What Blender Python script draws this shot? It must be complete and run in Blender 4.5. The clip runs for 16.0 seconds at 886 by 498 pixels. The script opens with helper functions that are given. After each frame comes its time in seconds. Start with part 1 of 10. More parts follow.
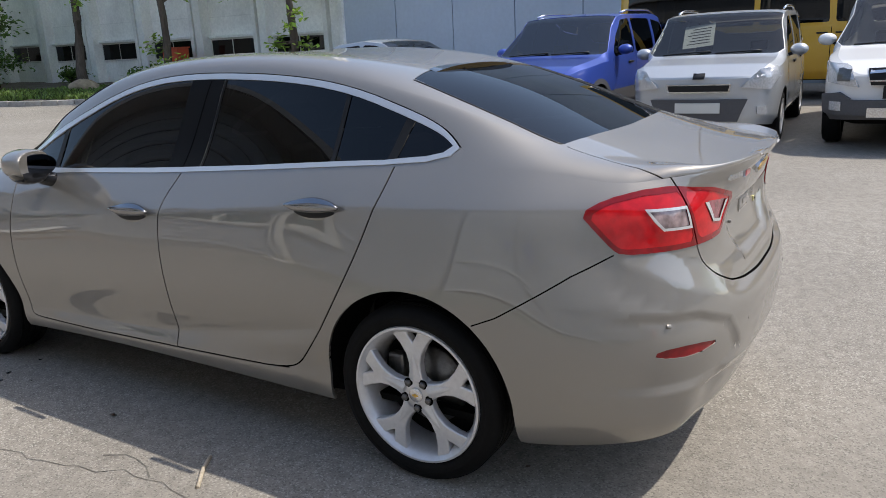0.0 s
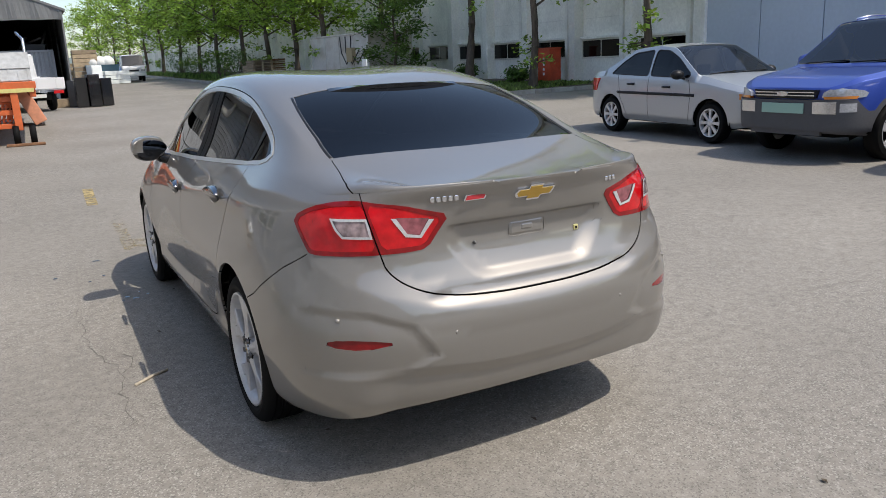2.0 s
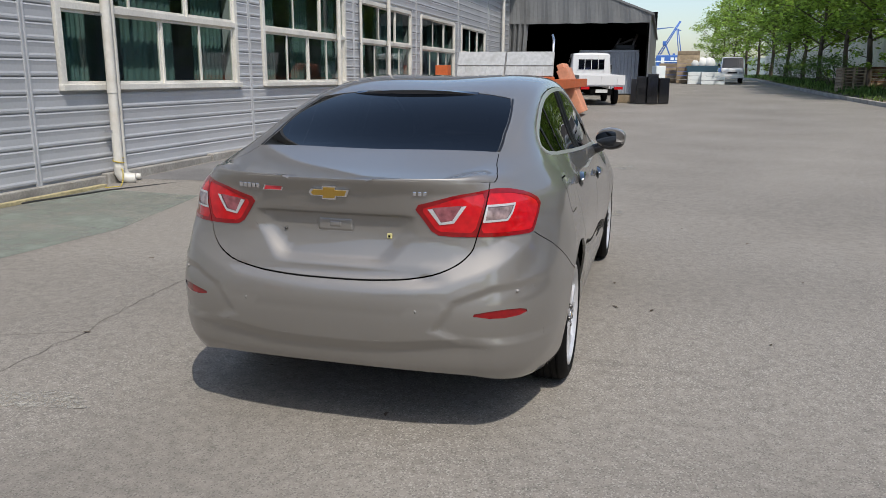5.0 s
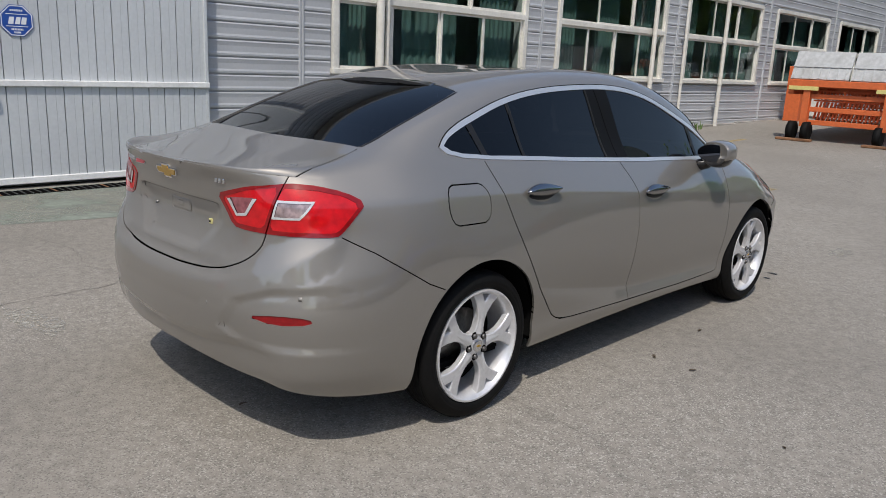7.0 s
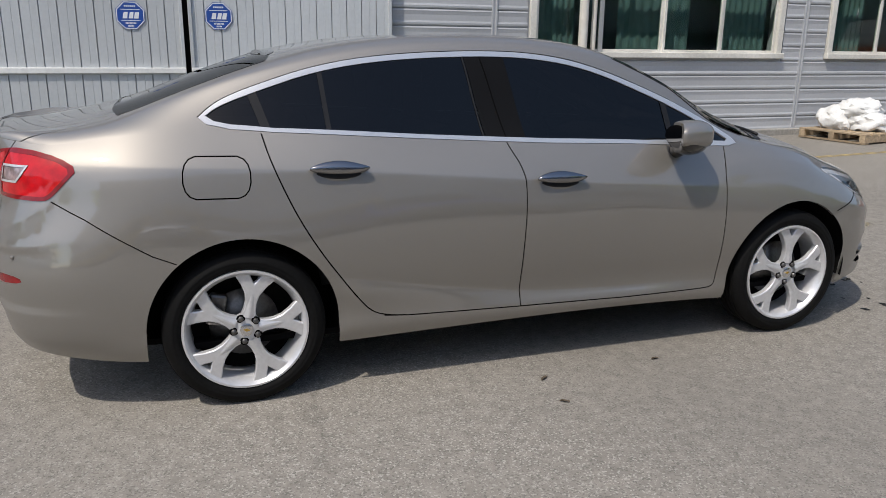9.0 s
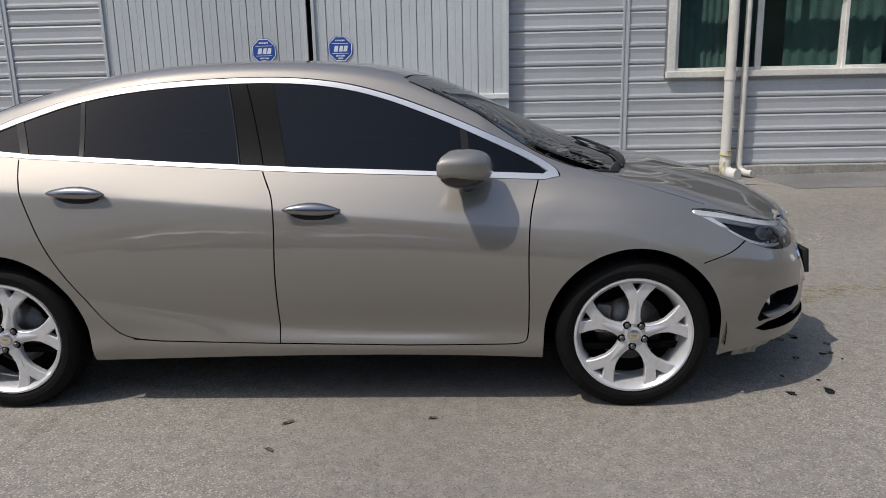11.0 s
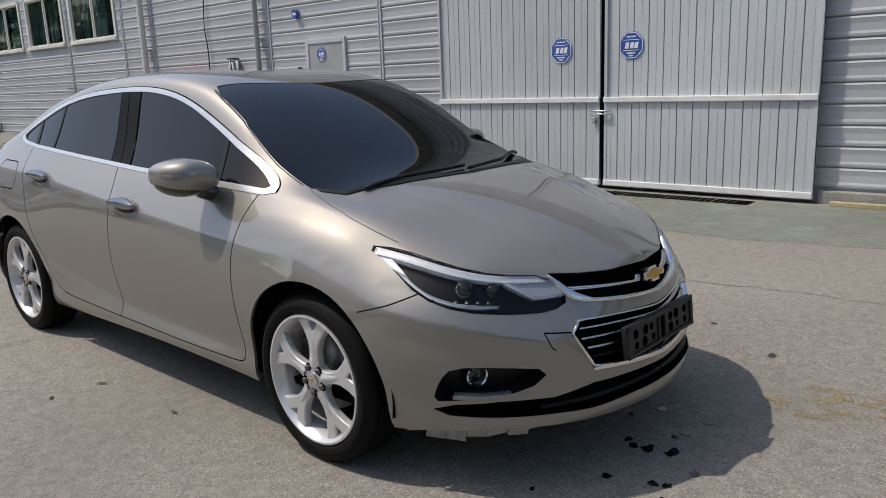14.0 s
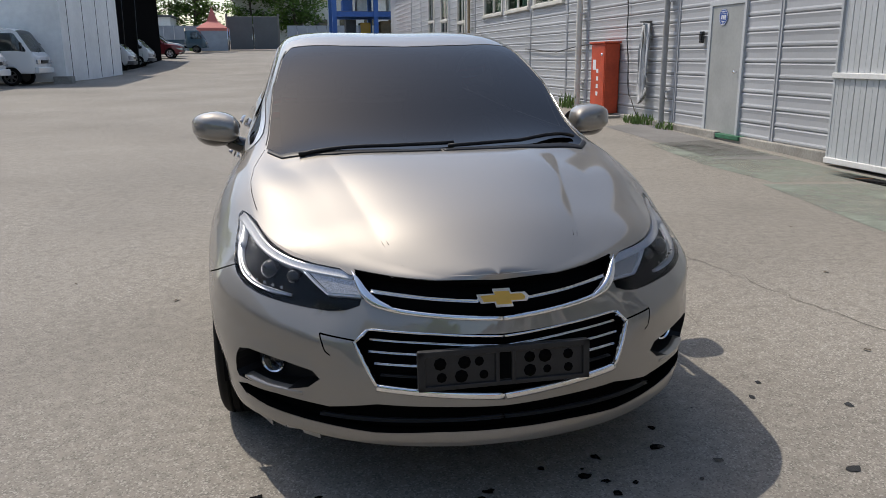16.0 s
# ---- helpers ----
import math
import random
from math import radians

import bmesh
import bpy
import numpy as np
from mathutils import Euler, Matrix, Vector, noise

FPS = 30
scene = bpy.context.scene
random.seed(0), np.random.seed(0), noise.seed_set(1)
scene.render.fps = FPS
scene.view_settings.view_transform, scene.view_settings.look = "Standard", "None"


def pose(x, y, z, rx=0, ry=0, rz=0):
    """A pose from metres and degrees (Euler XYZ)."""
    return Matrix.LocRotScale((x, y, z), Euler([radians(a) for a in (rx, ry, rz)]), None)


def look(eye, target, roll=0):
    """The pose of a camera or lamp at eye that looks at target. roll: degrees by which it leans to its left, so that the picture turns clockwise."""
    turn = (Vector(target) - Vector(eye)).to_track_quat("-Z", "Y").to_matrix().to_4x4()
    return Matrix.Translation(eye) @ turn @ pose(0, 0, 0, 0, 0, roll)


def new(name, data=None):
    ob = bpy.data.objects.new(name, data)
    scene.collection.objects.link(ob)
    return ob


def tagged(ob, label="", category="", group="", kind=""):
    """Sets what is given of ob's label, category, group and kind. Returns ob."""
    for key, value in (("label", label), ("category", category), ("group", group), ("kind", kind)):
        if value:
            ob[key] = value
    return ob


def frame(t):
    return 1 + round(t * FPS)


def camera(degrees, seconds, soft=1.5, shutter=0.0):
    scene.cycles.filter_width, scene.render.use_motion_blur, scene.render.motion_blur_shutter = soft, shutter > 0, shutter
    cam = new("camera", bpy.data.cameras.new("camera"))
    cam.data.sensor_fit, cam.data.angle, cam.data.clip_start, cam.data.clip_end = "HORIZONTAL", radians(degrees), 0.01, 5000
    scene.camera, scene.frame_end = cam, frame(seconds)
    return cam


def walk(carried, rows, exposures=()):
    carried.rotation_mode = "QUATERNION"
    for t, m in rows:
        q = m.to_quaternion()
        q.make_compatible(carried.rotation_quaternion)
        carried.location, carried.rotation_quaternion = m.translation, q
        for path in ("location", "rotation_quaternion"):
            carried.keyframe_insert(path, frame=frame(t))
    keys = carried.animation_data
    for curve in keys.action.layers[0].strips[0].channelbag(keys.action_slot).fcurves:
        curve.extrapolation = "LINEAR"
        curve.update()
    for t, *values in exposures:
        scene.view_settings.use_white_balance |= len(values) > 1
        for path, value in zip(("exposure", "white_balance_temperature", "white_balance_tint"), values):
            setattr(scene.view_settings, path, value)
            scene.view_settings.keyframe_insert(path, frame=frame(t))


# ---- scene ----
cam = camera(60.1, 16.0, soft=0.45)
PATH = [
    (0, (-2.84, -2.709, 1.472), (-1.195, -1.696, 0.955), -2.8),
    (0.5, (-2.479, -3.125, 1.463), (-0.879, -2.053, 0.923), -1.5),
    (1, (-2.21, -3.616, 1.463), (-0.844, -2.25, 0.943), -3.8),
    (1.5, (-1.9, -4.065, 1.458), (-0.781, -2.483, 0.962), -3.2),
    (2, (-1.556, -4.498, 1.482), (-0.645, -2.783, 1.006), -2.6),
    (2.5, (-1.147, -4.899, 1.491), (-0.511, -3.062, 1.018), -3.2),
    (3, (-0.709, -5.121, 1.504), (-0.272, -3.235, 1.0), -0.5),
    (3.5, (-0.227, -5.298, 1.506), (-0.102, -3.366, 1.005), 2.1),
    (4, (0.272, -5.299, 1.483), (0.289, -3.353, 1.022), 0.5),
    (4.5, (0.777, -5.229, 1.472), (0.447, -3.308, 1.024), 0.3),
    (5, (1.222, -5.009, 1.464), (0.698, -3.13, 1.023), 0.3),
    (5.2, (1.384, -4.913, 1.471), (0.785, -3.057, 1.03), 0.1),
    (7.3, (3.048, -3.391, 1.482), (1.626, -2.07, 1.001), 1.9),
    (7.5, (3.153, -3.198, 1.491), (1.685, -1.928, 1.008), 1.1),
    (8, (3.435, -2.683, 1.463), (1.768, -1.686, 0.985), 0.0),
    (8.5, (3.618, -2.126, 1.454), (1.895, -1.25, 0.94), 0.6),
    (9, (3.821, -1.569, 1.435), (1.999, -0.927, 0.914), 0.7),
    (9.5, (3.926, -0.99, 1.413), (2.084, -0.427, 0.875), 0.1),
    (9.7, (3.951, -0.763, 1.426), (2.106, -0.204, 0.893), 0.1),
    (11.8, (3.827, 1.488, 1.411), (1.952, 0.932, 0.994), -1.8),
    (12, (3.761, 1.673, 1.417), (1.91, 1.039, 1.004), -1.7),
    (12.5, (3.515, 2.194, 1.411), (1.768, 1.313, 0.998), -0.9),
    (13, (3.189, 2.658, 1.407), (1.461, 1.745, 0.982), -1.9),
    (13.5, (2.878, 3.12, 1.398), (1.271, 2.004, 0.985), -2.0),
    (14, (2.501, 3.485, 1.376), (1.048, 2.179, 0.947), -2.1),
    (14.5, (2.098, 3.816, 1.366), (0.922, 2.259, 0.929), -2.6),
    (15, (1.625, 4.044, 1.359), (0.719, 2.323, 0.894), -2.5),
    (15.5, (1.113, 4.202, 1.359), (0.409, 2.387, 0.902), -2.5),
    (16, (0.578, 4.274, 1.341), (0.196, 2.372, 0.853), -0.5),
]
walk(cam, [(t, look(eye, target, roll)) for t, eye, target, roll in PATH],
     [(0, 0.52, 6600, 10), (1, 0.47, 6600, 10), (2, 0.32, 6600, 10), (3, 0.11, 6520, 10), (3.5, 0.07, 6500, 10), (5, 0.06, 6500, 10), (8, 0.02, 6580, 10), (9, 0.04, 6600, 10), (12, -0.08, 6650, 10), (14, -0.06, 6750, 10), (16, 0.08, 6780, 10)])

# ---- world and sun ----
SUN = Vector((0.36, -0.52, 1.0)).normalized()
world = bpy.data.worlds.new("sky")
scene.world = world
world.use_nodes = True
wn, wl = world.node_tree.nodes, world.node_tree.links
sky = wn.new("ShaderNodeTexSky")
sky.sky_type, sky.sun_disc = "NISHITA", False
sky.sun_elevation, sky.sun_rotation = math.asin(SUN.z), math.atan2(SUN.x, SUN.y)
sky.air_density, sky.dust_density, sky.ozone_density = 1.0, 1.5, 0.6
wl.new(sky.outputs[0], wn["Background"].inputs[0])
wn["Background"].inputs[1].default_value = 0.165
sun = new("sun", bpy.data.lights.new("sun", "SUN"))
sun.data.energy, sun.data.angle, sun.data.color = 3.1, radians(0.6), (1.0, 0.945, 0.865)
sun.matrix_world = look(SUN * 50, (0, 0, 0))

# ---- materials ----
def material(name, color=(0.5, 0.5, 0.5), rough=0.5, metal=0.0, grain=0.0, scale=40.0, stain=0.0, stain_scale=1.5, bump=0.0, coat=0.0, spec=0.5, pieces=0.0, emit=0.0, stretch=(1, 1, 1), dirt=None):
    """A surface with fine grain, large uneven stains, bump, and a change from piece to piece."""
    m = bpy.data.materials.new(name)
    m.use_nodes = True
    n, l = m.node_tree.nodes, m.node_tree.links
    p = n["Principled BSDF"]
    p.inputs["Roughness"].default_value, p.inputs["Metallic"].default_value = rough, metal
    p.inputs["Coat Weight"].default_value, p.inputs["Coat Roughness"].default_value = coat, 0.04
    p.inputs["Specular IOR Level"].default_value = spec
    p.inputs["Base Color"].default_value = (*color, 1)
    if emit:
        p.inputs["Emission Color"].default_value, p.inputs["Emission Strength"].default_value = (*color, 1), emit
    if not (grain or stain or bump or pieces):
        return m
    co = n.new("ShaderNodeTexCoord")
    mp = n.new("ShaderNodeMapping")
    mp.inputs["Scale"].default_value = stretch
    l.new(co.outputs["Object"], mp.inputs[0])
    last = None

    def noise_of(sc, detail, at=mp):
        t = n.new("ShaderNodeTexNoise")
        t.inputs["Scale"].default_value, t.inputs["Detail"].default_value = sc, detail
        l.new(at.outputs[0], t.inputs["Vector"])
        return t

    def times(value, low, high, base):
        r = n.new("ShaderNodeMapRange")
        r.inputs["From Min"].default_value, r.inputs["From Max"].default_value = 0.28, 0.72
        r.inputs["To Min"].default_value, r.inputs["To Max"].default_value = low, high
        l.new(value, r.inputs["Value"])
        x = n.new("ShaderNodeMix")
        x.data_type, x.blend_type = "RGBA", "MULTIPLY"
        x.inputs[0].default_value = 1
        if base is None:
            x.inputs[6].default_value = (*color, 1)
        else:
            l.new(base, x.inputs[6])
        l.new(r.outputs[0], x.inputs[7])
        return x.outputs[2]

    g = noise_of(scale, 6)
    if grain:
        last = times(g.outputs[0], 1 - grain, 1 + grain, last)
    if stain:
        s = noise_of(stain_scale, 5)
        if dirt:
            r = n.new("ShaderNodeMapRange")
            r.inputs["From Min"].default_value, r.inputs["From Max"].default_value = 0.48, 0.75
            r.inputs["To Max"].default_value = stain
            l.new(s.outputs[0], r.inputs["Value"])
            x = n.new("ShaderNodeMix")
            x.data_type = "RGBA"
            l.new(r.outputs[0], x.inputs[0])
            if last is None:
                x.inputs[6].default_value = (*color, 1)
            else:
                l.new(last, x.inputs[6])
            x.inputs[7].default_value = (*dirt, 1)
            last = x.outputs[2]
        else:
            last = times(s.outputs[0], 1 - stain, 1 + stain, last)
    if pieces:
        o = n.new("ShaderNodeObjectInfo")
        last = times(o.outputs["Random"], 1 - pieces, 1 + pieces, last)
    if last is not None:
        l.new(last, p.inputs["Base Color"])
    if bump:
        b = n.new("ShaderNodeBump")
        b.inputs["Strength"].default_value, b.inputs["Distance"].default_value = 1.0, bump
        l.new(g.outputs[0], b.inputs["Height"])
        l.new(b.outputs[0], p.inputs["Normal"])
    return m


def pane_material(name, tint, rough=0.0, ior=1.5):
    """Tinted glass: a mirror by Fresnel over a dark see-through film."""
    m = bpy.data.materials.new(name)
    m.use_nodes = True
    n, l = m.node_tree.nodes, m.node_tree.links
    n.remove(n["Principled BSDF"])
    f, t, g, x = (n.new("ShaderNode" + k) for k in ("Fresnel", "BsdfTransparent", "BsdfGlossy", "MixShader"))
    f.inputs["IOR"].default_value = ior
    t.inputs[0].default_value = (*tint, 1)
    g.inputs["Roughness"].default_value = rough
    for a, b in ((f.outputs[0], x.inputs[0]), (t.outputs[0], x.inputs[1]), (g.outputs[0], x.inputs[2]), (x.outputs[0], n["Material Output"].inputs[0])):
        l.new(a, b)
    return m


def paint(name, color, metal=0.55, rough=0.42, flake=0.12, coat_ior=1.5):
    m = material(name, color, rough, metal, grain=flake, scale=900, coat=1.0)
    m.node_tree.nodes["Principled BSDF"].inputs["Coat Roughness"].default_value = 0.02
    m.node_tree.nodes["Principled BSDF"].inputs["Coat IOR"].default_value = coat_ior
    return m


CAR_PAINT = paint("pepper grey metallic paint", (0.255, 0.239, 0.214), 0.62, 0.54, coat_ior=1.85)
# Black for panel joints; also paints in shade for recesses, holes and gaps.
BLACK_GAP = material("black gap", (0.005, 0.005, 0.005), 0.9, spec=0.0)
BLACK_TRIM = material("black plastic", (0.014, 0.014, 0.015), 0.42, grain=0.1, scale=200, spec=0.25)
PILLAR = material("satin black pillar cover", (0.006, 0.006, 0.0065), 0.55, grain=0.1, scale=200, spec=0.12)
PIANO = material("gloss black", (0.010, 0.010, 0.011), 0.12, coat=0.6)
RUBBER = material("tyre rubber", (0.005, 0.005, 0.005), 0.7, grain=0.25, scale=60, stain=0.2, stain_scale=9, spec=0.15)
CHROME = material("chrome", (0.80, 0.81, 0.83), 0.10, 1.0)
DARK_CHROME = material("dark chrome", (0.30, 0.30, 0.31), 0.16, 1.0)
SATIN = material("satin chrome", (0.72, 0.73, 0.75), 0.22, 1.0)
ALLOY = material("silver alloy", (0.64, 0.64, 0.65), 0.32, 0.40, grain=0.05, scale=60, stain=0.08, stain_scale=12, coat=0.5)
STEEL = material("brake steel", (0.16, 0.155, 0.15), 0.4, 0.9, grain=0.2, scale=80)
# Near-black for car undersides; also painted in for shade inside tent and shed.
UNDER_SHADE = material("underbody", (0.008, 0.008, 0.008), 0.9, spec=0.0)
TINT = pane_material("tinted car glass", (0.016, 0.017, 0.021), ior=1.52)
TINT_SCREEN = pane_material("tinted screen", (0.035, 0.038, 0.042), ior=1.65)
CLEAR = pane_material("clear glass", (0.82, 0.86, 0.85))
LENS = pane_material("lamp lens", (0.92, 0.93, 0.94), ior=1.35)
RED_LENS = material("red lamp lens", (0.52, 0.006, 0.010), 0.10, grain=0.22, scale=30, coat=0.6, spec=0.25)
DARK_RED = material("dark red lamp lens", (0.22, 0.004, 0.006), 0.12, grain=0.2, scale=40, coat=0.6, spec=0.25)
WHITE_LENS = material("clear lamp insert", (0.62, 0.60, 0.60), 0.18, 0.25, grain=0.12, scale=90, coat=1.0)
AMBER = material("amber lens", (0.65, 0.22, 0.03), 0.2, coat=1.0)
CHROME_TRIM = material("bright window trim", (0.70, 0.70, 0.69), 0.30, 0.7)
GOLD = material("gold emblem face", (0.62, 0.40, 0.10), 0.3, 0.8)
SEAT = material("dark seat cloth", (0.035, 0.034, 0.033), 0.9, grain=0.2, scale=120)
LAMP_BOWL = material("smoked lamp bowl", (0.006, 0.006, 0.007), 0.5, grain=0.1, scale=60, spec=0.15)
GUIDE = material("frosted light guide", (0.74, 0.75, 0.78), 0.28, 0.35, grain=0.1, scale=120, coat=0.5)
TURN_LENS = material("prismatic clear lens", (0.55, 0.54, 0.54), 0.2, 0.4, grain=0.55, scale=220, coat=1.0)
WHITE_PRINT = material("white print", (0.75, 0.76, 0.78), 0.6)
GREY_PRINT = material("grey moulded letters", (0.06, 0.06, 0.06), 0.6)

# ---- mesh helpers ----
def mesh_object(name, verts, faces, mats, index=None, normals=None, smooth_faces=True, parent=None):
    me = bpy.data.meshes.new(name)
    me.from_pydata([tuple(map(float, v)) for v in verts], [], faces)
    for m in mats if isinstance(mats, (list, tuple)) else [mats]:
        me.materials.append(m)
    if index is not None:
        me.polygons.foreach_set("material_index", index)
    me.polygons.foreach_set("use_smooth", [smooth_faces] * len(me.polygons))
    if normals is not None:
        me.normals_split_custom_set_from_vertices([tuple(map(float, v)) for v in normals])
    me.update()
    ob = new(name, me)
    if parent:
        ob.parent = parent
    return ob


def part(name, bm, mat, parent=None, label="", smooth_angle=None):
    """Links a bmesh as one mesh object under a thing or a part."""
    me = bpy.data.meshes.new(name)
    bmesh.ops.recalc_face_normals(bm, faces=bm.faces[:])
    if smooth_angle is not None:
        for f in bm.faces:
            f.smooth = True
        for e in bm.edges:
            if len(e.link_faces) == 2 and e.calc_face_angle(0) > radians(smooth_angle):
                e.smooth = False
    bm.to_mesh(me)
    bm.free()
    for m in mat if isinstance(mat, (list, tuple)) else [mat]:
        me.materials.append(m)
    ob = new(name, me)
    if parent:
        ob.parent = parent
    if label:
        ob["label"] = label
    return ob


def thing(name, label, category, m=None, group="", kind=""):
    ob = new(name)
    ob.empty_display_size = 0.1
    if m is not None:
        ob.matrix_basis = m
    return tagged(ob, label, category, group, kind)


def box_into(bm, x0, x1, y0, y1, z0, z1, bevel=0.0, m=None, mat=0):
    got = bmesh.ops.create_cube(bm, size=1)["verts"]
    for v in got:
        v.co = Vector(((x0 + x1) / 2 + v.co.x * (x1 - x0), (y0 + y1) / 2 + v.co.y * (y1 - y0), (z0 + z1) / 2 + v.co.z * (z1 - z0)))
    faces = {f for v in got for f in v.link_faces}
    if bevel:
        r = bmesh.ops.bevel(bm, geom=list({e for f in faces for e in f.edges}), offset=bevel, segments=2, affect="EDGES", profile=0.5)
        faces = {f for v in got if v.is_valid for f in v.link_faces} | set(r["faces"])
    if m is not None:
        bmesh.ops.transform(bm, matrix=m, verts=list({v for f in faces for v in f.verts}))
    for f in faces:
        f.material_index = mat
    return faces


def box(x0, x1, y0, y1, z0, z1, bevel=0.0, m=None):
    bm = bmesh.new()
    box_into(bm, x0, x1, y0, y1, z0, z1, bevel, m)
    return bm


def tube_into(bm, path, radius, sides=8, closed=False, mat=0, flat=1.0):
    """A tube along a path of points; radius may be a list."""
    pts = [Vector(p) for p in path]
    n = len(pts)
    rings = []
    for i, p in enumerate(pts):
        a, b = pts[i - 1] if (i or closed) else p, pts[(i + 1) % n] if (i < n - 1 or closed) else p
        t = (b - a).normalized() if (b - a).length > 1e-9 else Vector((0, 0, 1))
        side = t.cross(Vector((0, 0, 1)))
        if side.length < 0.05:
            side = t.cross(Vector((0, 1, 0)))
        side.normalize()
        up = side.cross(t).normalized()
        r = radius[i] if isinstance(radius, (list, tuple)) else radius
        rings.append([bm.verts.new(p + (side * math.cos(k * math.tau / sides) + up * math.sin(k * math.tau / sides) * flat) * r) for k in range(sides)])
    faces = []
    for i in range(n if closed else n - 1):
        a, b = rings[i], rings[(i + 1) % n]
        for k in range(sides):
            faces.append(bm.faces.new((a[k], a[(k + 1) % sides], b[(k + 1) % sides], b[k])))
    if not closed:
        faces += [bm.faces.new(rings[0][::-1]), bm.faces.new(rings[-1])]
    for f in faces:
        f.material_index = mat
        f.smooth = True
    return faces


def tube(path, radius, sides=8, closed=False, flat=1.0):
    bm = bmesh.new()
    tube_into(bm, path, radius, sides, closed, flat=flat)
    return bm


def lathe_into(bm, profile, sides=48, m=None, mat=0, smooth_faces=True):
    """Turns a profile of (radius, x) about the x axis."""
    rings = []
    for r, x in profile:
        ring = []
        for k in range(sides):
            a = k * math.tau / sides
            p = Vector((x, r * math.cos(a), r * math.sin(a)))
            ring.append(bm.verts.new(m @ p if m is not None else p))
        rings.append(ring)
    for a, b in zip(rings, rings[1:]):
        for k in range(sides):
            f = bm.faces.new((a[k], a[(k + 1) % sides], b[(k + 1) % sides], b[k]))
            f.material_index, f.smooth = mat, smooth_faces
    return rings


def lathe(profile, sides=48, m=None, cap=True):
    bm = bmesh.new()
    rings = lathe_into(bm, profile, sides, m)
    if cap:
        for r in (rings[0], rings[-1]):
            bm.faces.new(r)
    return bm


def prism_into(bm, outline, x0, x1, axis="x", m=None, mat=0):
    """A slab from a 2D outline, thick along an axis."""
    def at(p, d):
        q = {"x": (d, p[0], p[1]), "y": (p[0], d, p[1]), "z": (p[0], p[1], d)}[axis]
        return m @ Vector(q) if m is not None else Vector(q)
    a, b = [bm.verts.new(at(p, x0)) for p in outline], [bm.verts.new(at(p, x1)) for p in outline]
    n = len(outline)
    faces = [bm.faces.new(a[::-1]), bm.faces.new(b)] + [bm.faces.new((a[i], a[(i + 1) % n], b[(i + 1) % n], b[i])) for i in range(n)]
    for f in faces:
        f.material_index = mat
    return faces


def prism(outline, x0, x1, axis="x", m=None):
    bm = bmesh.new()
    prism_into(bm, outline, x0, x1, axis, m)
    return bm


def letters(text, size, mat, parent, m, depth=0.002, name="lettering", label=""):
    """Words in the built-in font, as a mesh."""
    cu = bpy.data.curves.new(name, "FONT")
    cu.body, cu.size, cu.extrude, cu.align_x, cu.align_y = text, size, depth, "CENTER", "CENTER"
    cu.resolution_u = 3
    ob = bpy.data.objects.new(name, cu)
    me = bpy.data.meshes.new_from_object(ob)
    bpy.data.objects.remove(ob)
    bpy.data.curves.remove(cu)
    me.materials.clear()
    me.materials.append(mat)
    o = new(name, me)
    o.matrix_basis = m
    if parent:
        o.parent = parent
    if label:
        o["label"] = label
    return o


# ---- trimmed surfaces: a grid in two coordinates, cut along outlines, then laid on a skin ----
def dense(line, step=0.03, closed=False):
    out = []
    pts = list(line) + ([line[0]] if closed else [])
    for (a, b), (c, d) in zip(pts, pts[1:]):
        k = max(1, int(math.hypot(c - a, d - b) / step))
        out += [(a + (c - a) * i / k, b + (d - b) * i / k) for i in range(k)]
    return out if closed else out + [tuple(pts[-1])]


def rounded(line, closed=True, n=4, rounds=2):
    """Corner cutting of an outline."""
    p = [tuple(q) for q in line]
    for _ in range(rounds):
        q, m = [], len(p)
        for i in range(m if closed else m - 1):
            (a, b), (c, d) = p[i], p[(i + 1) % m]
            q += [(0.75 * a + 0.25 * c, 0.75 * b + 0.25 * d), (0.25 * a + 0.75 * c, 0.25 * b + 0.75 * d)]
        p = q if closed else [p[0]] + q[1:-1] + [p[-1]]
    return p


def strip(line, width, ratio=1.0):
    """A narrow closed outline along an open line; ratio: size of the second coordinate against the first."""
    q = [(a, b * ratio) for a, b in line]
    left, right = [], []
    for i, (a, b) in enumerate(q):
        (c, d), (e, f) = q[max(i - 1, 0)], q[min(i + 1, len(q) - 1)]
        t = math.hypot(e - c, f - d) or 1.0
        nx, ny = -(f - d) / t * width / 2, (e - c) / t * width / 2
        left.append((a + nx, (b + ny) / ratio))
        right.append((a - nx, (b - ny) / ratio))
    return left + right[::-1]


def inside(p, poly):
    x, y, odd = p[0], p[1], False
    x1, y1 = poly[-1]
    for x2, y2 in poly:
        if (y1 > y) != (y2 > y) and x < (x2 - x1) * (y - y1) / (y2 - y1) + x1:
            odd = not odd
        x1, y1 = x2, y2
    return odd


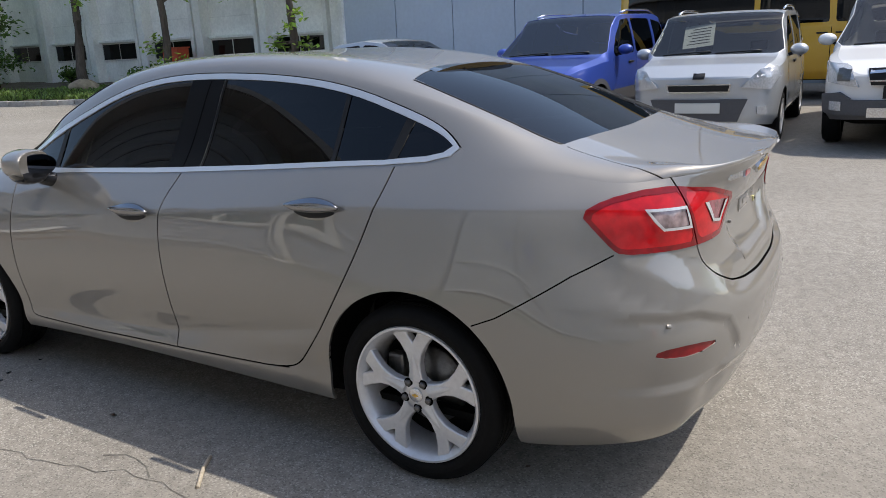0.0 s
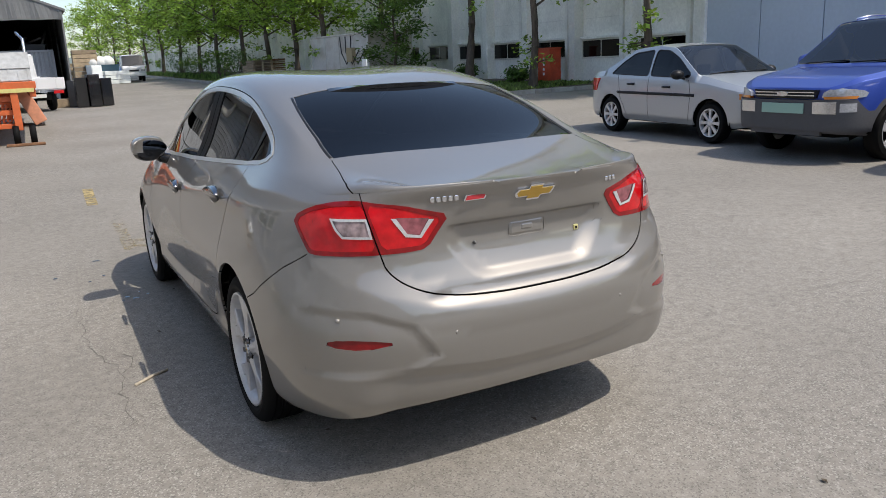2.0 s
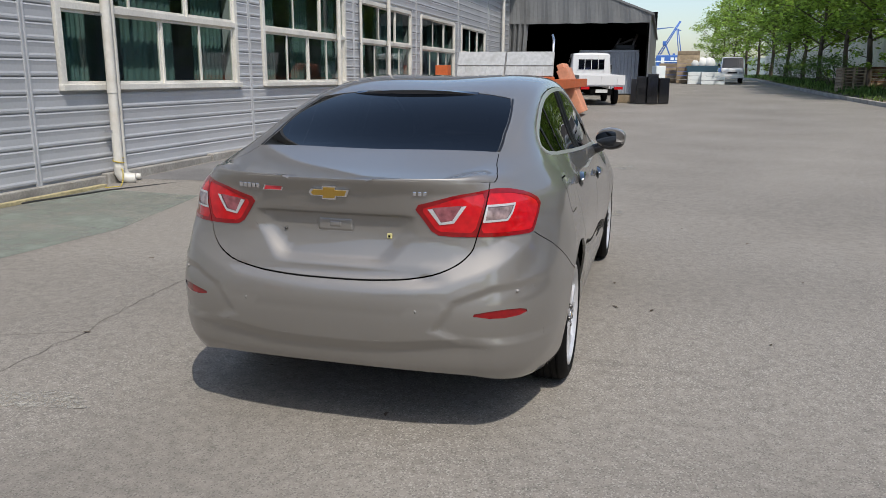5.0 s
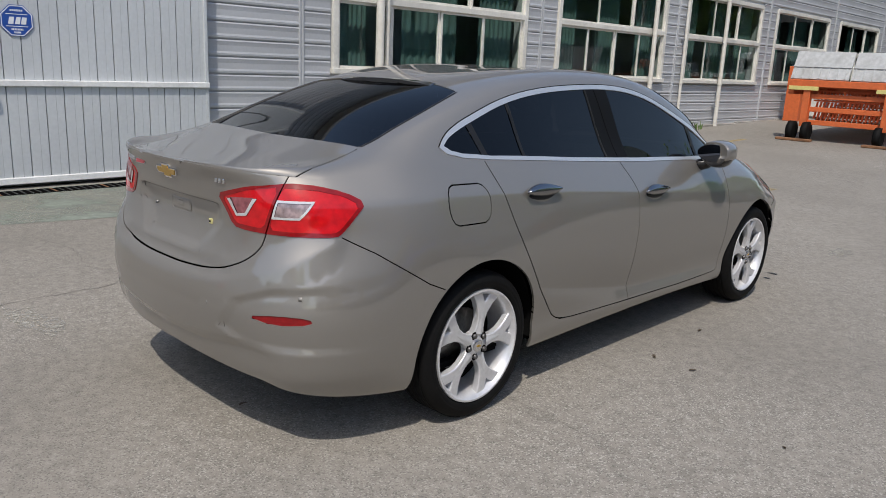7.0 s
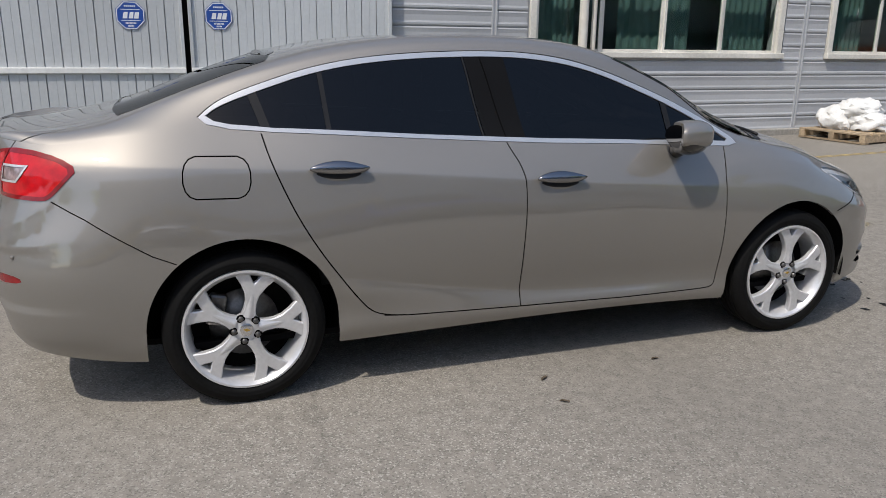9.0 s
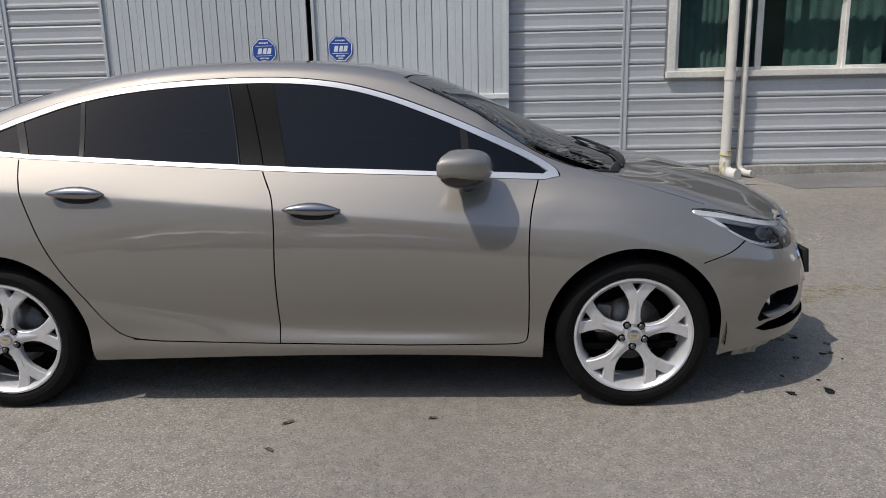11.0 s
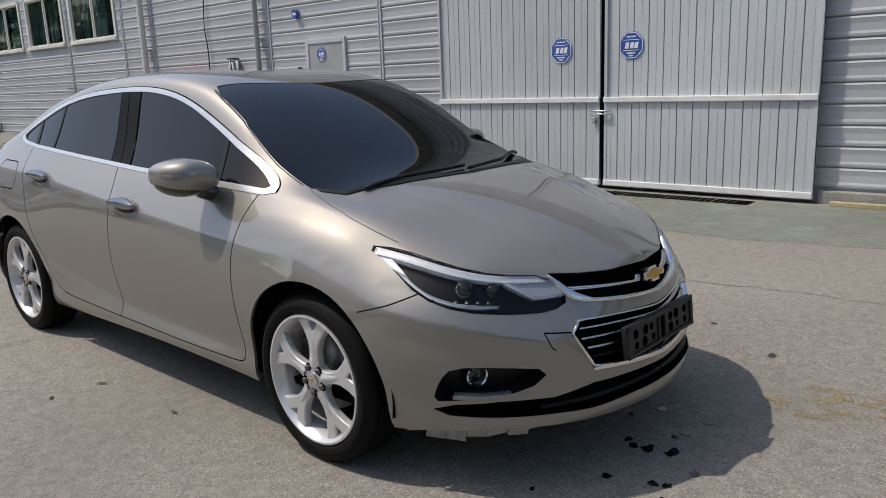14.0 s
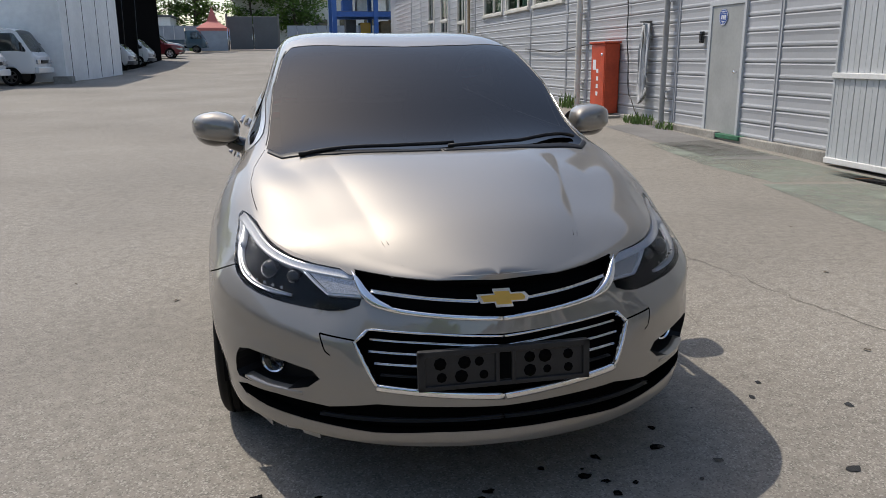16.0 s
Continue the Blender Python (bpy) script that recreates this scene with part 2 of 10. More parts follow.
class Sheet:
    def __init__(self, a0, a1, na, b0, b1, nb):
        self.a0, self.da, self.b0, self.db, self.na, self.nb = a0, (a1 - a0) / na, b0, (b1 - b0) / nb, na, nb
        self.bins = {(i, j): [[(a0 + (i + p) * self.da, b0 + (j + q) * self.db) for p, q in ((0, 0), (1, 0), (1, 1), (0, 1))]] for i in range(na) for j in range(nb)}
        self.tags = []

    def cut(self, poly, tag=None):
        poly = [tuple(map(float, p)) for p in poly]
        n = len(poly)
        for k in range(n):
            (ax, ay), (bx, by) = poly[k], poly[(k + 1) % n]
            dx, dy = bx - ax, by - ay
            ln = math.hypot(dx, dy)
            if ln < 1e-7:
                continue
            i0, i1 = sorted((math.floor((ax - self.a0) / self.da), math.floor((bx - self.a0) / self.da)))
            j0, j1 = sorted((math.floor((ay - self.b0) / self.db), math.floor((by - self.b0) / self.db)))
            for i in range(max(i0, 0), min(i1, self.na - 1) + 1):
                for j in range(max(j0, 0), min(j1, self.nb - 1) + 1):
                    out = []
                    for c in self.bins[i, j]:
                        s = [((p[0] - ax) * dy - (p[1] - ay) * dx) / ln for p in c]
                        if min(s) > -1e-6 or max(s) < 1e-6:
                            out.append(c)
                            continue
                        # does the segment reach this cell?
                        t0, t1, m = 0.0, 1.0, len(c)
                        for q in range(m):
                            (px, py), (rx, ry) = c[q], c[(q + 1) % m]
                            ex, ey = rx - px, ry - py
                            f0 = ex * (ay - py) - ey * (ax - px)
                            f1 = ex * (by - py) - ey * (bx - px)
                            if f0 < 0 and f1 < 0:
                                t1 = -1
                                break
                            if f0 < 0:
                                t0 = max(t0, f0 / (f0 - f1))
                            elif f1 < 0:
                                t1 = min(t1, f0 / (f0 - f1))
                        if t1 - t0 < 1e-6:
                            out.append(c)
                            continue
                        one, two = [], []
                        for q in range(m):
                            sq, sr = s[q], s[(q + 1) % m]
                            p, r = c[q], c[(q + 1) % m]
                            if sq >= -1e-6:
                                one.append(p)
                            if sq <= 1e-6:
                                two.append(p)
                            if (sq > 1e-6 and sr < -1e-6) or (sq < -1e-6 and sr > 1e-6):
                                w = sq / (sq - sr)
                                x = (p[0] + (r[0] - p[0]) * w, p[1] + (r[1] - p[1]) * w)
                                one.append(x)
                                two.append(x)
                        out += [o for o in (one, two) if len(o) > 2]
                    self.bins[i, j] = out
        if tag:
            xs, ys = [p[0] for p in poly], [p[1] for p in poly]
            self.tags.append((tag, poly, min(xs), max(xs), min(ys), max(ys)))

    def sort(self, base):
        """The cells by tag; a later outline wins."""
        out = {}
        for cells in self.bins.values():
            for c in cells:
                x, y = sum(p[0] for p in c) / len(c), sum(p[1] for p in c) / len(c)
                got = base((x, y)) if callable(base) else base
                for tag, poly, x0, x1, y0, y1 in self.tags:
                    if x0 <= x <= x1 and y0 <= y <= y1 and inside((x, y), poly):
                        got = tag
                out.setdefault(got, []).append(c)
        return out


def lay(name, cells, skin, mat, parent=None, off=0.0, side=0, label="", thick=0.0, smooth_normals=True, step=2e-3, chord=None, bow=0.0):
    """Lays cells on a skin as one mesh. side: 1 right, -1 left, 0 both. off: outwards. thick: depth of a rim turned inwards."""
    keys, polys = {}, []
    for c in cells:
        f = []
        for p in c:
            k = (round(p[0], 5), round(p[1], 5))
            if k not in keys:
                keys[k] = len(keys)
            if not f or f[-1] != keys[k]:
                f.append(keys[k])
        if len(f) > 2 and f[0] != f[-1] and len(set(f)) == len(f):
            polys.append(f)
    ab = np.array(list(keys))
    e = step
    pos = skin(ab[:, 0], ab[:, 1])
    nor = np.cross(skin(ab[:, 0] + e, ab[:, 1]) - skin(ab[:, 0] - e, ab[:, 1]), skin(ab[:, 0], ab[:, 1] + e) - skin(ab[:, 0], ab[:, 1] - e))
    if chord:
        rise = skin(ab[:, 0], 0 * ab[:, 1] + chord[1]) - skin(ab[:, 0], 0 * ab[:, 1] + chord[0])
        flat = np.cross(skin(ab[:, 0] + e, 0 * ab[:, 1] + 0.5) - skin(ab[:, 0] - e, 0 * ab[:, 1] + 0.5), rise)
        unit = lambda q: q / np.maximum(np.linalg.norm(q, axis=1, keepdims=True), 1e-9)
        nor = 0.92 * unit(flat) + 0.08 * unit(nor)
    if bow:
        mid_z = lambda y: skin(y, 0 * y + 2.0)[:, 2]
        slope = (mid_z(ab[:, 0] + 0.12) - mid_z(ab[:, 0] - 0.12)) / 0.24
        nor = np.stack([bow * pos[:, 0], -slope, 0 * slope + 1.0], 1)
    ln = np.linalg.norm(nor, axis=1, keepdims=True)
    nor = nor / np.where(ln < 1e-12, 1, ln)
    mid = np.abs(pos[:, 0]) < 4e-3
    nor[mid, 0] = 0
    pos = pos + nor * off
    pos[mid, 0] = 0
    n = len(pos)
    if thick:
        count = {}
        for f in polys:
            for i in range(len(f)):
                count[f[i], f[(i + 1) % len(f)]] = 1
        near = {}
        for f in polys:
            q = ab[f]
            for i in range(int(q[:, 0].min() // 0.06), int(q[:, 0].max() // 0.06) + 1):
                for j in range(int(q[:, 1].min() // 0.06), int(q[:, 1].max() // 0.06) + 1):
                    near.setdefault((i, j), []).append([tuple(w) for w in q])
        rim = []
        for a, b in count:
            if (b, a) in count:
                continue
            m, d = (ab[a] + ab[b]) / 2, ab[b] - ab[a]
            d = d / max(np.linalg.norm(d), 1e-9)
            o = (m[0] + d[1] * 2e-4, m[1] - d[0] * 2e-4)
            if not any(inside(o, w) for w in near.get((int(o[0] // 0.06), int(o[1] // 0.06)), ())):
                rim.append((a, b))
        extra, exn, walls = [], [], []
        for a, b in rim:
            if abs(pos[a, 0]) < 4e-3 and abs(pos[b, 0]) < 4e-3:
                continue
            k = n + len(extra)
            side_n = np.cross(pos[b] - pos[a], nor[a] + nor[b]) * (1 if thick > 0 else -1)
            side_n = side_n / max(np.linalg.norm(side_n), 1e-9)
            extra += [pos[b], pos[a], pos[a] - nor[a] * thick, pos[b] - nor[b] * thick]
            exn += [side_n] * 4
            walls.append((k, k + 1, k + 2, k + 3))
        if extra:
            pos, nor = np.vstack([pos, extra]), np.vstack([nor, exn])
        polys = polys + walls
    n = len(pos)
    if side == 0:
        p2, n2 = pos * (-1, 1, 1), nor * (-1, 1, 1)
        pos, nor = np.vstack([pos, p2]), np.vstack([nor, n2])
        polys = polys + [[i + n for i in f][::-1] for f in polys]
    elif side < 0:
        pos, nor = pos * (-1, 1, 1), nor * (-1, 1, 1)
        polys = [list(f)[::-1] for f in polys]
    ob = mesh_object(name, pos, polys, mat, normals=nor if smooth_normals else None, parent=parent)
    if label:
        ob["label"] = label
    return ob


def ribbon(name, line, width, skin, mat, parent, out=0.006, sink=0.006, side=0, label="", ratio=1.0, taper=False):
    """A raised rounded strip along a line on a skin."""
    a = np.array(dense(rounded(line, False) if taper else line, 0.012 if taper else 0.02))
    t = np.gradient(a * (1, ratio), axis=0)
    t = t / np.maximum(np.linalg.norm(t, axis=1, keepdims=True), 1e-9)
    nx = np.stack([-t[:, 1], t[:, 0] / ratio], 1)
    w = np.full(len(a), width)
    if taper:
        w = w * np.maximum(0.12, np.sin(np.linspace(0.0, math.pi, len(a))) ** 0.6)
    prof = ((-0.5, -sink), (-0.46, out * 0.6), (-0.28, out), (0.28, out), (0.46, out * 0.6), (0.5, -sink))
    verts, e = [], 2e-3
    for s, o in prof:
        q = a + nx * (w * s)[:, None]
        pos = skin(q[:, 0], q[:, 1])
        nor = np.cross(skin(q[:, 0] + e, q[:, 1]) - skin(q[:, 0] - e, q[:, 1]), skin(q[:, 0], q[:, 1] + e) - skin(q[:, 0], q[:, 1] - e))
        nor = nor / np.maximum(np.linalg.norm(nor, axis=1, keepdims=True), 1e-12)
        verts.append(pos + nor * o)
    verts = np.stack(verts, 1)
    n, k = verts.shape[:2]
    faces = [[i * k + j, i * k + j + 1, (i + 1) * k + j + 1, (i + 1) * k + j][::-1] for i in range(n - 1) for j in range(k - 1)]
    faces += [list(range(k)), [(n - 1) * k + j for j in range(k)][::-1]]
    pos = verts.reshape(-1, 3)
    if side == 0:
        m = len(pos)
        pos = np.vstack([pos, pos * (-1, 1, 1)])
        faces = faces + [[i + m for i in f][::-1] for f in faces]
    elif side < 0:
        pos = pos * (-1, 1, 1)
        faces = [f[::-1] for f in faces]
    ob = mesh_object(name, pos, faces, mat, parent=parent)
    if label:
        ob["label"] = label
    return ob


# -------- car skin: smooth curves and surfaces in pure arithmetic --------
class Curve:
    """Natural cubic spline through keys (t, value)."""

    def __init__(self, *keys):
        a = np.array(sorted(keys), float)
        self.t, self.v = a[:, 0], a[:, 1]
        n, h = len(a), np.diff(a[:, 0])
        m, r = np.eye(n), np.zeros(n)
        for i in range(1, n - 1):
            m[i, i - 1 : i + 2] = h[i - 1], 2 * (h[i - 1] + h[i]), h[i]
            r[i] = 6 * ((self.v[i + 1] - self.v[i]) / h[i] - (self.v[i] - self.v[i - 1]) / h[i - 1])
        self.m, self.h = np.linalg.solve(m, r), h

    def __call__(self, t):
        t = np.asarray(t, float)
        c = np.clip(t, self.t[0], self.t[-1])
        i = np.clip(np.searchsorted(self.t, c) - 1, 0, len(self.h) - 1)
        h, a, b = self.h[i], self.t[i + 1] - c, c - self.t[i]
        out = (self.m[i] * a**3 + self.m[i + 1] * b**3) / (6 * h) + (self.v[i] / h - self.m[i] * h / 6) * a + (self.v[i + 1] / h - self.m[i + 1] * h / 6) * b
        lo = (self.v[1] - self.v[0]) / self.h[0] - self.h[0] * (2 * self.m[0] + self.m[1]) / 6
        hi = (self.v[-1] - self.v[-2]) / self.h[-1] + self.h[-1] * (self.m[-2] + 2 * self.m[-1]) / 6
        return out + np.where(t < self.t[0], (t - self.t[0]) * lo, 0) + np.where(t > self.t[-1], (t - self.t[-1]) * hi, 0)


def smooth(a, b, t):
    s = np.clip((np.asarray(t, float) - a) / (b - a), 0, 1)
    return s * s * (3 - 2 * s)


def ramp(t, e):
    """A ramp that starts at 0 with its corner rounded over e."""
    q = np.asarray(t, float) / e
    return e * np.where(q > 30, q, np.log1p(np.exp(np.clip(q, -40, 30))))


# plan of the lower body at bumper height, half of it, from the middle of the tail to the middle of the nose
PLAN = [(-0.3, -2.327), (0, -2.335), (0.3, -2.327), (0.56, -2.285), (0.74, -2.185), (0.835, -2.03), (0.878, -1.80), (0.893, -1.5), (0.898, -1.1), (0.897, -0.4),
        (0.897, 0.4), (0.898, 1.0), (0.893, 1.4), (0.868, 1.65), (0.80, 1.87), (0.69, 2.03), (0.55, 2.14), (0.38, 2.235), (0.19, 2.293), (0, 2.315), (-0.19, 2.293)]
_s = np.r_[0, np.cumsum(np.hypot(*np.diff(np.array(PLAN), axis=0).T))]
_s = _s - _s[1]
PX, PY = Curve(*zip(_s, [p[0] for p in PLAN])), Curve(*zip(_s, [p[1] for p in PLAN]))
U_MAX = float(_s[-2])
_ut = np.linspace(0, U_MAX, 1500)
_uy = np.maximum.accumulate(PY(_ut) + np.linspace(0, 1e-6, 1500))


def u_of(y):
    """The way along the plan at which the base curve has this y."""
    return np.interp(y, _uy, _ut)


def u_of_x(x, rear):
    half = _ut < U_MAX / 2
    us = _ut[half] if rear else _ut[~half][::-1]
    return np.interp(x, np.maximum.accumulate(PX(us)), us)


# how far the skin lies inside the plan: sections over height, at stations along the plan
Z_KEYS = (0.15, 0.22, 0.32, 0.45, 0.60, 0.72, 0.86, 0.98, 1.10)
SECTIONS = [
    (0.0, (0.13, 0.085, 0.035, 0.008, 0.0, 0.040, 0.088, 0.070, 0.045)),
    (0.30, (0.13, 0.085, 0.035, 0.008, 0.0, 0.040, 0.088, 0.072, 0.050)),
    (0.56, (0.14, 0.090, 0.035, 0.008, 0.0, 0.040, 0.075, 0.082, 0.115)),
    (0.80, (0.15, 0.085, 0.030, 0.006, 0.0, 0.034, 0.080, 0.100, 0.19)),
    (1.10, (0.15, 0.075, 0.026, 0.004, 0.0, 0.020, 0.058, 0.092, 0.17)),
    (u_of(-1.75), (0.14, 0.060, 0.020, 0.002, 0.0, 0.010, 0.036, 0.070, 0.135)),
    (u_of(-1.35), (0.13, 0.055, 0.024, 0.006, -0.004, 0.006, 0.034, 0.066, 0.115)),
    (u_of(-0.95), (0.12, 0.060, 0.052, 0.030, 0.012, 0.016, 0.040, 0.066, 0.104)),
    (u_of(-0.5), (0.12, 0.062, 0.060, 0.042, 0.022, 0.022, 0.040, 0.070, 0.108)),
    (u_of(0.0), (0.12, 0.062, 0.060, 0.042, 0.022, 0.022, 0.042, 0.070, 0.110)),
    (u_of(0.5), (0.12, 0.062, 0.058, 0.040, 0.022, 0.024, 0.048, 0.082, 0.13)),
    (u_of(0.95), (0.12, 0.058, 0.046, 0.026, 0.010, 0.018, 0.062, 0.128, 0.21)),
    (u_of(1.35), (0.12, 0.055, 0.026, 0.004, -0.004, 0.016, 0.095, 0.245, 0.45)),
    (u_of(1.65), (0.11, 0.050, 0.024, 0.002, 0.006, 0.050, 0.180, 0.36, 0.6)),
    (u_of(1.87), (0.10, 0.040, 0.020, 0.004, 0.020, 0.075, 0.24, 0.45, 0.7)),
    (u_of(2.03), (0.09, 0.030, 0.014, 0.008, 0.038, 0.098, 0.27, 0.5, 0.8)),
    (u_of(2.14), (0.09, 0.020, 0.010, 0.010, 0.050, 0.120, 0.29, 0.5, 0.8)),
    (u_of(2.235), (0.10, 0.020, 0.006, 0.012, 0.060, 0.130, 0.30, 0.5, 0.8)),
    (u_of(2.293), (0.11, 0.020, 0.010, 0.018, 0.052, 0.110, 0.29, 0.5, 0.8)),
    (U_MAX, (0.11, 0.020, 0.012, 0.020, 0.048, 0.105, 0.28, 0.5, 0.8)),
]
_su = np.array([s[0] for s in SECTIONS])
_sd = np.array([s[1] for s in SECTIONS])
CREASE_Z = Curve((0, 0.985), (u_of(-1.9), 0.985), (u_of(-1.24), 0.955), (u_of(-0.72), 0.921), (u_of(-0.17), 0.872), (u_of(0.5), 0.814), (u_of(0.9), 0.785), (u_of(1.5), 0.76), (U_MAX, 0.75))
CREASE_S = Curve((0, 0), (0.9, 0.0), (u_of(-1.85), 0.20), (u_of(-1.3), 0.34), (u_of(-0.5), 0.41), (u_of(0.0), 0.39), (u_of(0.5), 0.30), (u_of(0.9), 0.16), (u_of(1.25), 0.0), (U_MAX - 0.3, 0), (U_MAX, 0))
SKIN_D = [Curve(*zip(_su, _sd[:, k])) for k in range(len(Z_KEYS))]
_n = len(Z_KEYS)
_zk = np.array(Z_KEYS)
_basis = [Curve(*zip(Z_KEYS, np.eye(_n)[k])) for k in range(_n)]


def fold(t, w):
    """A ridge with a crisp top."""
    return np.maximum(0, 1 - np.sqrt(np.asarray(t, float) ** 2 + 9e-5) / w)


SHOULDER = Curve((0, 0.634), (0.10, 0.636), (0.38, 0.668), (0.55, 0.706), (0.71, 0.756), (0.88, 0.822), (0.96, 0.850))
SCALLOP = Curve((-1.2, 0.565), (-0.94, 0.502), (-0.56, 0.428), (-0.15, 0.362), (0.3, 0.335), (0.9, 0.325))  # fold along the foot of the doors
WING_FOLD = Curve((0.75, 0.855), (0.91, 0.872), (1.08, 0.898), (1.25, 0.894), (1.43, 0.866), (1.60, 0.818))  # fold over the front wheel
VALANCE = Curve((0.0, 0.436), (0.3, 0.448), (0.5, 0.468), (0.8, 0.44), (1.2, 0.40))  # step above the lower edge of the tail
NOSE_FOLD = Curve((4.60, 0.665), (4.875, 0.616), (5.07, 0.579), (5.274, 0.539), (5.40, 0.525))
HOLLOW = [(0.90, 0.692), (0.65, 0.673), (0.508, 0.624), (0.416, 0.500), (0.541, 0.447), (0.95, 0.440)]


def in_hollow(u, z):
    """How deep inside the hollow round the reflector."""
    out = np.full(np.shape(u), 9.0)
    for (a, b), (c, d) in zip(HOLLOW, HOLLOW[1:]):
        n = math.hypot(c - a, d - b)
        out = np.minimum(out, -((c - a) * (z - b) - (d - b) * (u - a)) / n * -1.0)
    return out


def inset(u, z):
    u, z = np.broadcast_arrays(np.asarray(u, float), np.asarray(z, float))
    d = sum(SKIN_D[k](u) * _basis[k](z) for k in range(_n))
    d = d + np.maximum(CREASE_S(u), 0) * ramp(z - CREASE_Z(u), 0.0035)
    y = PY(u)
    # the tail: shelf of the bumper under the lid, cut under the lamp band and lip
    tail = smooth(0.95, 0.5, u)
    d = d + tail * 0.014 * np.exp(-(((z - 0.70) / 0.02) ** 2)) * smooth(0.50, 0.36, u)
    d = d - 0.012 * fold(z - SHOULDER(u), 0.085) * smooth(0.98, 0.90, u)
    d = d - tail * 0.018 * smooth(1.015, 1.07, z) * smooth(0.78, 0.55, u)
    # recess for the plate
    px = PX(u)
    w = 0.365 - 0.85 * np.clip(0.865 - z, 0, 0.2)
    d = d + 0.022 * smooth(w, w - 0.10, px) * smooth(0.725, 0.772, z) * smooth(0.940, 0.922, z) * (u < 1.0)
    # lower corner of the tail bumper: a hollow round the reflector, with a slanted inner edge
    d = d + 0.012 * smooth(-0.010, 0.030, in_hollow(u, z)) * smooth(1.15, 0.72, u) * (u < 1.2)
    d = d + 0.22 * ramp(0.338 - z, 0.005) * smooth(1.25, 0.9, u)
    d = d + 0.55 * (ramp(VALANCE(u) - z, 0.003) - ramp(VALANCE(u) - 0.042 - z, 0.004)) * smooth(0.72, 0.56, u)
    d = d - 0.011 * fold(z - WING_FOLD(y), 0.085) * smooth(0.80, 1.02, y) * smooth(1.66, 1.48, y)
    d = d - 0.018 * fold(z - NOSE_FOLD(u), 0.075) * smooth(4.55, 4.8, u) * smooth(5.40, 5.27, u)
    # line along the foot of the doors
    foot = smooth(-1.05, -0.85, y) * smooth(1.0, 0.5, y)
    t = SCALLOP(y) - z
    d = d - foot * (0.44 * ramp(t, 0.003) - 0.44 * ramp(t - 0.055, 0.02)) * smooth(0.20, 0.31, z)
    return d


def low(u, z):
    """A point of the lower skin on the +x side."""
    u, z = np.broadcast_arrays(np.asarray(u, float), np.asarray(z, float))
    tx, ty = PX(u + 1e-4) - PX(u - 1e-4), PY(u + 1e-4) - PY(u - 1e-4)
    ln = np.hypot(tx, ty)
    d = inset(u, z)
    return np.stack([PX(u) - d * ty / ln, PY(u) + d * tx / ln, z], -1)


BELT = Curve((0, 1.075), (0.4, 1.075), (0.7, 1.062), (0.95, 1.055), (u_of(-1.85), 1.075), (u_of(-1.55), 1.092), (u_of(-1.246), 1.083), (u_of(-0.7), 1.048), (u_of(-0.2), 1.018), (u_of(0.5), 0.985),
             (u_of(0.9), 0.968), (u_of(1.15), 0.955), (u_of(1.4), 0.915), (u_of(1.65), 0.842), (u_of(1.87), 0.795), (u_of(2.06), 0.757), (u_of(2.2), 0.727), (U_MAX - 0.15, 0.712), (U_MAX, 0.712))
_bu = np.linspace(0, U_MAX, 2400)
_bp = low(_bu, BELT(_bu))
_bt = low(_bu, BELT(_bu) + 0.002) - low(_bu, BELT(_bu) - 0.002)
_by = np.maximum.accumulate(_bp[:, 1] + np.linspace(0, 1e-5, 2400))
Y_REAR, Y_FRONT = float(_by[0]), float(_by[-1])

ROOF_X = Curve((-2.3, 0.40), (-2.1, 0.44), (-1.95, 0.50), (-1.78, 0.575), (-1.5, 0.605), (-1.2, 0.60), (-0.8, 0.585), (-0.3, 0.575), (0.1, 0.575), (0.4, 0.585), (0.7, 0.622), (1.0, 0.665), (1.2, 0.672), (1.45, 0.55), (1.8, 0.45), (2.25, 0.3))
ROOF_Z = Curve((-2.3, 1.066), (-2.1, 1.083), (-1.95, 1.106), (-1.78, 1.142), (-1.5, 1.238), (-1.2, 1.325), (-0.8, 1.400), (-0.3, 1.430), (0.1, 1.414), (0.4, 1.358), (0.7, 1.232), (1.0, 1.078), (1.2, 0.992), (1.45, 0.942), (1.8, 0.869), (2.05, 0.787), (2.21, 0.722), (2.3, 0.68))
ROOF_C = Curve((-2.32, 1.072), (-2.1, 1.094), (-1.95, 1.119), (-1.80, 1.151), (-1.5, 1.264), (-1.2, 1.366), (-0.8, 1.440), (-0.3, 1.466), (0.1, 1.458), (0.4, 1.408), (0.7, 1.292), (1.0, 1.142), (1.25, 1.022), (1.45, 0.978), (1.8, 0.900), (2.05, 0.812), (2.21, 0.732), (2.3, 0.68))
ROOF_A = Curve((-2.3, 3), (-2.0, 4), (-1.75, 8), (-1.5, 14), (-1.25, 26), (-1.05, 36), (-0.8, 42), (0.2, 42), (0.8, 44), (1.1, 40), (1.3, 18), (1.6, 12), (2.25, 12))


RIDGE = Curve((1.3, 0.46), (1.7, 0.38), (2.1, 0.30))  # folds along the bonnet


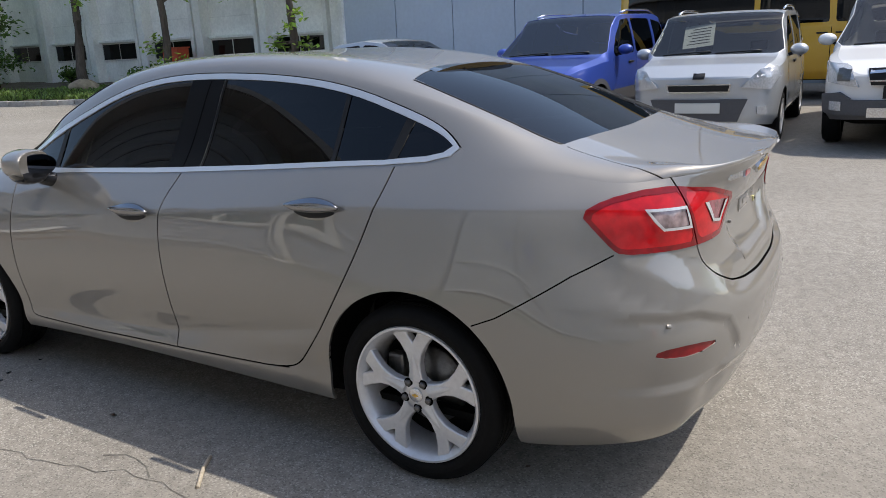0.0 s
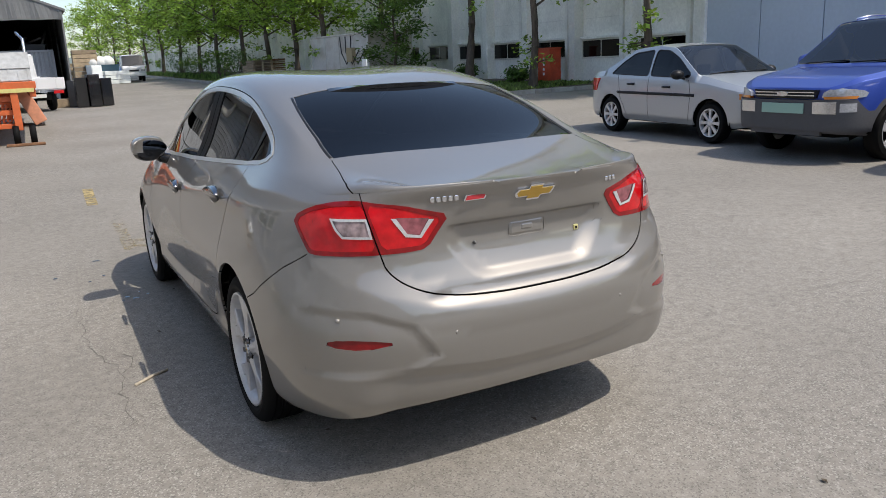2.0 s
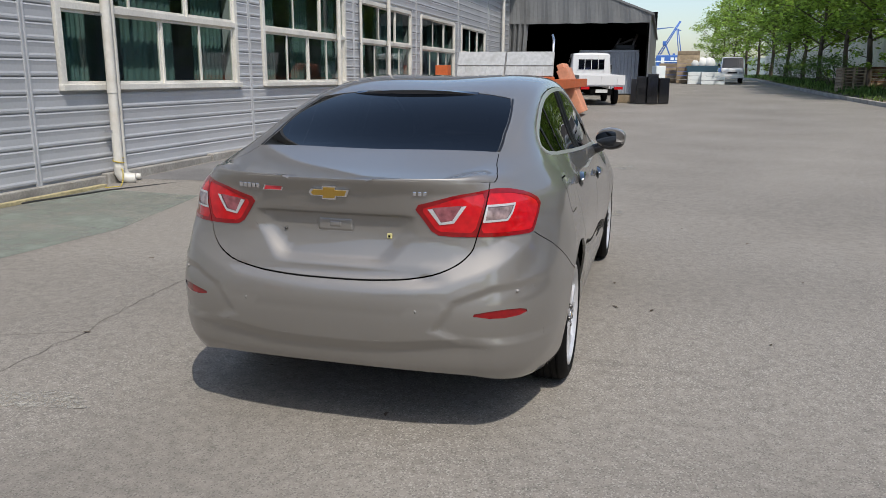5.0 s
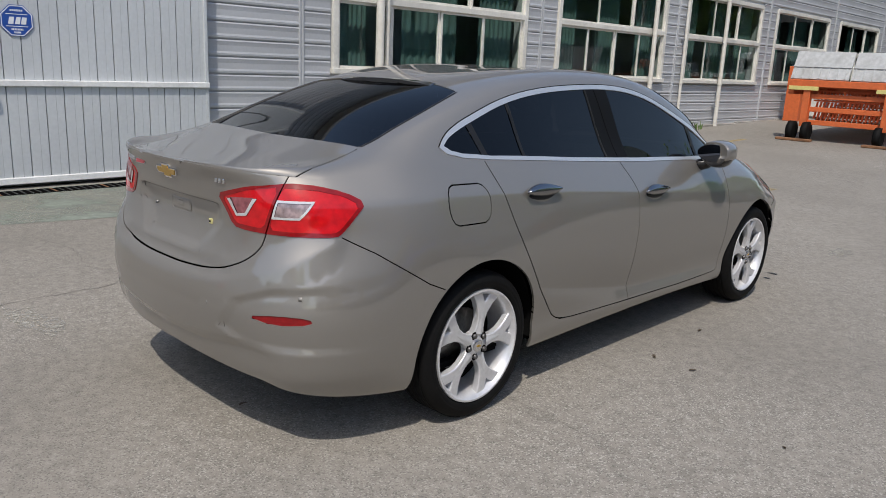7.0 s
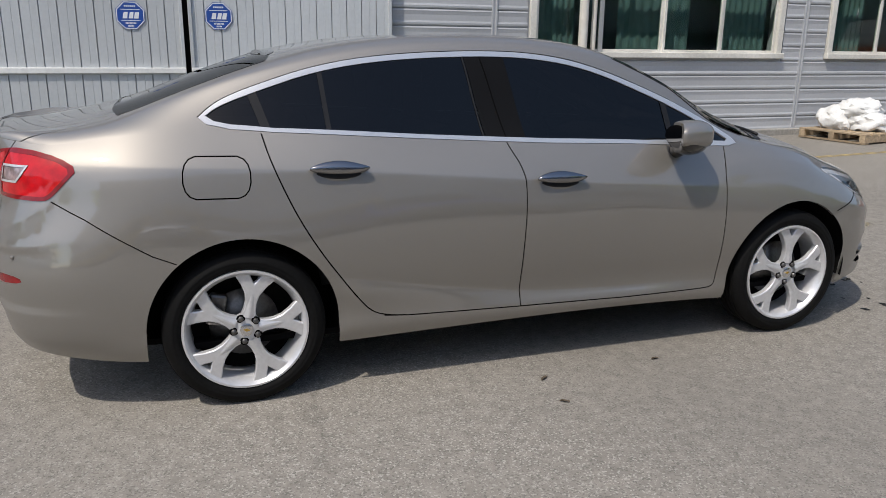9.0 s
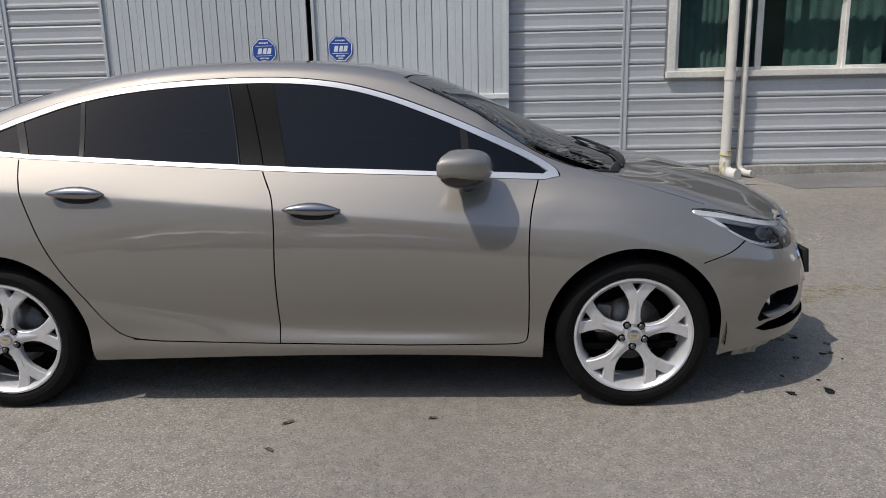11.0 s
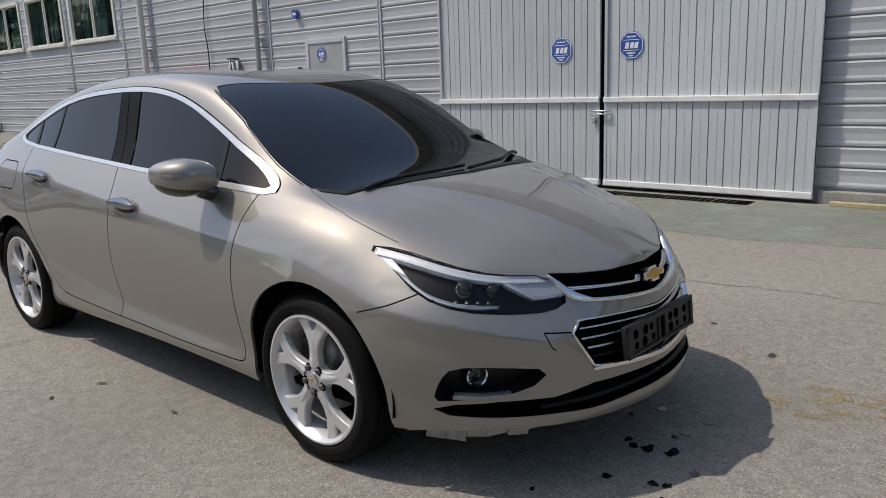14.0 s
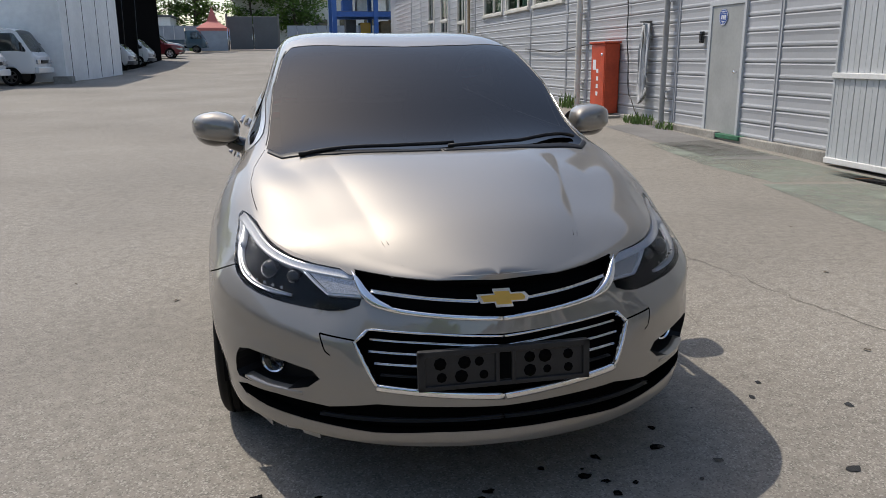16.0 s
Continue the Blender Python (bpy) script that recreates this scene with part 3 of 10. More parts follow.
def high(y, v):
    """A point of the upper skin on the +x side: v 0 at the belt, 1 at the roof's edge, 2 in the middle."""
    y, v = np.broadcast_arrays(np.clip(np.asarray(y, float), Y_REAR, Y_FRONT), np.asarray(v, float))
    p0 = np.stack([np.interp(y, _by, _bp[:, k]) for k in (0, 2)], -1)
    t0 = np.stack([np.interp(y, _by, _bt[:, k]) for k in (0, 2)], -1)
    t0 = t0 / np.linalg.norm(t0, axis=-1, keepdims=True)
    fit = smooth(0.0, 0.12, p0[..., 0])
    xr = np.minimum(ROOF_X(y), 0.82 * p0[..., 0])
    mid = np.stack([0 * y, np.maximum(ROOF_C(y), p0[..., 1] + 0.0)], -1)
    soft = smooth(0.0, 0.10, ROOF_X(y) - xr)
    zr = ROOF_Z(y) * (1 - soft) + (p0[..., 1] + (mid[..., 1] - p0[..., 1]) * 0.6) * soft
    nose = smooth(1.50, 1.85, y)
    rise = mid[..., 1] - p0[..., 1]
    half = np.maximum(p0[..., 0], 0.02)
    zr = zr * (1 - nose) + (p0[..., 1] + rise * (1 - (xr / half) ** 2) * 0.96) * nose
    edge = np.stack([xr, zr], -1)
    a = np.radians(ROOF_A(y)) * (1 - nose) + np.arctan2(2 * rise * xr, half**2) * nose
    brow = np.arctan2(2.2 * rise, half)
    t0 = t0 * (1 - 0.9 * nose)[..., None] + np.stack([-np.cos(brow), np.sin(brow)], -1) * (0.9 * nose)[..., None]
    t1 = np.stack([-np.cos(a), np.sin(a)], -1)
    l1 = np.linalg.norm(edge - p0, axis=-1, keepdims=True)
    l2 = np.linalg.norm(mid - edge, axis=-1, keepdims=True)
    green = (smooth(-1.9, -1.4, y) * smooth(1.3, 1.0, y))[..., None]
    w = np.where(v < 1, v, v - 1)[..., None]
    b0, b1, b2, b3 = (1 - w) ** 3, 3 * w * (1 - w) ** 2, 3 * w * w * (1 - w), w**3
    one = b0 * p0 + b1 * (p0 + t0 * l1 * 0.36) + b2 * (edge - t1 * l1 * (0.34 - 0.16 * green)) + b3 * edge
    two = b0 * edge + b1 * (edge + t1 * l2 * (0.33 - 0.16 * green)) + b2 * (mid + np.stack([0.42 * xr, 0 * y], -1)) + b3 * mid
    xz = np.where(v[..., None] < 1, one, two)
    ridge = RIDGE(y) - xz[..., 0]
    lift = 0.012 * (1 - np.exp(-ramp(ridge, 0.004) / 0.07)) * smooth(1.30, 1.5, y) * smooth(2.22, 1.95, y)
    return np.stack([xz[..., 0], y, xz[..., 1] + lift], -1)

# ---- the ground ----
def ground_z(x, y):
    """The yard: level round the car, rising a little away from it."""
    d = math.hypot(max(x, 0), y)
    return 0.018 * max(0.0, min(d, 75) - 2.6) * min(1.0, max(0.0, d - 2.6) / 2) + 0.025 * max(0.0, min(-y, 110) - 45)


def ground_material():
    """Worn asphalt: pale binder, small light and dark stones, broad stains, fine cracks."""
    m = material("worn asphalt", (0.228, 0.209, 0.180), 0.88, grain=0.16, scale=16, stain=0.17, stain_scale=0.35, bump=0.0)
    n, l = m.node_tree.nodes, m.node_tree.links
    p = n["Principled BSDF"]
    base = p.inputs["Base Color"].links[0].from_socket
    co = n.new("ShaderNodeTexCoord")

    def mixed(fac, base, color):
        x = n.new("ShaderNodeMix")
        x.data_type = "RGBA"
        l.new(fac, x.inputs[0])
        l.new(base, x.inputs[6])
        x.inputs[7].default_value = (*color, 1)
        return x.outputs[2]

    def limits(value, a, b, c, d):
        r = n.new("ShaderNodeMapRange")
        for k, w in zip(("From Min", "From Max", "To Min", "To Max"), (a, b, c, d)):
            r.inputs[k].default_value = w
        l.new(value, r.inputs["Value"])
        return r.outputs[0]

    def tex(kind, scale, **more):
        t = n.new("ShaderNodeTex" + kind)
        t.inputs["Scale"].default_value = scale
        for k, w in more.items():
            t.inputs[k].default_value = w
        l.new(co.outputs["Object"], t.inputs["Vector"])
        return t

    stones = tex("Voronoi", 160)
    bw = n.new("ShaderNodeRGBToBW")
    l.new(stones.outputs["Color"], bw.inputs[0])
    wear = tex("Noise", 0.45, Detail=4)
    light = n.new("ShaderNodeMath")
    light.operation = "MULTIPLY"
    l.new(limits(bw.outputs[0], 0.72, 0.80, 0, 0.66), light.inputs[0])
    l.new(limits(wear.outputs[0], 0.40, 0.60, 0.25, 1.0), light.inputs[1])
    base = mixed(light.outputs[0], base, (0.46, 0.435, 0.39))
    base = mixed(limits(bw.outputs[0], 0.28, 0.22, 0, 0.45), base, (0.07, 0.066, 0.06))
    spots = tex("Noise", 9, Detail=3)
    base = mixed(limits(spots.outputs[0], 0.66, 0.74, 0, 0.25), base, (0.10, 0.09, 0.08))
    warp = tex("Noise", 2.2, Detail=4)
    crack = n.new("ShaderNodeTexVoronoi")
    crack.feature, crack.inputs["Scale"].default_value = "DISTANCE_TO_EDGE", 0.33
    add = n.new("ShaderNodeMix")
    add.data_type, add.blend_type, add.inputs[0].default_value = "RGBA", "LINEAR_LIGHT", 0.22
    l.new(co.outputs["Object"], add.inputs[6])
    l.new(warp.outputs["Color"], add.inputs[7])
    l.new(add.outputs[2], crack.inputs["Vector"])
    line = n.new("ShaderNodeMath")
    line.operation = "MULTIPLY"
    l.new(limits(crack.outputs["Distance"], 0.0, 0.004, 0.22, 0.0), line.inputs[0])
    l.new(limits(wear.outputs[0], 0.47, 0.56, 0.0, 1.0), line.inputs[1])
    base = mixed(line.outputs[0], base, (0.05, 0.046, 0.04))
    l.new(base, p.inputs["Base Color"])
    b = n.new("ShaderNodeBump")
    b.inputs["Strength"].default_value, b.inputs["Distance"].default_value = 0.6, 0.004
    fine = tex("Noise", 120, Detail=4)
    l.new(fine.outputs[0], b.inputs["Height"])
    l.new(b.outputs[0], p.inputs["Normal"])
    return m


ASPHALT = ground_material()


def ground():
    xs = sorted(set(np.round(np.concatenate([np.linspace(-10, 20, 61), np.array([-600, -250, -120, -60, -30, -20, 26, 34, 50, 80, 150, 300, 600])]), 3)))
    ys = sorted(set(np.round(np.concatenate([np.linspace(-30, 50, 161), np.array([-900, -400, -200, -120, -80, -60, -45, 60, 75, 100, 150, 300, 900])]), 3)))
    verts = [(x, y, ground_z(x, y)) for x in xs for y in ys]
    n = len(ys)
    faces = [(i * n + j, (i + 1) * n + j, (i + 1) * n + j + 1, i * n + j + 1) for i in range(len(xs) - 1) for j in range(n - 1)]
    return tagged(mesh_object("ground", verts, faces, ASPHALT), "worn grey asphalt yard with cracks and patches", "ground", kind="structure")


ground()


def on_ground(outline, lift=0.004, step=0.25):
    """A thin sheet on the ground inside an outline in x and y."""
    bm = bmesh.new()
    f = bm.faces.new([bm.verts.new((x, y, 0)) for x, y in outline])
    xs, ys = [p[0] for p in outline], [p[1] for p in outline]
    for lo, hi, nor in ((min(xs), max(xs), Vector((1, 0, 0))), (min(ys), max(ys), Vector((0, 1, 0)))):
        k = int((hi - lo) / max(step, (hi - lo) / 60))
        for i in range(1, k + 1):
            bmesh.ops.bisect_plane(bm, geom=bm.verts[:] + bm.edges[:] + bm.faces[:], plane_co=nor * (lo + (hi - lo) * i / (k + 1)), plane_no=nor)
    for v in bm.verts:
        v.co.z = ground_z(v.co.x, v.co.y) + lift
    return bm


def worn_paint(name, color, scale=5.0, keep=0.5, soft=0.12):
    """Old road paint worn through to what lies under it."""
    m = material(name, (1, 1, 1), 0.88, grain=0.18, scale=60, stain=0.15, stain_scale=0.8)
    n, l = m.node_tree.nodes, m.node_tree.links
    p = n["Principled BSDF"]
    base = p.inputs["Base Color"].links[0].from_socket
    co = n.new("ShaderNodeTexCoord")
    t = n.new("ShaderNodeTexNoise")
    t.inputs["Scale"].default_value, t.inputs["Detail"].default_value, t.inputs["Roughness"].default_value = scale, 8, 0.7
    l.new(co.outputs["Object"], t.inputs["Vector"])
    r = n.new("ShaderNodeMapRange")
    r.inputs["From Min"].default_value, r.inputs["From Max"].default_value = 1 - keep - soft, 1 - keep + soft
    l.new(t.outputs[0], r.inputs["Value"])
    x = n.new("ShaderNodeMix")
    x.data_type, x.blend_type, x.inputs[0].default_value = "RGBA", "MULTIPLY", 1
    x.inputs[6].default_value = (*color, 1)
    l.new(base, x.inputs[7])
    l.new(x.outputs[2], p.inputs["Base Color"])
    clear = n.new("ShaderNodeBsdfTransparent")
    mx = n.new("ShaderNodeMixShader")
    l.new(r.outputs[0], mx.inputs[0])
    l.new(clear.outputs[0], mx.inputs[1])
    l.new(p.outputs[0], mx.inputs[2])
    l.new(mx.outputs[0], n["Material Output"].inputs[0])
    return m


def blob(cx, cy, rx, ry, n=18, rough=0.25, seed=1, turn=0.0):
    r = random.Random(seed)
    c, s = math.cos(turn), math.sin(turn)
    out = []
    for i in range(n):
        a = math.tau * i / n
        k = 1 + r.uniform(-rough, rough)
        px, py = rx * k * math.cos(a), ry * k * math.sin(a)
        out.append((cx + c * px - s * py, cy + s * px + c * py))
    return out


GREEN_PAINT = worn_paint("worn green floor paint", (0.235, 0.268, 0.225), 1.2, 0.50, 0.22)
YELLOW_PAINT = worn_paint("worn yellow line", (0.40, 0.31, 0.14), 9, 0.56, 0.16)
YELLOW_FAINT = worn_paint("faint remains of yellow paint", (0.33, 0.265, 0.14), 11, 0.42, 0.10)
PALE_PATCH = worn_paint("pale repaired patch", (0.36, 0.345, 0.30), 26, 0.47, 0.10)
GREY_SLAB = material("dark grey slab", (0.17, 0.165, 0.16), 0.85, grain=0.15, scale=30, stain=0.2, stain_scale=1.2)
WET = material("wet oil spots", (0.012, 0.012, 0.012), 0.12)
for line, mat, label in (
    ([(-5.75, -2.6), (-4.3, -2.9), (-3.9, -0.8), (-3.75, 1.2), (-4.2, 3.2), (-5.75, 3.3)], GREEN_PAINT, "worn pale green paint on the concrete apron"),
    ([(-5.7, -6.4), (-4.6, -6.2), (-4.4, -4.4), (-4.5, -3.0), (-5.75, -2.75)], GREEN_PAINT, "worn pale green paint on the concrete apron"),
):
    tagged(part("floor_paint", on_ground(line), mat), label, "floor paint", kind="structure")
for line, mat, label in (
    ([(-3.90, 5.2), (-3.78, 5.2), (-3.92, 12.4), (-4.04, 12.4)], YELLOW_PAINT, "worn yellow parking line"),
    ([(-1.06, 5.1), (-0.94, 5.1), (-0.90, 6.4), (-1.02, 6.4)], YELLOW_PAINT, "worn yellow parking line"),
    ([(-0.95, 2.55), (-0.84, 2.55), (-0.80, 4.1), (-0.91, 4.1)], YELLOW_FAINT, "worn yellow parking line"),
    (blob(-0.72, 2.70, 0.11, 0.30, 16, 0.3, 5, 0.5), YELLOW_FAINT, "worn yellow paint patch"),
    (blob(-1.50, -2.35, 0.30, 0.10, 18, 0.3, 3, 0.1), PALE_PATCH, "pale scuffed patch"),
    (blob(-2.50, 3.35, 0.42, 0.22, 18, 0.2, 7, 0.2), PALE_PATCH, "pale scuffed patch"),
    (blob(0.82, 3.44, 0.10, 0.20, 18, 0.25, 9, 0.1), PALE_PATCH, "pale scuffed patch"),
    (blob(0.69, 7.3, 0.22, 0.28, 18, 0.25, 11, 0.1), PALE_PATCH, "pale scuffed patch"),
    ([(-2.6, -16.0), (3.0, -15.6), (3.0, -15.5), (-2.6, -15.9)], PALE_PATCH, "worn white parking line"),
    ([(-3.6, -20.0), (1.0, -19.6), (1.0, -19.48), (-3.6, -19.88)], PALE_PATCH, "worn white parking line"),
    ([(-5.85, 4.2), (-4.75, 4.3), (-4.65, 6.3), (-5.8, 6.3)], GREY_SLAB, "dark grey cover slab by the wall"),
    ([(-5.8, -8.9), (-4.95, -8.6), (-4.75, -4.6), (-5.65, -4.35)], GREY_SLAB, "dark grey ramp slab at the door"),
):
    tagged(part("ground_patch", on_ground(line), mat), label, "ground patch", kind="structure")


def crack(line, width, seed):
    """A dark jagged line in the asphalt: a thin filled split, wider and narrower along its way."""
    q = random.Random(seed)
    pts = []
    for a, b in zip(line, line[1:]):
        k = max(1, int(math.hypot(b[0] - a[0], b[1] - a[1]) / 0.07))
        pts += [(a[0] + (b[0] - a[0]) * i / k + q.gauss(0, 0.016), a[1] + (b[1] - a[1]) * i / k + q.gauss(0, 0.016)) for i in range(k)]
    bm = bmesh.new()
    last = None
    for i, (x, y) in enumerate(pts):
        c, d = pts[max(i - 1, 0)], pts[min(i + 1, len(pts) - 1)]
        t = math.hypot(d[0] - c[0], d[1] - c[1]) or 1.0
        w = width * q.uniform(0.25, 1.0) / 2
        nx, ny = -(d[1] - c[1]) / t * w, (d[0] - c[0]) / t * w
        now = [bm.verts.new((x + k * nx, y + k * ny, ground_z(x, y) + 0.002)) for k in (1, -1)]
        if last:
            bm.faces.new((last[0], last[1], now[1], now[0]))
        last = now
    return tagged(part("ground_crack", bm, CRACK), "thin dark crack in the worn asphalt", "crack", kind="structure")


CRACK = material("crack filled with grit", (0.135, 0.125, 0.108), 0.95, grain=0.3, scale=40)
for i, (line, width) in enumerate((
    ([(-1.86, -2.6), (-1.90, -2.19), (-1.91, -1.86), (-1.93, -1.49), (-2.02, -0.96), (-2.06, -0.39), (-2.18, 0.69), (-2.37, 1.78), (-2.45, 3.0)], 0.011),
    ([(-1.36, -1.17), (-1.32, -0.47), (-1.42, 0.08), (-1.44, 0.96)], 0.006),
    ([(-1.32, -0.47), (-1.22, -0.30), (-1.25, -0.05)], 0.008),
    ([(-1.93, -1.49), (-2.4, -1.7), (-3.0, -1.6), (-3.6, -1.75)], 0.006),
    ([(-2.06, -0.39), (-2.7, -0.1), (-3.5, 0.1)], 0.005),
)):
    crack(line, width, 70 + i)
rnd = random.Random(21)
for cx, cy, n, spread in ((0.0, 2.33, 15, 0.32), (-0.45, 2.15, 12, 0.30), (0.55, 2.20, 5, 0.2), (-1.0, 1.75, 6, 0.25), (-1.02, 0.95, 7, 0.14)):
    for i in range(n):
        px, py = cx + rnd.gauss(0, spread), cy + rnd.gauss(0, 0.09)
        rr = rnd.uniform(0.004, 0.022)
        tagged(part("oil_spot", on_ground(blob(px, py, rr * rnd.uniform(0.7, 1.6), rr, 9, 0.35, i + n), 0.003, 1), WET), "small wet dark spot dripped on the asphalt", "stain", "drips under the car")
for i, (px, py) in enumerate(((0.14, -2.05), (-0.63, -1.66), (-1.04, 0.1), (1.02, -0.1), (1.25, -0.12), (0.98, 0.5), (-1.9, -1.5), (-1.35, -3.3), (2.05, 2.2), (1.5, 2.75), (-2.7, 0.2), (-2.0, 1.4), (1.9, -0.6), (2.3, 0.9), (-0.3, -3.1), (0.7, -3.0), (-2.6, 2.6), (-3.3, -1.0), (2.9, 0.2))):
    bm = bmesh.new()
    a, ln = rnd.uniform(0, 3), rnd.uniform(0.01, 0.03)
    vs = [(-ln, -0.004, 0.0), (0, -0.008, 0.006), (ln, -0.004, 0.002), (ln * 0.8, 0.007, 0.005), (-ln * 0.5, 0.008, 0.006)]
    bm.faces.new([bm.verts.new(v) for v in vs])
    bmesh.ops.solidify(bm, geom=bm.faces[:], thickness=0.002)
    lf = part("dead_leaf", bm, material("dry leaf", (0.10, 0.075, 0.05), 0.85, grain=0.3, scale=60) if i == 0 else bpy.data.materials["dry leaf"])
    lf.matrix_basis = pose(px, py, ground_z(px, py) + 0.003, 0, 0, math.degrees(a))
    tagged(lf, "small dry brown leaf lying on the asphalt", "leaf", "leaves on the asphalt")
bm = tube([(-1.27, -0.68, 0.006), (-1.17, -0.60, 0.008), (-1.10, -0.56, 0.006)], 0.008, 6)
tagged(part("wood_splinter", bm, material("bleached wood", (0.42, 0.36, 0.27), 0.8, grain=0.2, scale=50)), "thin pale wood splinter on the asphalt", "wood")

# ---- the grey saloon ----
def v_of_z(y, z):
    """Where on the side of the upper skin the height z lies."""
    vs = np.linspace(0, 1.25, 160)
    return float(np.interp(z, np.maximum.accumulate(high(np.full(160, y), vs)[:, 2]), vs))


def v_of_x(y, x):
    """Where on the upper skin the half width x lies."""
    vs = np.linspace(0, 2, 240)
    return float(np.interp(-x, np.maximum.accumulate(-high(np.full(240, y), vs)[:, 0]), vs))


def on_side(line):
    return [(y, v_of_z(y, z)) for y, z in line]


def on_top(line):
    return [(y, v_of_x(y, x)) for x, y in line]


def ring(y, z, r0, n=40, drop=0.25):
    """A wheel opening: a circle open towards the ground."""
    out = [(y + r0 * math.cos(a), z + r0 * math.sin(a)) for a in np.linspace(math.pi, 0, n)]
    return [(y - r0 - 0.012, z - drop)] + out + [(y + r0 + 0.012, z - drop)]


def bow_tie(w, h):
    """The plain cross-shaped outline of the emblem."""
    return [(-0.50 * w, 0.0 * h), (-0.42 * w, 0.25 * h), (-0.16 * w, 0.25 * h), (-0.13 * w, 0.5 * h), (0.20 * w, 0.5 * h), (0.17 * w, 0.25 * h), (0.50 * w, 0.25 * h),
            (0.42 * w, -0.25 * h), (0.16 * w, -0.25 * h), (0.13 * w, -0.5 * h), (-0.20 * w, -0.5 * h), (-0.17 * w, -0.25 * h), (-0.46 * w, -0.25 * h)]


def wheel_at(car, x, y, z, sx, spokes=5, r=0.322, rim=0.243, width=0.215, style="fork", turn=0.0, metal=None, m_rot=None):
    """A wheel: tyre, rim with spokes, brake, cap, nuts. sx: the side it faces."""
    metal = metal or ALLOY
    hub = thing_part("wheel", car, pose(x, y, z) if sx > 0 else pose(x, y, z, 0, 0, 180))
    hub.matrix_basis = hub.matrix_basis @ pose(0, 0, 0, turn, 0, 0)
    w = width
    prof = [(rim - 0.012, -w + 0.03), (rim + 0.02, -w + 0.012), (r - 0.03, -w + 0.008), (r - 0.006, -w + 0.03), (r, -w + 0.06)]
    for k in range(4):
        c = -w + 0.07 + (w - 0.1) * k / 3.4
        prof += [(r, c), (r - 0.007, c + 0.004), (r - 0.007, c + 0.010), (r, c + 0.014)]
    prof += [(r, -0.035), (r - 0.008, -0.012), (r - 0.022, -0.001), (r - 0.034, 0.003), (r - 0.038, 0.0055), (r - 0.044, 0.0055), (r - 0.047, 0.004), (rim + 0.028, 0.0045), (rim + 0.022, 0.004), (rim + 0.010, -0.003), (rim + 0.004, -0.012)]
    bm = bmesh.new()
    lathe_into(bm, prof, 72)
    # tread blocks at the shoulder
    part("tyre", bm, RUBBER, hub, smooth_angle=35)
    bm = bmesh.new()
    lathe_into(bm, [(rim + 0.006, -0.010), (rim + 0.004, 0.0), (rim - 0.004, 0.001), (rim - 0.010, -0.006), (rim - 0.020, -0.020), (rim - 0.030, -0.05), (rim - 0.034, -0.13), (rim - 0.020, -w + 0.03)], 64)
    part("rim", bm, metal, hub, smooth_angle=40)
    k = rim / 0.243
    bm = bmesh.new()
    for i in range(spokes):
        rot = pose(0, 0, 0, i * 360 / spokes, 0, 0)
        if style == "fork":
            half = [(0.038, 0.030), (0.0235, 0.080), (0.0225, 0.112), (0.030, 0.145), (0.052, 0.182), (0.078, 0.212), (0.084, 0.226), (0.030, 0.240), (0.015, 0.212)]
            half = [(a * k, b * k) for a, b in half]
            line = [(-a, b) for a, b in half] + [(0, 0.188 * k)] + half[::-1]
            fs = prism_into(bm, line, -0.048, -0.014, "x", rot)
            # crest down the middle
            mid = [bm.verts.new(rot @ Vector(p)) for p in ((-0.0135, -0.022 * k, 0.05 * k), (-0.0135, 0.022 * k, 0.05 * k), (-0.004, 0.0, 0.05 * k), (-0.013, 0.0, 0.165 * k))]
            bm.faces.new((mid[0], mid[2], mid[3]))
            bm.faces.new((mid[2], mid[1], mid[3]))
        else:
            line = [(-0.034 * k, 0.05 * k), (-0.046 * k, 0.13 * k), (-0.056 * k, 0.232 * k), (0.056 * k, 0.232 * k), (0.046 * k, 0.13 * k), (0.034 * k, 0.05 * k)]
            prism_into(bm, line, -0.03, -0.006, "x", rot)
    spoke = part("spokes", bm, metal, hub, smooth_angle=30)
    mod = spoke.modifiers.new("edge", "BEVEL")
    mod.width, mod.segments, mod.limit_method, mod.angle_limit = 0.005, 2, "ANGLE", radians(40)
    part("hub", lathe([(0.0, -0.05), (0.062 * k, -0.05), (0.060 * k, -0.018), (0.034, -0.012), (0.0, -0.012)], 32, cap=False), metal, hub, smooth_angle=35)
    part("centre_cap", lathe([(0.027, -0.013), (0.026, -0.006), (0.022, -0.004), (0.0, -0.004)], 28, cap=False), SATIN, hub, smooth_angle=40)
    part("cap_emblem", prism([(a, b) for a, b in bow_tie(0.026, 0.012)], -0.0045, -0.003), GOLD, hub)
    for i in range(5):
        a = math.tau * (i + 0.5) / 5
        m = Matrix.Translation((0, 0.050 * math.sin(a), 0.050 * math.cos(a)))
        # flat black disc painted for the shade in the nut's recess
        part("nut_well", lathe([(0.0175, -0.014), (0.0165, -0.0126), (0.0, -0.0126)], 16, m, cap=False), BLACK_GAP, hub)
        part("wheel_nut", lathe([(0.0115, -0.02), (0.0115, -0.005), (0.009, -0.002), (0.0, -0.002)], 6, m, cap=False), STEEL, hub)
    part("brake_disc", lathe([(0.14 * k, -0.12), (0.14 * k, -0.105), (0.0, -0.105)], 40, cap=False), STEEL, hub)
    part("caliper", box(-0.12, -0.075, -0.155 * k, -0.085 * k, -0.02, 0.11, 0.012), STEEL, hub)
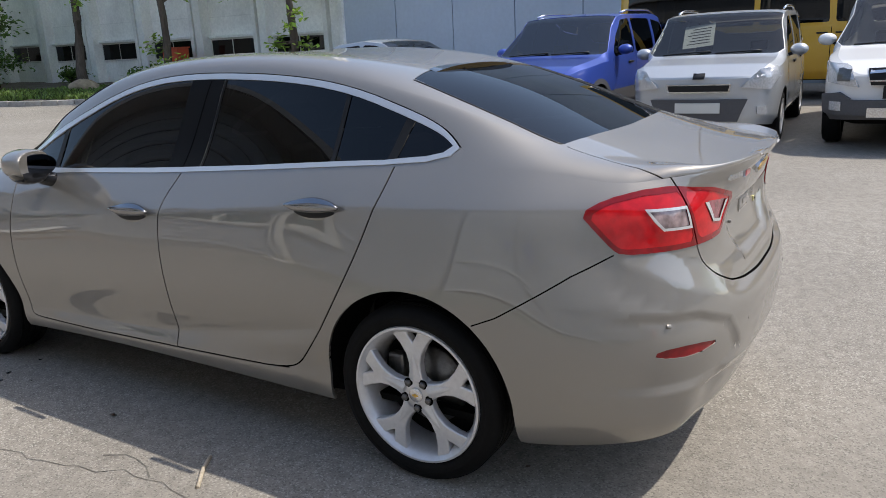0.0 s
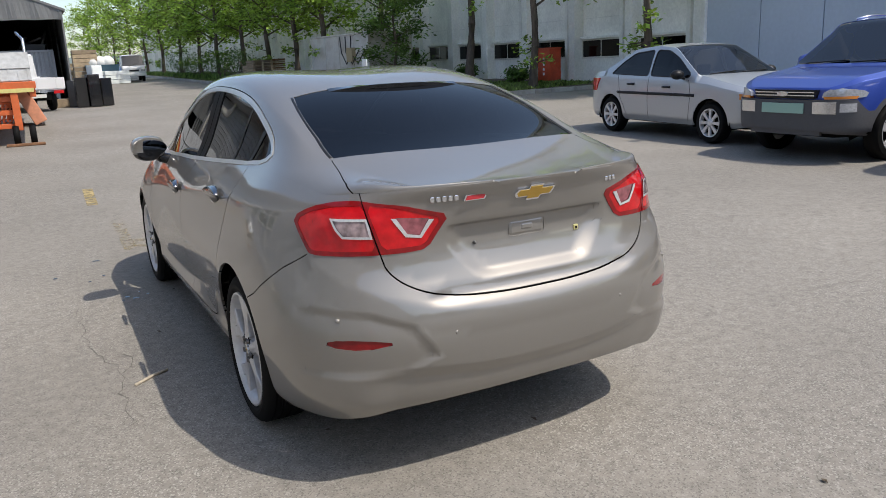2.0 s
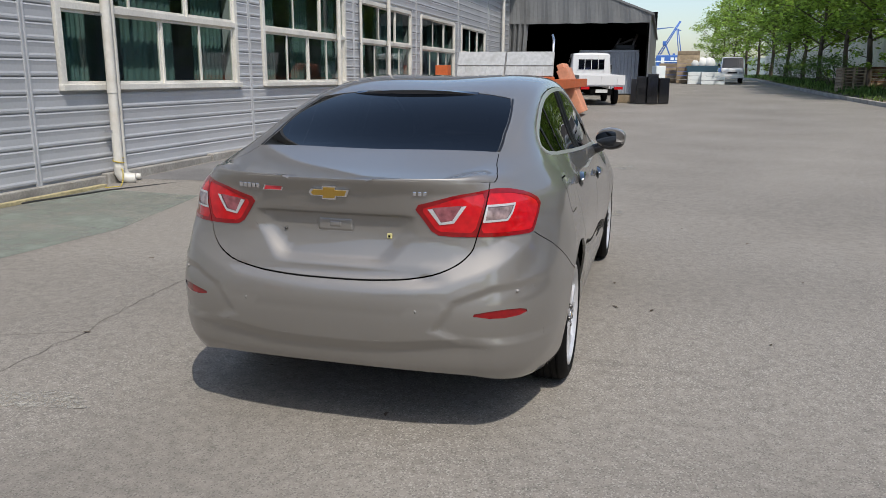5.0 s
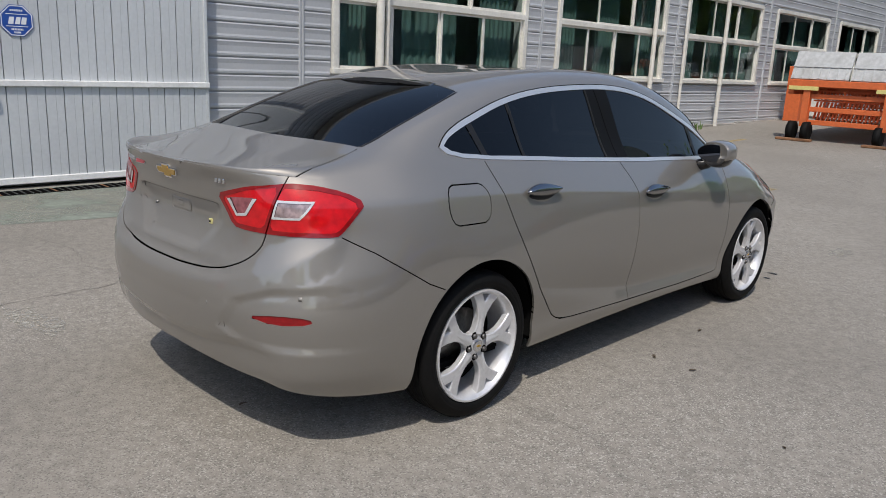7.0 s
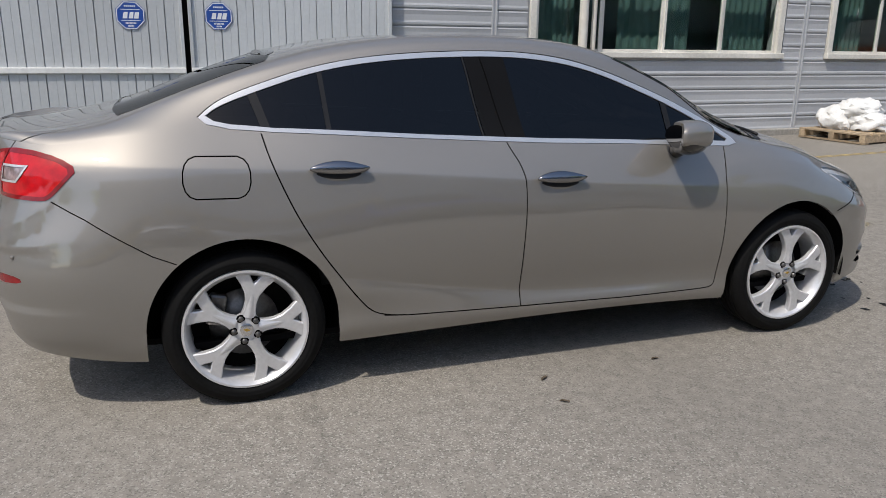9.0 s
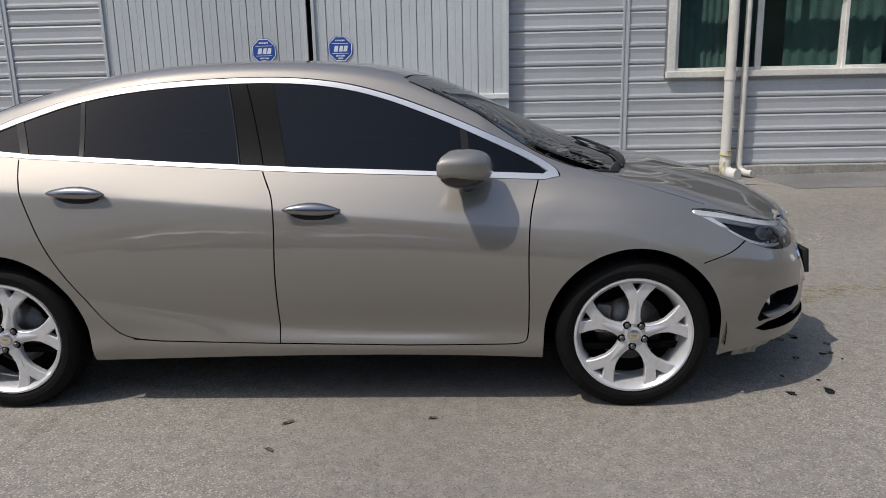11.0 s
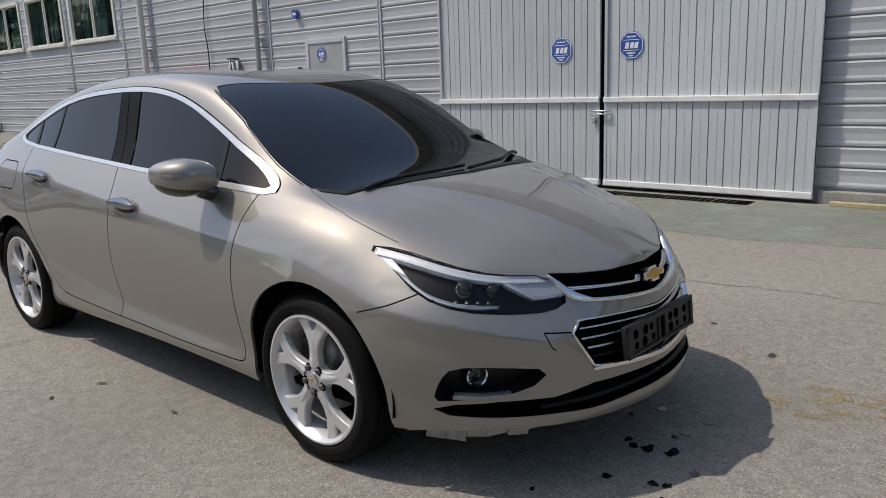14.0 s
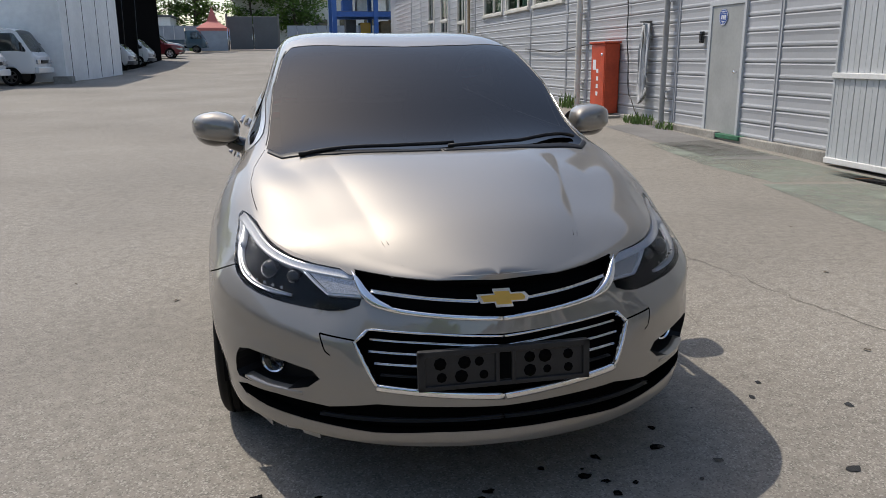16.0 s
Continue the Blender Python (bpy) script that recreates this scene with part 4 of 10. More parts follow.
    # near-black disc stands in for shade behind brake and spokes
    part("backing", lathe([(rim - 0.03, -0.14), (0.0, -0.14)], 32, cap=False), UNDER_SHADE, hub)
    return hub


def thing_part(name, parent, m):
    ob = new(name)
    ob.empty_display_size = 0.05
    ob.parent, ob.matrix_basis = parent, m
    return ob


def build_saloon():
    car = thing("saloon_car", "grey beige metallic four door saloon car parked on asphalt", "car")

    # ---- lower body ----
    s = Sheet(0, U_MAX, 194, 0.19, 1.11, 36)
    us = np.linspace(0, U_MAX, 260)
    belt = [(float(u), float(BELT(u))) for u in us]
    foot_z = Curve((0, 0.314), (0.3, 0.311), (0.55, 0.298), (0.80, 0.264), (1.0, 0.232), (1.25, 0.214), (2.0, 0.214), (3.9, 0.218), (4.7, 0.212), (4.85, 0.232), (5.4, 0.236), (U_MAX, 0.240))
    foot = [(float(u), float(foot_z(u))) for u in us]
    lid_line = rounded([(0, 0.683), (0.16, 0.684), (0.37, 0.698), (0.51, 0.745), (0.585, 0.80), (0.604, 0.85), (0.63, 0.93), (0.668, 1.035), (0.70, 1.10)], False)
    s.cut([(-0.1, 0.1), (-0.1, 0.683), (0.16, 0.684), (0.37, 0.698), (0.51, 0.745), (0.585, 0.80), (0.604, 0.853), (0.945, 0.857), (1.078, 0.795), (1.307, 0.654), (1.42, 0.605), (1.42, 0.1)], "rear_bumper")
    s.cut([(-0.1, 1.2)] + lid_line[::-1] + [(-0.1, 0.683)], "boot_lid")
    door_foot = [(2.32, 0.309), (2.51, 0.303), (2.835, 0.293), (3.37, 0.281), (3.80, 0.281)]
    rear_seam = rounded([(1.735, 1.10), (1.757, 1.003), (1.794, 0.902), (1.857, 0.758), (1.94, 0.616), (2.032, 0.485), (2.095, 0.40), (2.15, 0.34), (2.22, 0.318), (2.32, 0.309)], False)
    mid_seam = rounded([(2.780, 1.03), (2.792, 1.0), (2.838, 0.909), (2.844, 0.79), (2.836, 0.616), (2.834, 0.45), (2.835, 0.293)], False)
    front_seam = rounded([(3.935, 0.965), (3.905, 0.87), (3.893, 0.787), (3.888, 0.656), (3.892, 0.485), (3.892, 0.32), (3.875, 0.285), (3.80, 0.281)], False)
    s.cut(rear_seam + door_foot[:3] + mid_seam[::-1], "rear_door")
    s.cut(mid_seam + door_foot[2:] + front_seam[::-1], "front_door")
    s.cut([(1.95, 0.1)] + [(1.95, 0.33), (2.15, 0.325)] + door_foot + [(3.88, 0.283), (4.05, 0.283), (4.05, 0.1)], "sill")
    s.cut([(p[0], p[1]) for p in front_seam[:-6]] + [(3.90, 0.283), (4.1, 0.283), (4.6, 0.60), (4.608, 0.629), (4.725, 0.663), (4.817, 0.698), (4.9, 0.9), (3.935, 1.05)], "front_wing")
    s.cut([(4.4, 0.1), (4.55, 0.60), (4.608, 0.629), (4.725, 0.663), (4.817, 0.698), (4.97, 0.70), (5.30, 0.70), (5.33, 0.76), (6.0, 0.76), (6.0, 0.1)], "front_bumper")
    # wheel openings
    arch_r, arch_f = ring(u_of(-1.352), 0.325, 0.374), ring(u_of(1.342), 0.325, 0.372)
    s.cut(arch_r, "void")
    s.cut(arch_f, "void")
    # tail lamps
    tail = rounded(dense([(0.338, 0.977), (0.425, 0.866), (0.50, 0.861), (0.80, 0.858), (0.92, 0.858), (0.95, 0.872), (1.062, 0.974), (0.975, 1.012), (0.845, 1.033), (0.69, 1.041), (0.512, 1.021)], 0.07, True), True, rounds=1)
    s.cut(tail, "tail_lamp_inner")
    s.cut([(0.605, 0.84), (0.63, 0.93), (0.668, 1.05), (1.2, 1.05), (1.2, 0.84)], None)
    face = lambda line: rounded(dense(line, 0.05, True), True, rounds=1)
    s.cut(face([(0.662, 1.024), (0.835, 1.018), (0.965, 0.998), (1.032, 0.966), (0.940, 0.884), (0.915, 0.873), (0.622, 0.875), (0.640, 0.94)]), "lamp_face_outer")
    s.cut(face([(0.595, 0.877), (0.437, 0.880), (0.370, 0.967), (0.515, 1.008), (0.652, 1.026), (0.618, 0.94)]), "lamp_face_inner")
    s.cut([(0.833, 0.982), (0.648, 0.982), (0.632, 0.915), (0.762, 0.918), (0.797, 0.944)], "lens_insert_outer")
    s.cut([(0.560, 0.980), (0.398, 0.967), (0.448, 0.906), (0.508, 0.914)], "lens_insert_inner")
    s.cut([(0.814, 0.974), (0.657, 0.974), (0.644, 0.924), (0.757, 0.926), (0.785, 0.947)], "reverse_lamp")
    s.cut([(0.542, 0.982), (0.416, 0.972), (0.454, 0.916), (0.501, 0.924)], "brake_lamp")
    # reflectors in the rear bumper
    s.cut(rounded([(0.555, 0.566), (0.69, 0.585), (0.815, 0.580), (0.825, 0.556), (0.68, 0.545)], True, rounds=1), "rear_reflector")
    # mesh lines along the folds of the bumpers and the plate recess
    for grow in (-0.010, 0.004, 0.017, 0.030):
        c = (0.70, 0.565)
        s.cut([(a + (c[0] - a) * grow / 0.13, b + (c[1] - b) * grow / 0.11) for a, b in HOLLOW], None)
    scallop = lambda a: SCALLOP(PY(a))
    for line, lo, hi, w in ((SHOULDER, 0.0, 0.95, 0.024), (NOSE_FOLD, 4.62, 5.38, 0.024), (CREASE_Z, 0.95, 4.30, 0.009), (CREASE_Z, 0.95, 4.30, 0.045), (lambda a: WING_FOLD(PY(a)), u_of(0.8), u_of(1.62), 0.012), (VALANCE, 0.0, 0.64, 0.012), (lambda a: VALANCE(a) - 0.042, 0.0, 0.64, 0.012), (scallop, 1.75, 3.85, 0.008), (scallop, 1.75, 3.85, 0.04)):
        s.cut(strip([(float(a), float(line(a))) for a in np.linspace(lo, hi, 40)], w), None)
    for e in (0.0, 0.017, 0.033, 0.05):
        s.cut([(-0.1, 0.725 + 0.94 * e), (0.246 - 0.85 * e, 0.725 + 0.94 * e), (0.365 - e, 0.865), (0.365 - e, 0.94 - 0.36 * e), (-0.1, 0.94 - 0.36 * e)], None)
    # fuel flap
    flap = rounded(dense([(1.432, 0.858), (1.436, 1.012), (1.684, 1.004), (1.680, 0.852)], 0.085, True), True, rounds=2)
    s.cut(flap, "fuel_flap")
    # head lamps
    head = rounded([(4.555, 0.834), (4.70, 0.826), (4.92, 0.782), (5.14, 0.742), (5.325, 0.725), (5.395, 0.645), (5.31, 0.616), (5.18, 0.622), (4.97, 0.646), (4.83, 0.690), (4.70, 0.77)], True, rounds=1)
    s.cut(head, "head_lamp")
    s.cut([(5.155, 0.728), (5.335, 0.714), (5.372, 0.668), (5.262, 0.668)], "turn_lamp")
    # grilles
    s.cut(rounded([(5.325, 0.735), (5.37, 0.675), (5.445, 0.640), (5.62, 0.622), (6.0, 0.606), (6.0, 0.74), (5.55, 0.74)], False, rounds=1), "upper_grille")
    low_grille = [(5.365, 0.540), (5.424, 0.580), (5.60, 0.575), (6.0, 0.562), (6.0, 0.376), (5.62, 0.394), (5.445, 0.412)]
    s.cut(low_grille, "lower_grille")
    s.cut(rounded([(4.945, 0.470), (5.10, 0.466), (5.285, 0.437), (5.20, 0.372), (4.95, 0.352), (4.875, 0.345), (4.90, 0.42)], True, rounds=1), "fog_recess")
    s.cut([(4.875, 0.318), (4.95, 0.338), (5.10, 0.345), (5.291, 0.338), (5.445, 0.365), (5.62, 0.360), (6.0, 0.350), (6.0, 0.288), (5.62, 0.284), (5.44, 0.276), (5.20, 0.284), (4.93, 0.298)], "lower_intake")
    # plate recess edge kept as skin; seams last
    seams = [lid_line, rear_seam, mid_seam, front_seam, [(2.2, 0.319)] + door_foot, [(0.945, 0.857), (1.078, 0.795), (1.307, 0.654), (1.39, 0.618)],
             [(4.60, 0.627), (4.725, 0.663), (4.825, 0.70)], [(5.262, 0.56), (5.285, 0.51), (5.30, 0.50)], [(5.262, 0.56), (5.37, 0.545)]]
    for k, line in enumerate(seams):
        s.cut(strip(dense(line, 0.025), 0.0058 if k < 5 else 0.0046), "seam")
    s.cut(strip(dense(flap + flap[:1], 0.025), 0.0055), "flap_seam")
    s.cut(belt + [(6.0, 1.3), (-0.2, 1.3)], "void")
    s.cut(foot + [(6.0, 0.0), (-0.2, 0.0)], "void")
    got = s.sort(lambda p: "quarter_panel" if p[0] < 3.0 else ("hood_edge" if p[0] > 4.68 else "front_wing"))
    lamp = got.pop("tail_lamp_inner", [])
    mean = lambda c: (sum(p[0] for p in c) / len(c), sum(p[1] for p in c) / len(c))
    is_outer = lambda c: mean(c)[0] > np.interp(mean(c)[1], [0.85, 0.93, 1.035], [0.604, 0.63, 0.668])
    lid_seam = lambda c: abs(mean(c)[0] - np.interp(mean(c)[1], [0.85, 0.93, 1.035], [0.604, 0.63, 0.668])) < 0.0035

    bumper_r = lay("rear_bumper", got["rear_bumper"], low, CAR_PAINT, car, side=0, thick=0.012)
    bumper_f = lay("front_bumper", got["front_bumper"], low, CAR_PAINT, car, side=0)
    lid = lay("boot_lid", got["boot_lid"], low, CAR_PAINT, car, side=0, thick=0.012)
    tagged(lay("seam", got["seam"], low, BLACK_GAP, car, off=-0.0035, side=0), kind="stuff")
    for sd in (1, -1):
        lay("quarter_panel", got["quarter_panel"], low, CAR_PAINT, car, side=sd, thick=0.012)
        rd = lay("rear_door", got["rear_door"], low, CAR_PAINT, car, side=sd, thick=0.010)
        fd = lay("front_door", got["front_door"], low, CAR_PAINT, car, side=sd, thick=0.010)
        lay("sill", got["sill"], low, CAR_PAINT, car, side=sd, thick=0.012)
        lay("front_wing", got["front_wing"], low, CAR_PAINT, car, side=sd, thick=0.012)
        if sd > 0:
            lay("fuel_flap", got["fuel_flap"], low, CAR_PAINT, car, side=sd)
            lay("flap_gap", got["flap_seam"], low, BLACK_GAP, car, off=-0.003, side=sd)
        else:
            lay("quarter_infill", got["fuel_flap"] + got["flap_seam"], low, CAR_PAINT, car, side=sd)
        tl = lay("tail_lamp", [c for c in lamp if is_outer(c)], low, DARK_RED, car, off=0.003, side=sd, thick=0.02, label="glossy red tail lamp lens")
        ti = lay("lid_lamp", [c for c in lamp if not is_outer(c)], low, DARK_RED, car, off=0.003, side=sd, thick=0.02, label="glossy red tail lamp lens on the boot lid")
        lay("lamp_face", got["lamp_face_outer"], low, RED_LENS, tl, off=0.0015, side=sd, label="bright red face of the lamp")
        lay("lamp_face", got["lamp_face_inner"], low, RED_LENS, ti, off=0.0015, side=sd, label="bright red face of the lamp")
        lay("light_guide", got["lens_insert_outer"], low, WHITE_LENS, tl, off=0.0045, side=sd)
        lay("light_guide", got["lens_insert_inner"], low, WHITE_LENS, ti, off=0.0045, side=sd)
        lay("reverse_lens", got["reverse_lamp"], low, material("pink clear lens", (0.36, 0.27, 0.27), 0.15, 0.3, grain=0.5, scale=38, coat=1.0) if sd > 0 else bpy.data.materials["pink clear lens"], tl, off=0.001, side=sd)
        lay("brake_lens", got["brake_lamp"], low, material("rosy lens", (0.34, 0.10, 0.12), 0.15, 0.3, grain=0.4, scale=40, coat=1.0) if sd > 0 else bpy.data.materials["rosy lens"], ti, off=0.001, side=sd)
        lay("rear_reflector", got["rear_reflector"], low, DARK_RED, bumper_r, off=-0.004, side=sd, label="dark red reflector")
        # head lamp: black bowl, bright guides, lens
        bowl = got["head_lamp"] + got["turn_lamp"]
        hl = lay("head_lamp", bowl, low, LAMP_BOWL, car, off=-0.034, side=sd, label="black bowl of the head lamp")
        lay("lamp_lens", bowl, low, LENS, hl, off=0.002, side=sd, label="clear lens").visible_shadow = False
        lay("lamp_wall", bowl, low, LAMP_BOWL, hl, off=-0.033, side=sd, thick=-0.032)
        ribbon("light_guide", rounded([(4.60, 0.820), (4.75, 0.798), (4.92, 0.764), (5.12, 0.731), (5.33, 0.714)], False), 0.021, low, GUIDE, hl, out=-0.006, sink=0.03, side=sd, label="bright daytime light guide")
        ribbon("light_guide", rounded([(4.60, 0.812), (4.66, 0.795), (4.76, 0.752)], False), 0.026, low, GUIDE, hl, out=-0.008, sink=0.03, side=sd, taper=True)
        ribbon("lower_guide", rounded([(4.70, 0.778), (4.80, 0.722), (4.87, 0.690), (4.98, 0.664), (5.12, 0.652)], False), 0.009, low, GUIDE, hl, out=-0.012, sink=0.03, side=sd)
        lay("turn_lamp", got["turn_lamp"], low, TURN_LENS, hl, off=-0.010, side=sd, thick=0.02, label="ribbed clear turn lamp")
        ribbon("turn_frame", [(5.15, 0.722), (5.258, 0.664), (5.375, 0.664)], 0.008, low, GUIDE, hl, out=-0.006, sink=0.03, side=sd)
        for i in range(7):
            q = Vector(low(4.84 + 0.04 * i, 0.681 - 0.003 * i) * (sd, 1, 1)) - Vector((sd * 0.012, 0.012, 0))
            part("led_bead", box(q.x - 0.004, q.x + 0.004, q.y - 0.004, q.y + 0.004, q.z - 0.004, q.z + 0.004, 0.0015), SATIN, hl)
        c = low(np.array([5.0, 5.11]), np.array([0.700, 0.690])) * (sd, 1, 1)
        for q, rr in zip(c, (0.034, 0.027)):
            bm = bmesh.new()
            bmesh.ops.create_uvsphere(bm, u_segments=24, v_segments=14, radius=rr, matrix=Matrix.Translation(Vector(q) + Vector((-sd * 0.022, -0.032, 0))))
            part("projector", bm, PIANO, hl, smooth_angle=60)
        # dark recesses
        fr = lay("fog_recess", got["fog_recess"], low, BLACK_GAP, bumper_f, off=-0.085, side=sd)
        lay("fog_wall", got["fog_recess"], low, BLACK_TRIM, fr, off=-0.084, side=sd, thick=-0.083)
        p = Vector(low(5.055, 0.418) * (sd, 1, 1)) - Vector((sd * 0.030, 0.060, 0))
        ax = look(p, p - Vector((-sd * 0.42, -1, 0.0))) @ pose(0, 0, 0, 0, 90, 0)
        part("fog_lamp", lathe([(0.040, -0.05), (0.040, 0.004), (0.0365, 0.008), (0.032, 0.004), (0.030, -0.03)], 32, ax, cap=False), CHROME, bumper_f, "round fog lamp with a chrome ring", 40)
        part("fog_lens", lathe([(0.031, -0.020), (0.02, -0.013), (0.0, -0.010)], 28, ax, cap=False), PIANO, bumper_f, smooth_angle=60)
        ribbon("fog_strip", [(4.945, 0.362), (5.06, 0.360), (5.20, 0.365)], 0.012, low, CAR_PAINT, bumper_f, out=0.002, sink=0.03, side=sd, label="thin body coloured fin")
        # chrome of the grilles
        ribbon("grille_wing", [(5.325, 0.722), (5.352, 0.700), (5.385, 0.668), (5.43, 0.645), (5.50, 0.630)], 0.028, low, CHROME, bumper_f, out=0.009, sink=0.02, side=sd, label="chrome blade beside the head lamp", taper=True)
        ribbon("grille_wing", rounded([(5.385, 0.662), (5.45, 0.634), (5.62, 0.620), (U_MAX - 0.002, 0.610)], False), 0.015, low, CHROME, bumper_f, out=0.008, sink=0.02, side=sd, label="chrome wing of the upper grille")
        for zz in (0.668,):
            ribbon("grille_bar", [(5.40, zz + 0.012), (5.60, zz), (U_MAX - 0.06, zz - 0.008)], 0.008, low, SATIN, bumper_f, out=-0.010, sink=0.03, side=sd)
        ribbon("grille_frame", [(5.405, 0.572), (5.372, 0.540), (5.448, 0.418)], 0.011, low, CHROME, bumper_f, out=0.006, sink=0.02, side=sd, label="chrome frame of the lower grille")
        ribbon("grille_frame", [(5.445, 0.416), (5.62, 0.399), (U_MAX - 0.002, 0.384)], 0.022, low, CHROME, bumper_f, out=0.006, sink=0.02, side=sd, label="chrome frame of the lower grille")
        ribbon("grille_frame", [(5.40, 0.574), (5.43, 0.577), (5.62, 0.571), (U_MAX - 0.002, 0.561)], 0.007, low, SATIN, bumper_f, out=0.003, sink=0.02, side=sd)
        for i, zz in enumerate((0.545, 0.512, 0.479, 0.446)):
            ribbon("grille_bar", [(5.395 + 0.02 * i + (0.02 if i == 0 else 0), zz + 0.006), (5.60, zz), (U_MAX - 0.002, zz - 0.012)], 0.0052, low, SATIN if i < 3 else BLACK_TRIM, bumper_f, out=-0.008, sink=0.02, side=sd)
        # door handles
        for yu, zh, door in ((2.025, 0.940, rd), (3.005, 0.860, fd)):
            ribbon("handle", [(yu - 0.118, zh + 0.004), (yu, zh + 0.010), (yu + 0.118, zh - 0.004)], 0.046, low, DARK_CHROME, door, out=0.034, sink=-0.016, side=sd, label="chrome door handle", taper=True)
            ribbon("handle_bowl", [(yu - 0.075, zh - 0.008), (yu, zh - 0.012), (yu + 0.075, zh - 0.014)], 0.062, low, CAR_PAINT, door, out=0.002, sink=0.004, side=sd, taper=True)
            # black strip puts the shadow under the handle into the colour
            ribbon("handle_shade", [(yu - 0.09, zh - 0.010), (yu, zh - 0.014), (yu + 0.09, zh - 0.016)], 0.042, low, BLACK_TRIM, door, out=0.004, sink=0.004, side=sd, taper=True)
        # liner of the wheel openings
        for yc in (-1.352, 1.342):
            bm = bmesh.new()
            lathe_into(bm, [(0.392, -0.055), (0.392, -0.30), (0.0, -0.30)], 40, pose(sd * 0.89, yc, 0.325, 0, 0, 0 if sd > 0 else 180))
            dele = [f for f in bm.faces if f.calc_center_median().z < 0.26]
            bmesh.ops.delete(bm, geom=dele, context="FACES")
            part("wheel_liner", bm, UNDER_SHADE, car)
    ug = lay("upper_grille", got["upper_grille"], low, BLACK_GAP, bumper_f, off=-0.050, side=0, label="black mesh of the upper grille")
    lay("grille_wall", got["upper_grille"], low, BLACK_GAP, ug, off=-0.049, side=0, thick=-0.045)
    lg = lay("lower_grille", got["lower_grille"], low, BLACK_GAP, bumper_f, off=-0.050, side=0, label="black lower grille")
    lay("grille_wall", got["lower_grille"], low, BLACK_GAP, lg, off=-0.049, side=0, thick=-0.046)
    li = lay("lower_intake", got["lower_intake"], low, BLACK_GAP, bumper_f, off=-0.050, side=0)
    lay("intake_wall", got["lower_intake"], low, BLACK_GAP, li, off=-0.049, side=0, thick=-0.046)
    for sd in (1, -1):
        ribbon("intake_bar", [(5.25, 0.305), (5.5, 0.312), (U_MAX - 0.002, 0.318)], 0.008, low, BLACK_TRIM, li, out=-0.015, sink=0.03, side=sd)

    # ---- upper body ----
    t = Sheet(Y_REAR, Y_FRONT, 150, 0, 2, 44)
    glass_out = [(-1.478, 1.146), (-1.44, 1.178), (-1.385, 1.212), (-1.276, 1.256), (-1.0, 1.342), (-0.7, 1.386), (-0.3, 1.404), (0.0, 1.394), (0.26, 1.346), (0.58, 1.228), (0.80, 1.128), (0.95, 1.052), (1.035, 1.000), (1.040, 0.975)]
    dlo = on_side(rounded(glass_out, False)) 
    low_edge = on_side([(0.98, 0.962), (0.5, 0.990), (0.0, 1.010), (-0.6, 1.046), (-1.2, 1.086), (-1.36, 1.100), (-1.45, 1.120)])
    t.cut([(p[0], max(p[1], -0.01)) for p in dlo + low_edge], "window_frame")
    in_top = [(-1.450, 1.150), (-1.40, 1.184), (-1.27, 1.232), (-1.0, 1.318), (-0.7, 1.362), (-0.3, 1.380), (0.0, 1.370), (0.26, 1.322), (0.56, 1.208), (0.78, 1.108), (0.93, 1.034), (0.99, 0.995)]
    glass_in = on_side(rounded(in_top, False)) + on_side([(0.97, 0.985), (0.5, 1.006), (0.0, 1.028), (-0.6, 1.062), (-1.2, 1.101), (-1.36, 1.117), (-1.42, 1.130)])
    t.cut(glass_in, "door_glass")
    t.cut(on_side([(-0.37, 1.42), (-0.29, 1.0), (-0.10, 1.0), (-0.185, 1.42)]), None)
    t.cut(on_side([(-1.30, 1.26), (-1.235, 1.06), (-1.20, 1.06), (-1.265, 1.27)]), None)
    t.cut(on_side([(-1.015, 1.40), (-0.985, 1.05), (-0.965, 1.05), (-0.995, 1.40)]), None)
    t.cut(on_side([(0.615, 1.25), (0.645, 0.95), (0.675, 0.95), (0.645, 1.25)]), None)
    # screens
    screen = on_top([(0.0, 0.462), (0.30, 0.445), (0.535, 0.385), (0.575, 0.47), (0.612, 0.70), (0.645, 0.95), (0.662, 1.165), (0.60, 1.265), (0.40, 1.335), (0.20, 1.362), (0.0, 1.372)])
    t.cut([(0.462, 2.1)] + screen + [(1.372, 2.1)], "windscreen")
    back = on_top([(0.0, -1.125), (0.30, -1.14), (0.50, -1.185), (0.525, -1.30), (0.548, -1.60), (0.556, -1.775), (0.40, -1.797), (0.2, -1.808), (0.0, -1.812)])
    t.cut([(-1.125, 2.1)] + back + [(-1.812, 2.1)], "rear_window")
    lid_top = on_top([(0.635, -2.16), (0.628, -2.107), (0.612, -2.03), (0.596, -1.95), (0.578, -1.86), (0.566, -1.79)])
    lid_top = [(a, b) for a, b in lid_top]
    t.cut([(Y_REAR - 0.1, -0.1), (-2.16, -0.1)] + lid_top + [(-1.80, v_of_x(-1.80, 0.54)), (-1.82, v_of_x(-1.82, 0.4)), (-1.834, v_of_x(-1.834, 0.2)), (-1.838, 2.1), (Y_REAR - 0.1, 2.1)], "boot_top")
    hood_line = on_top([(0.668, 1.165), (0.686, 1.24), (0.706, 1.33), (0.716, 1.44), (0.708, 1.56), (0.692, 1.655)])
    t.cut([(1.40, 2.1), (1.39, v_of_x(1.39, 0.2)), (1.363, v_of_x(1.363, 0.4)), (1.29, v_of_x(1.29, 0.6))] + hood_line + [(1.69, -0.1), (Y_FRONT + 0.1, -0.1), (Y_FRONT + 0.1, 2.1)], "hood")
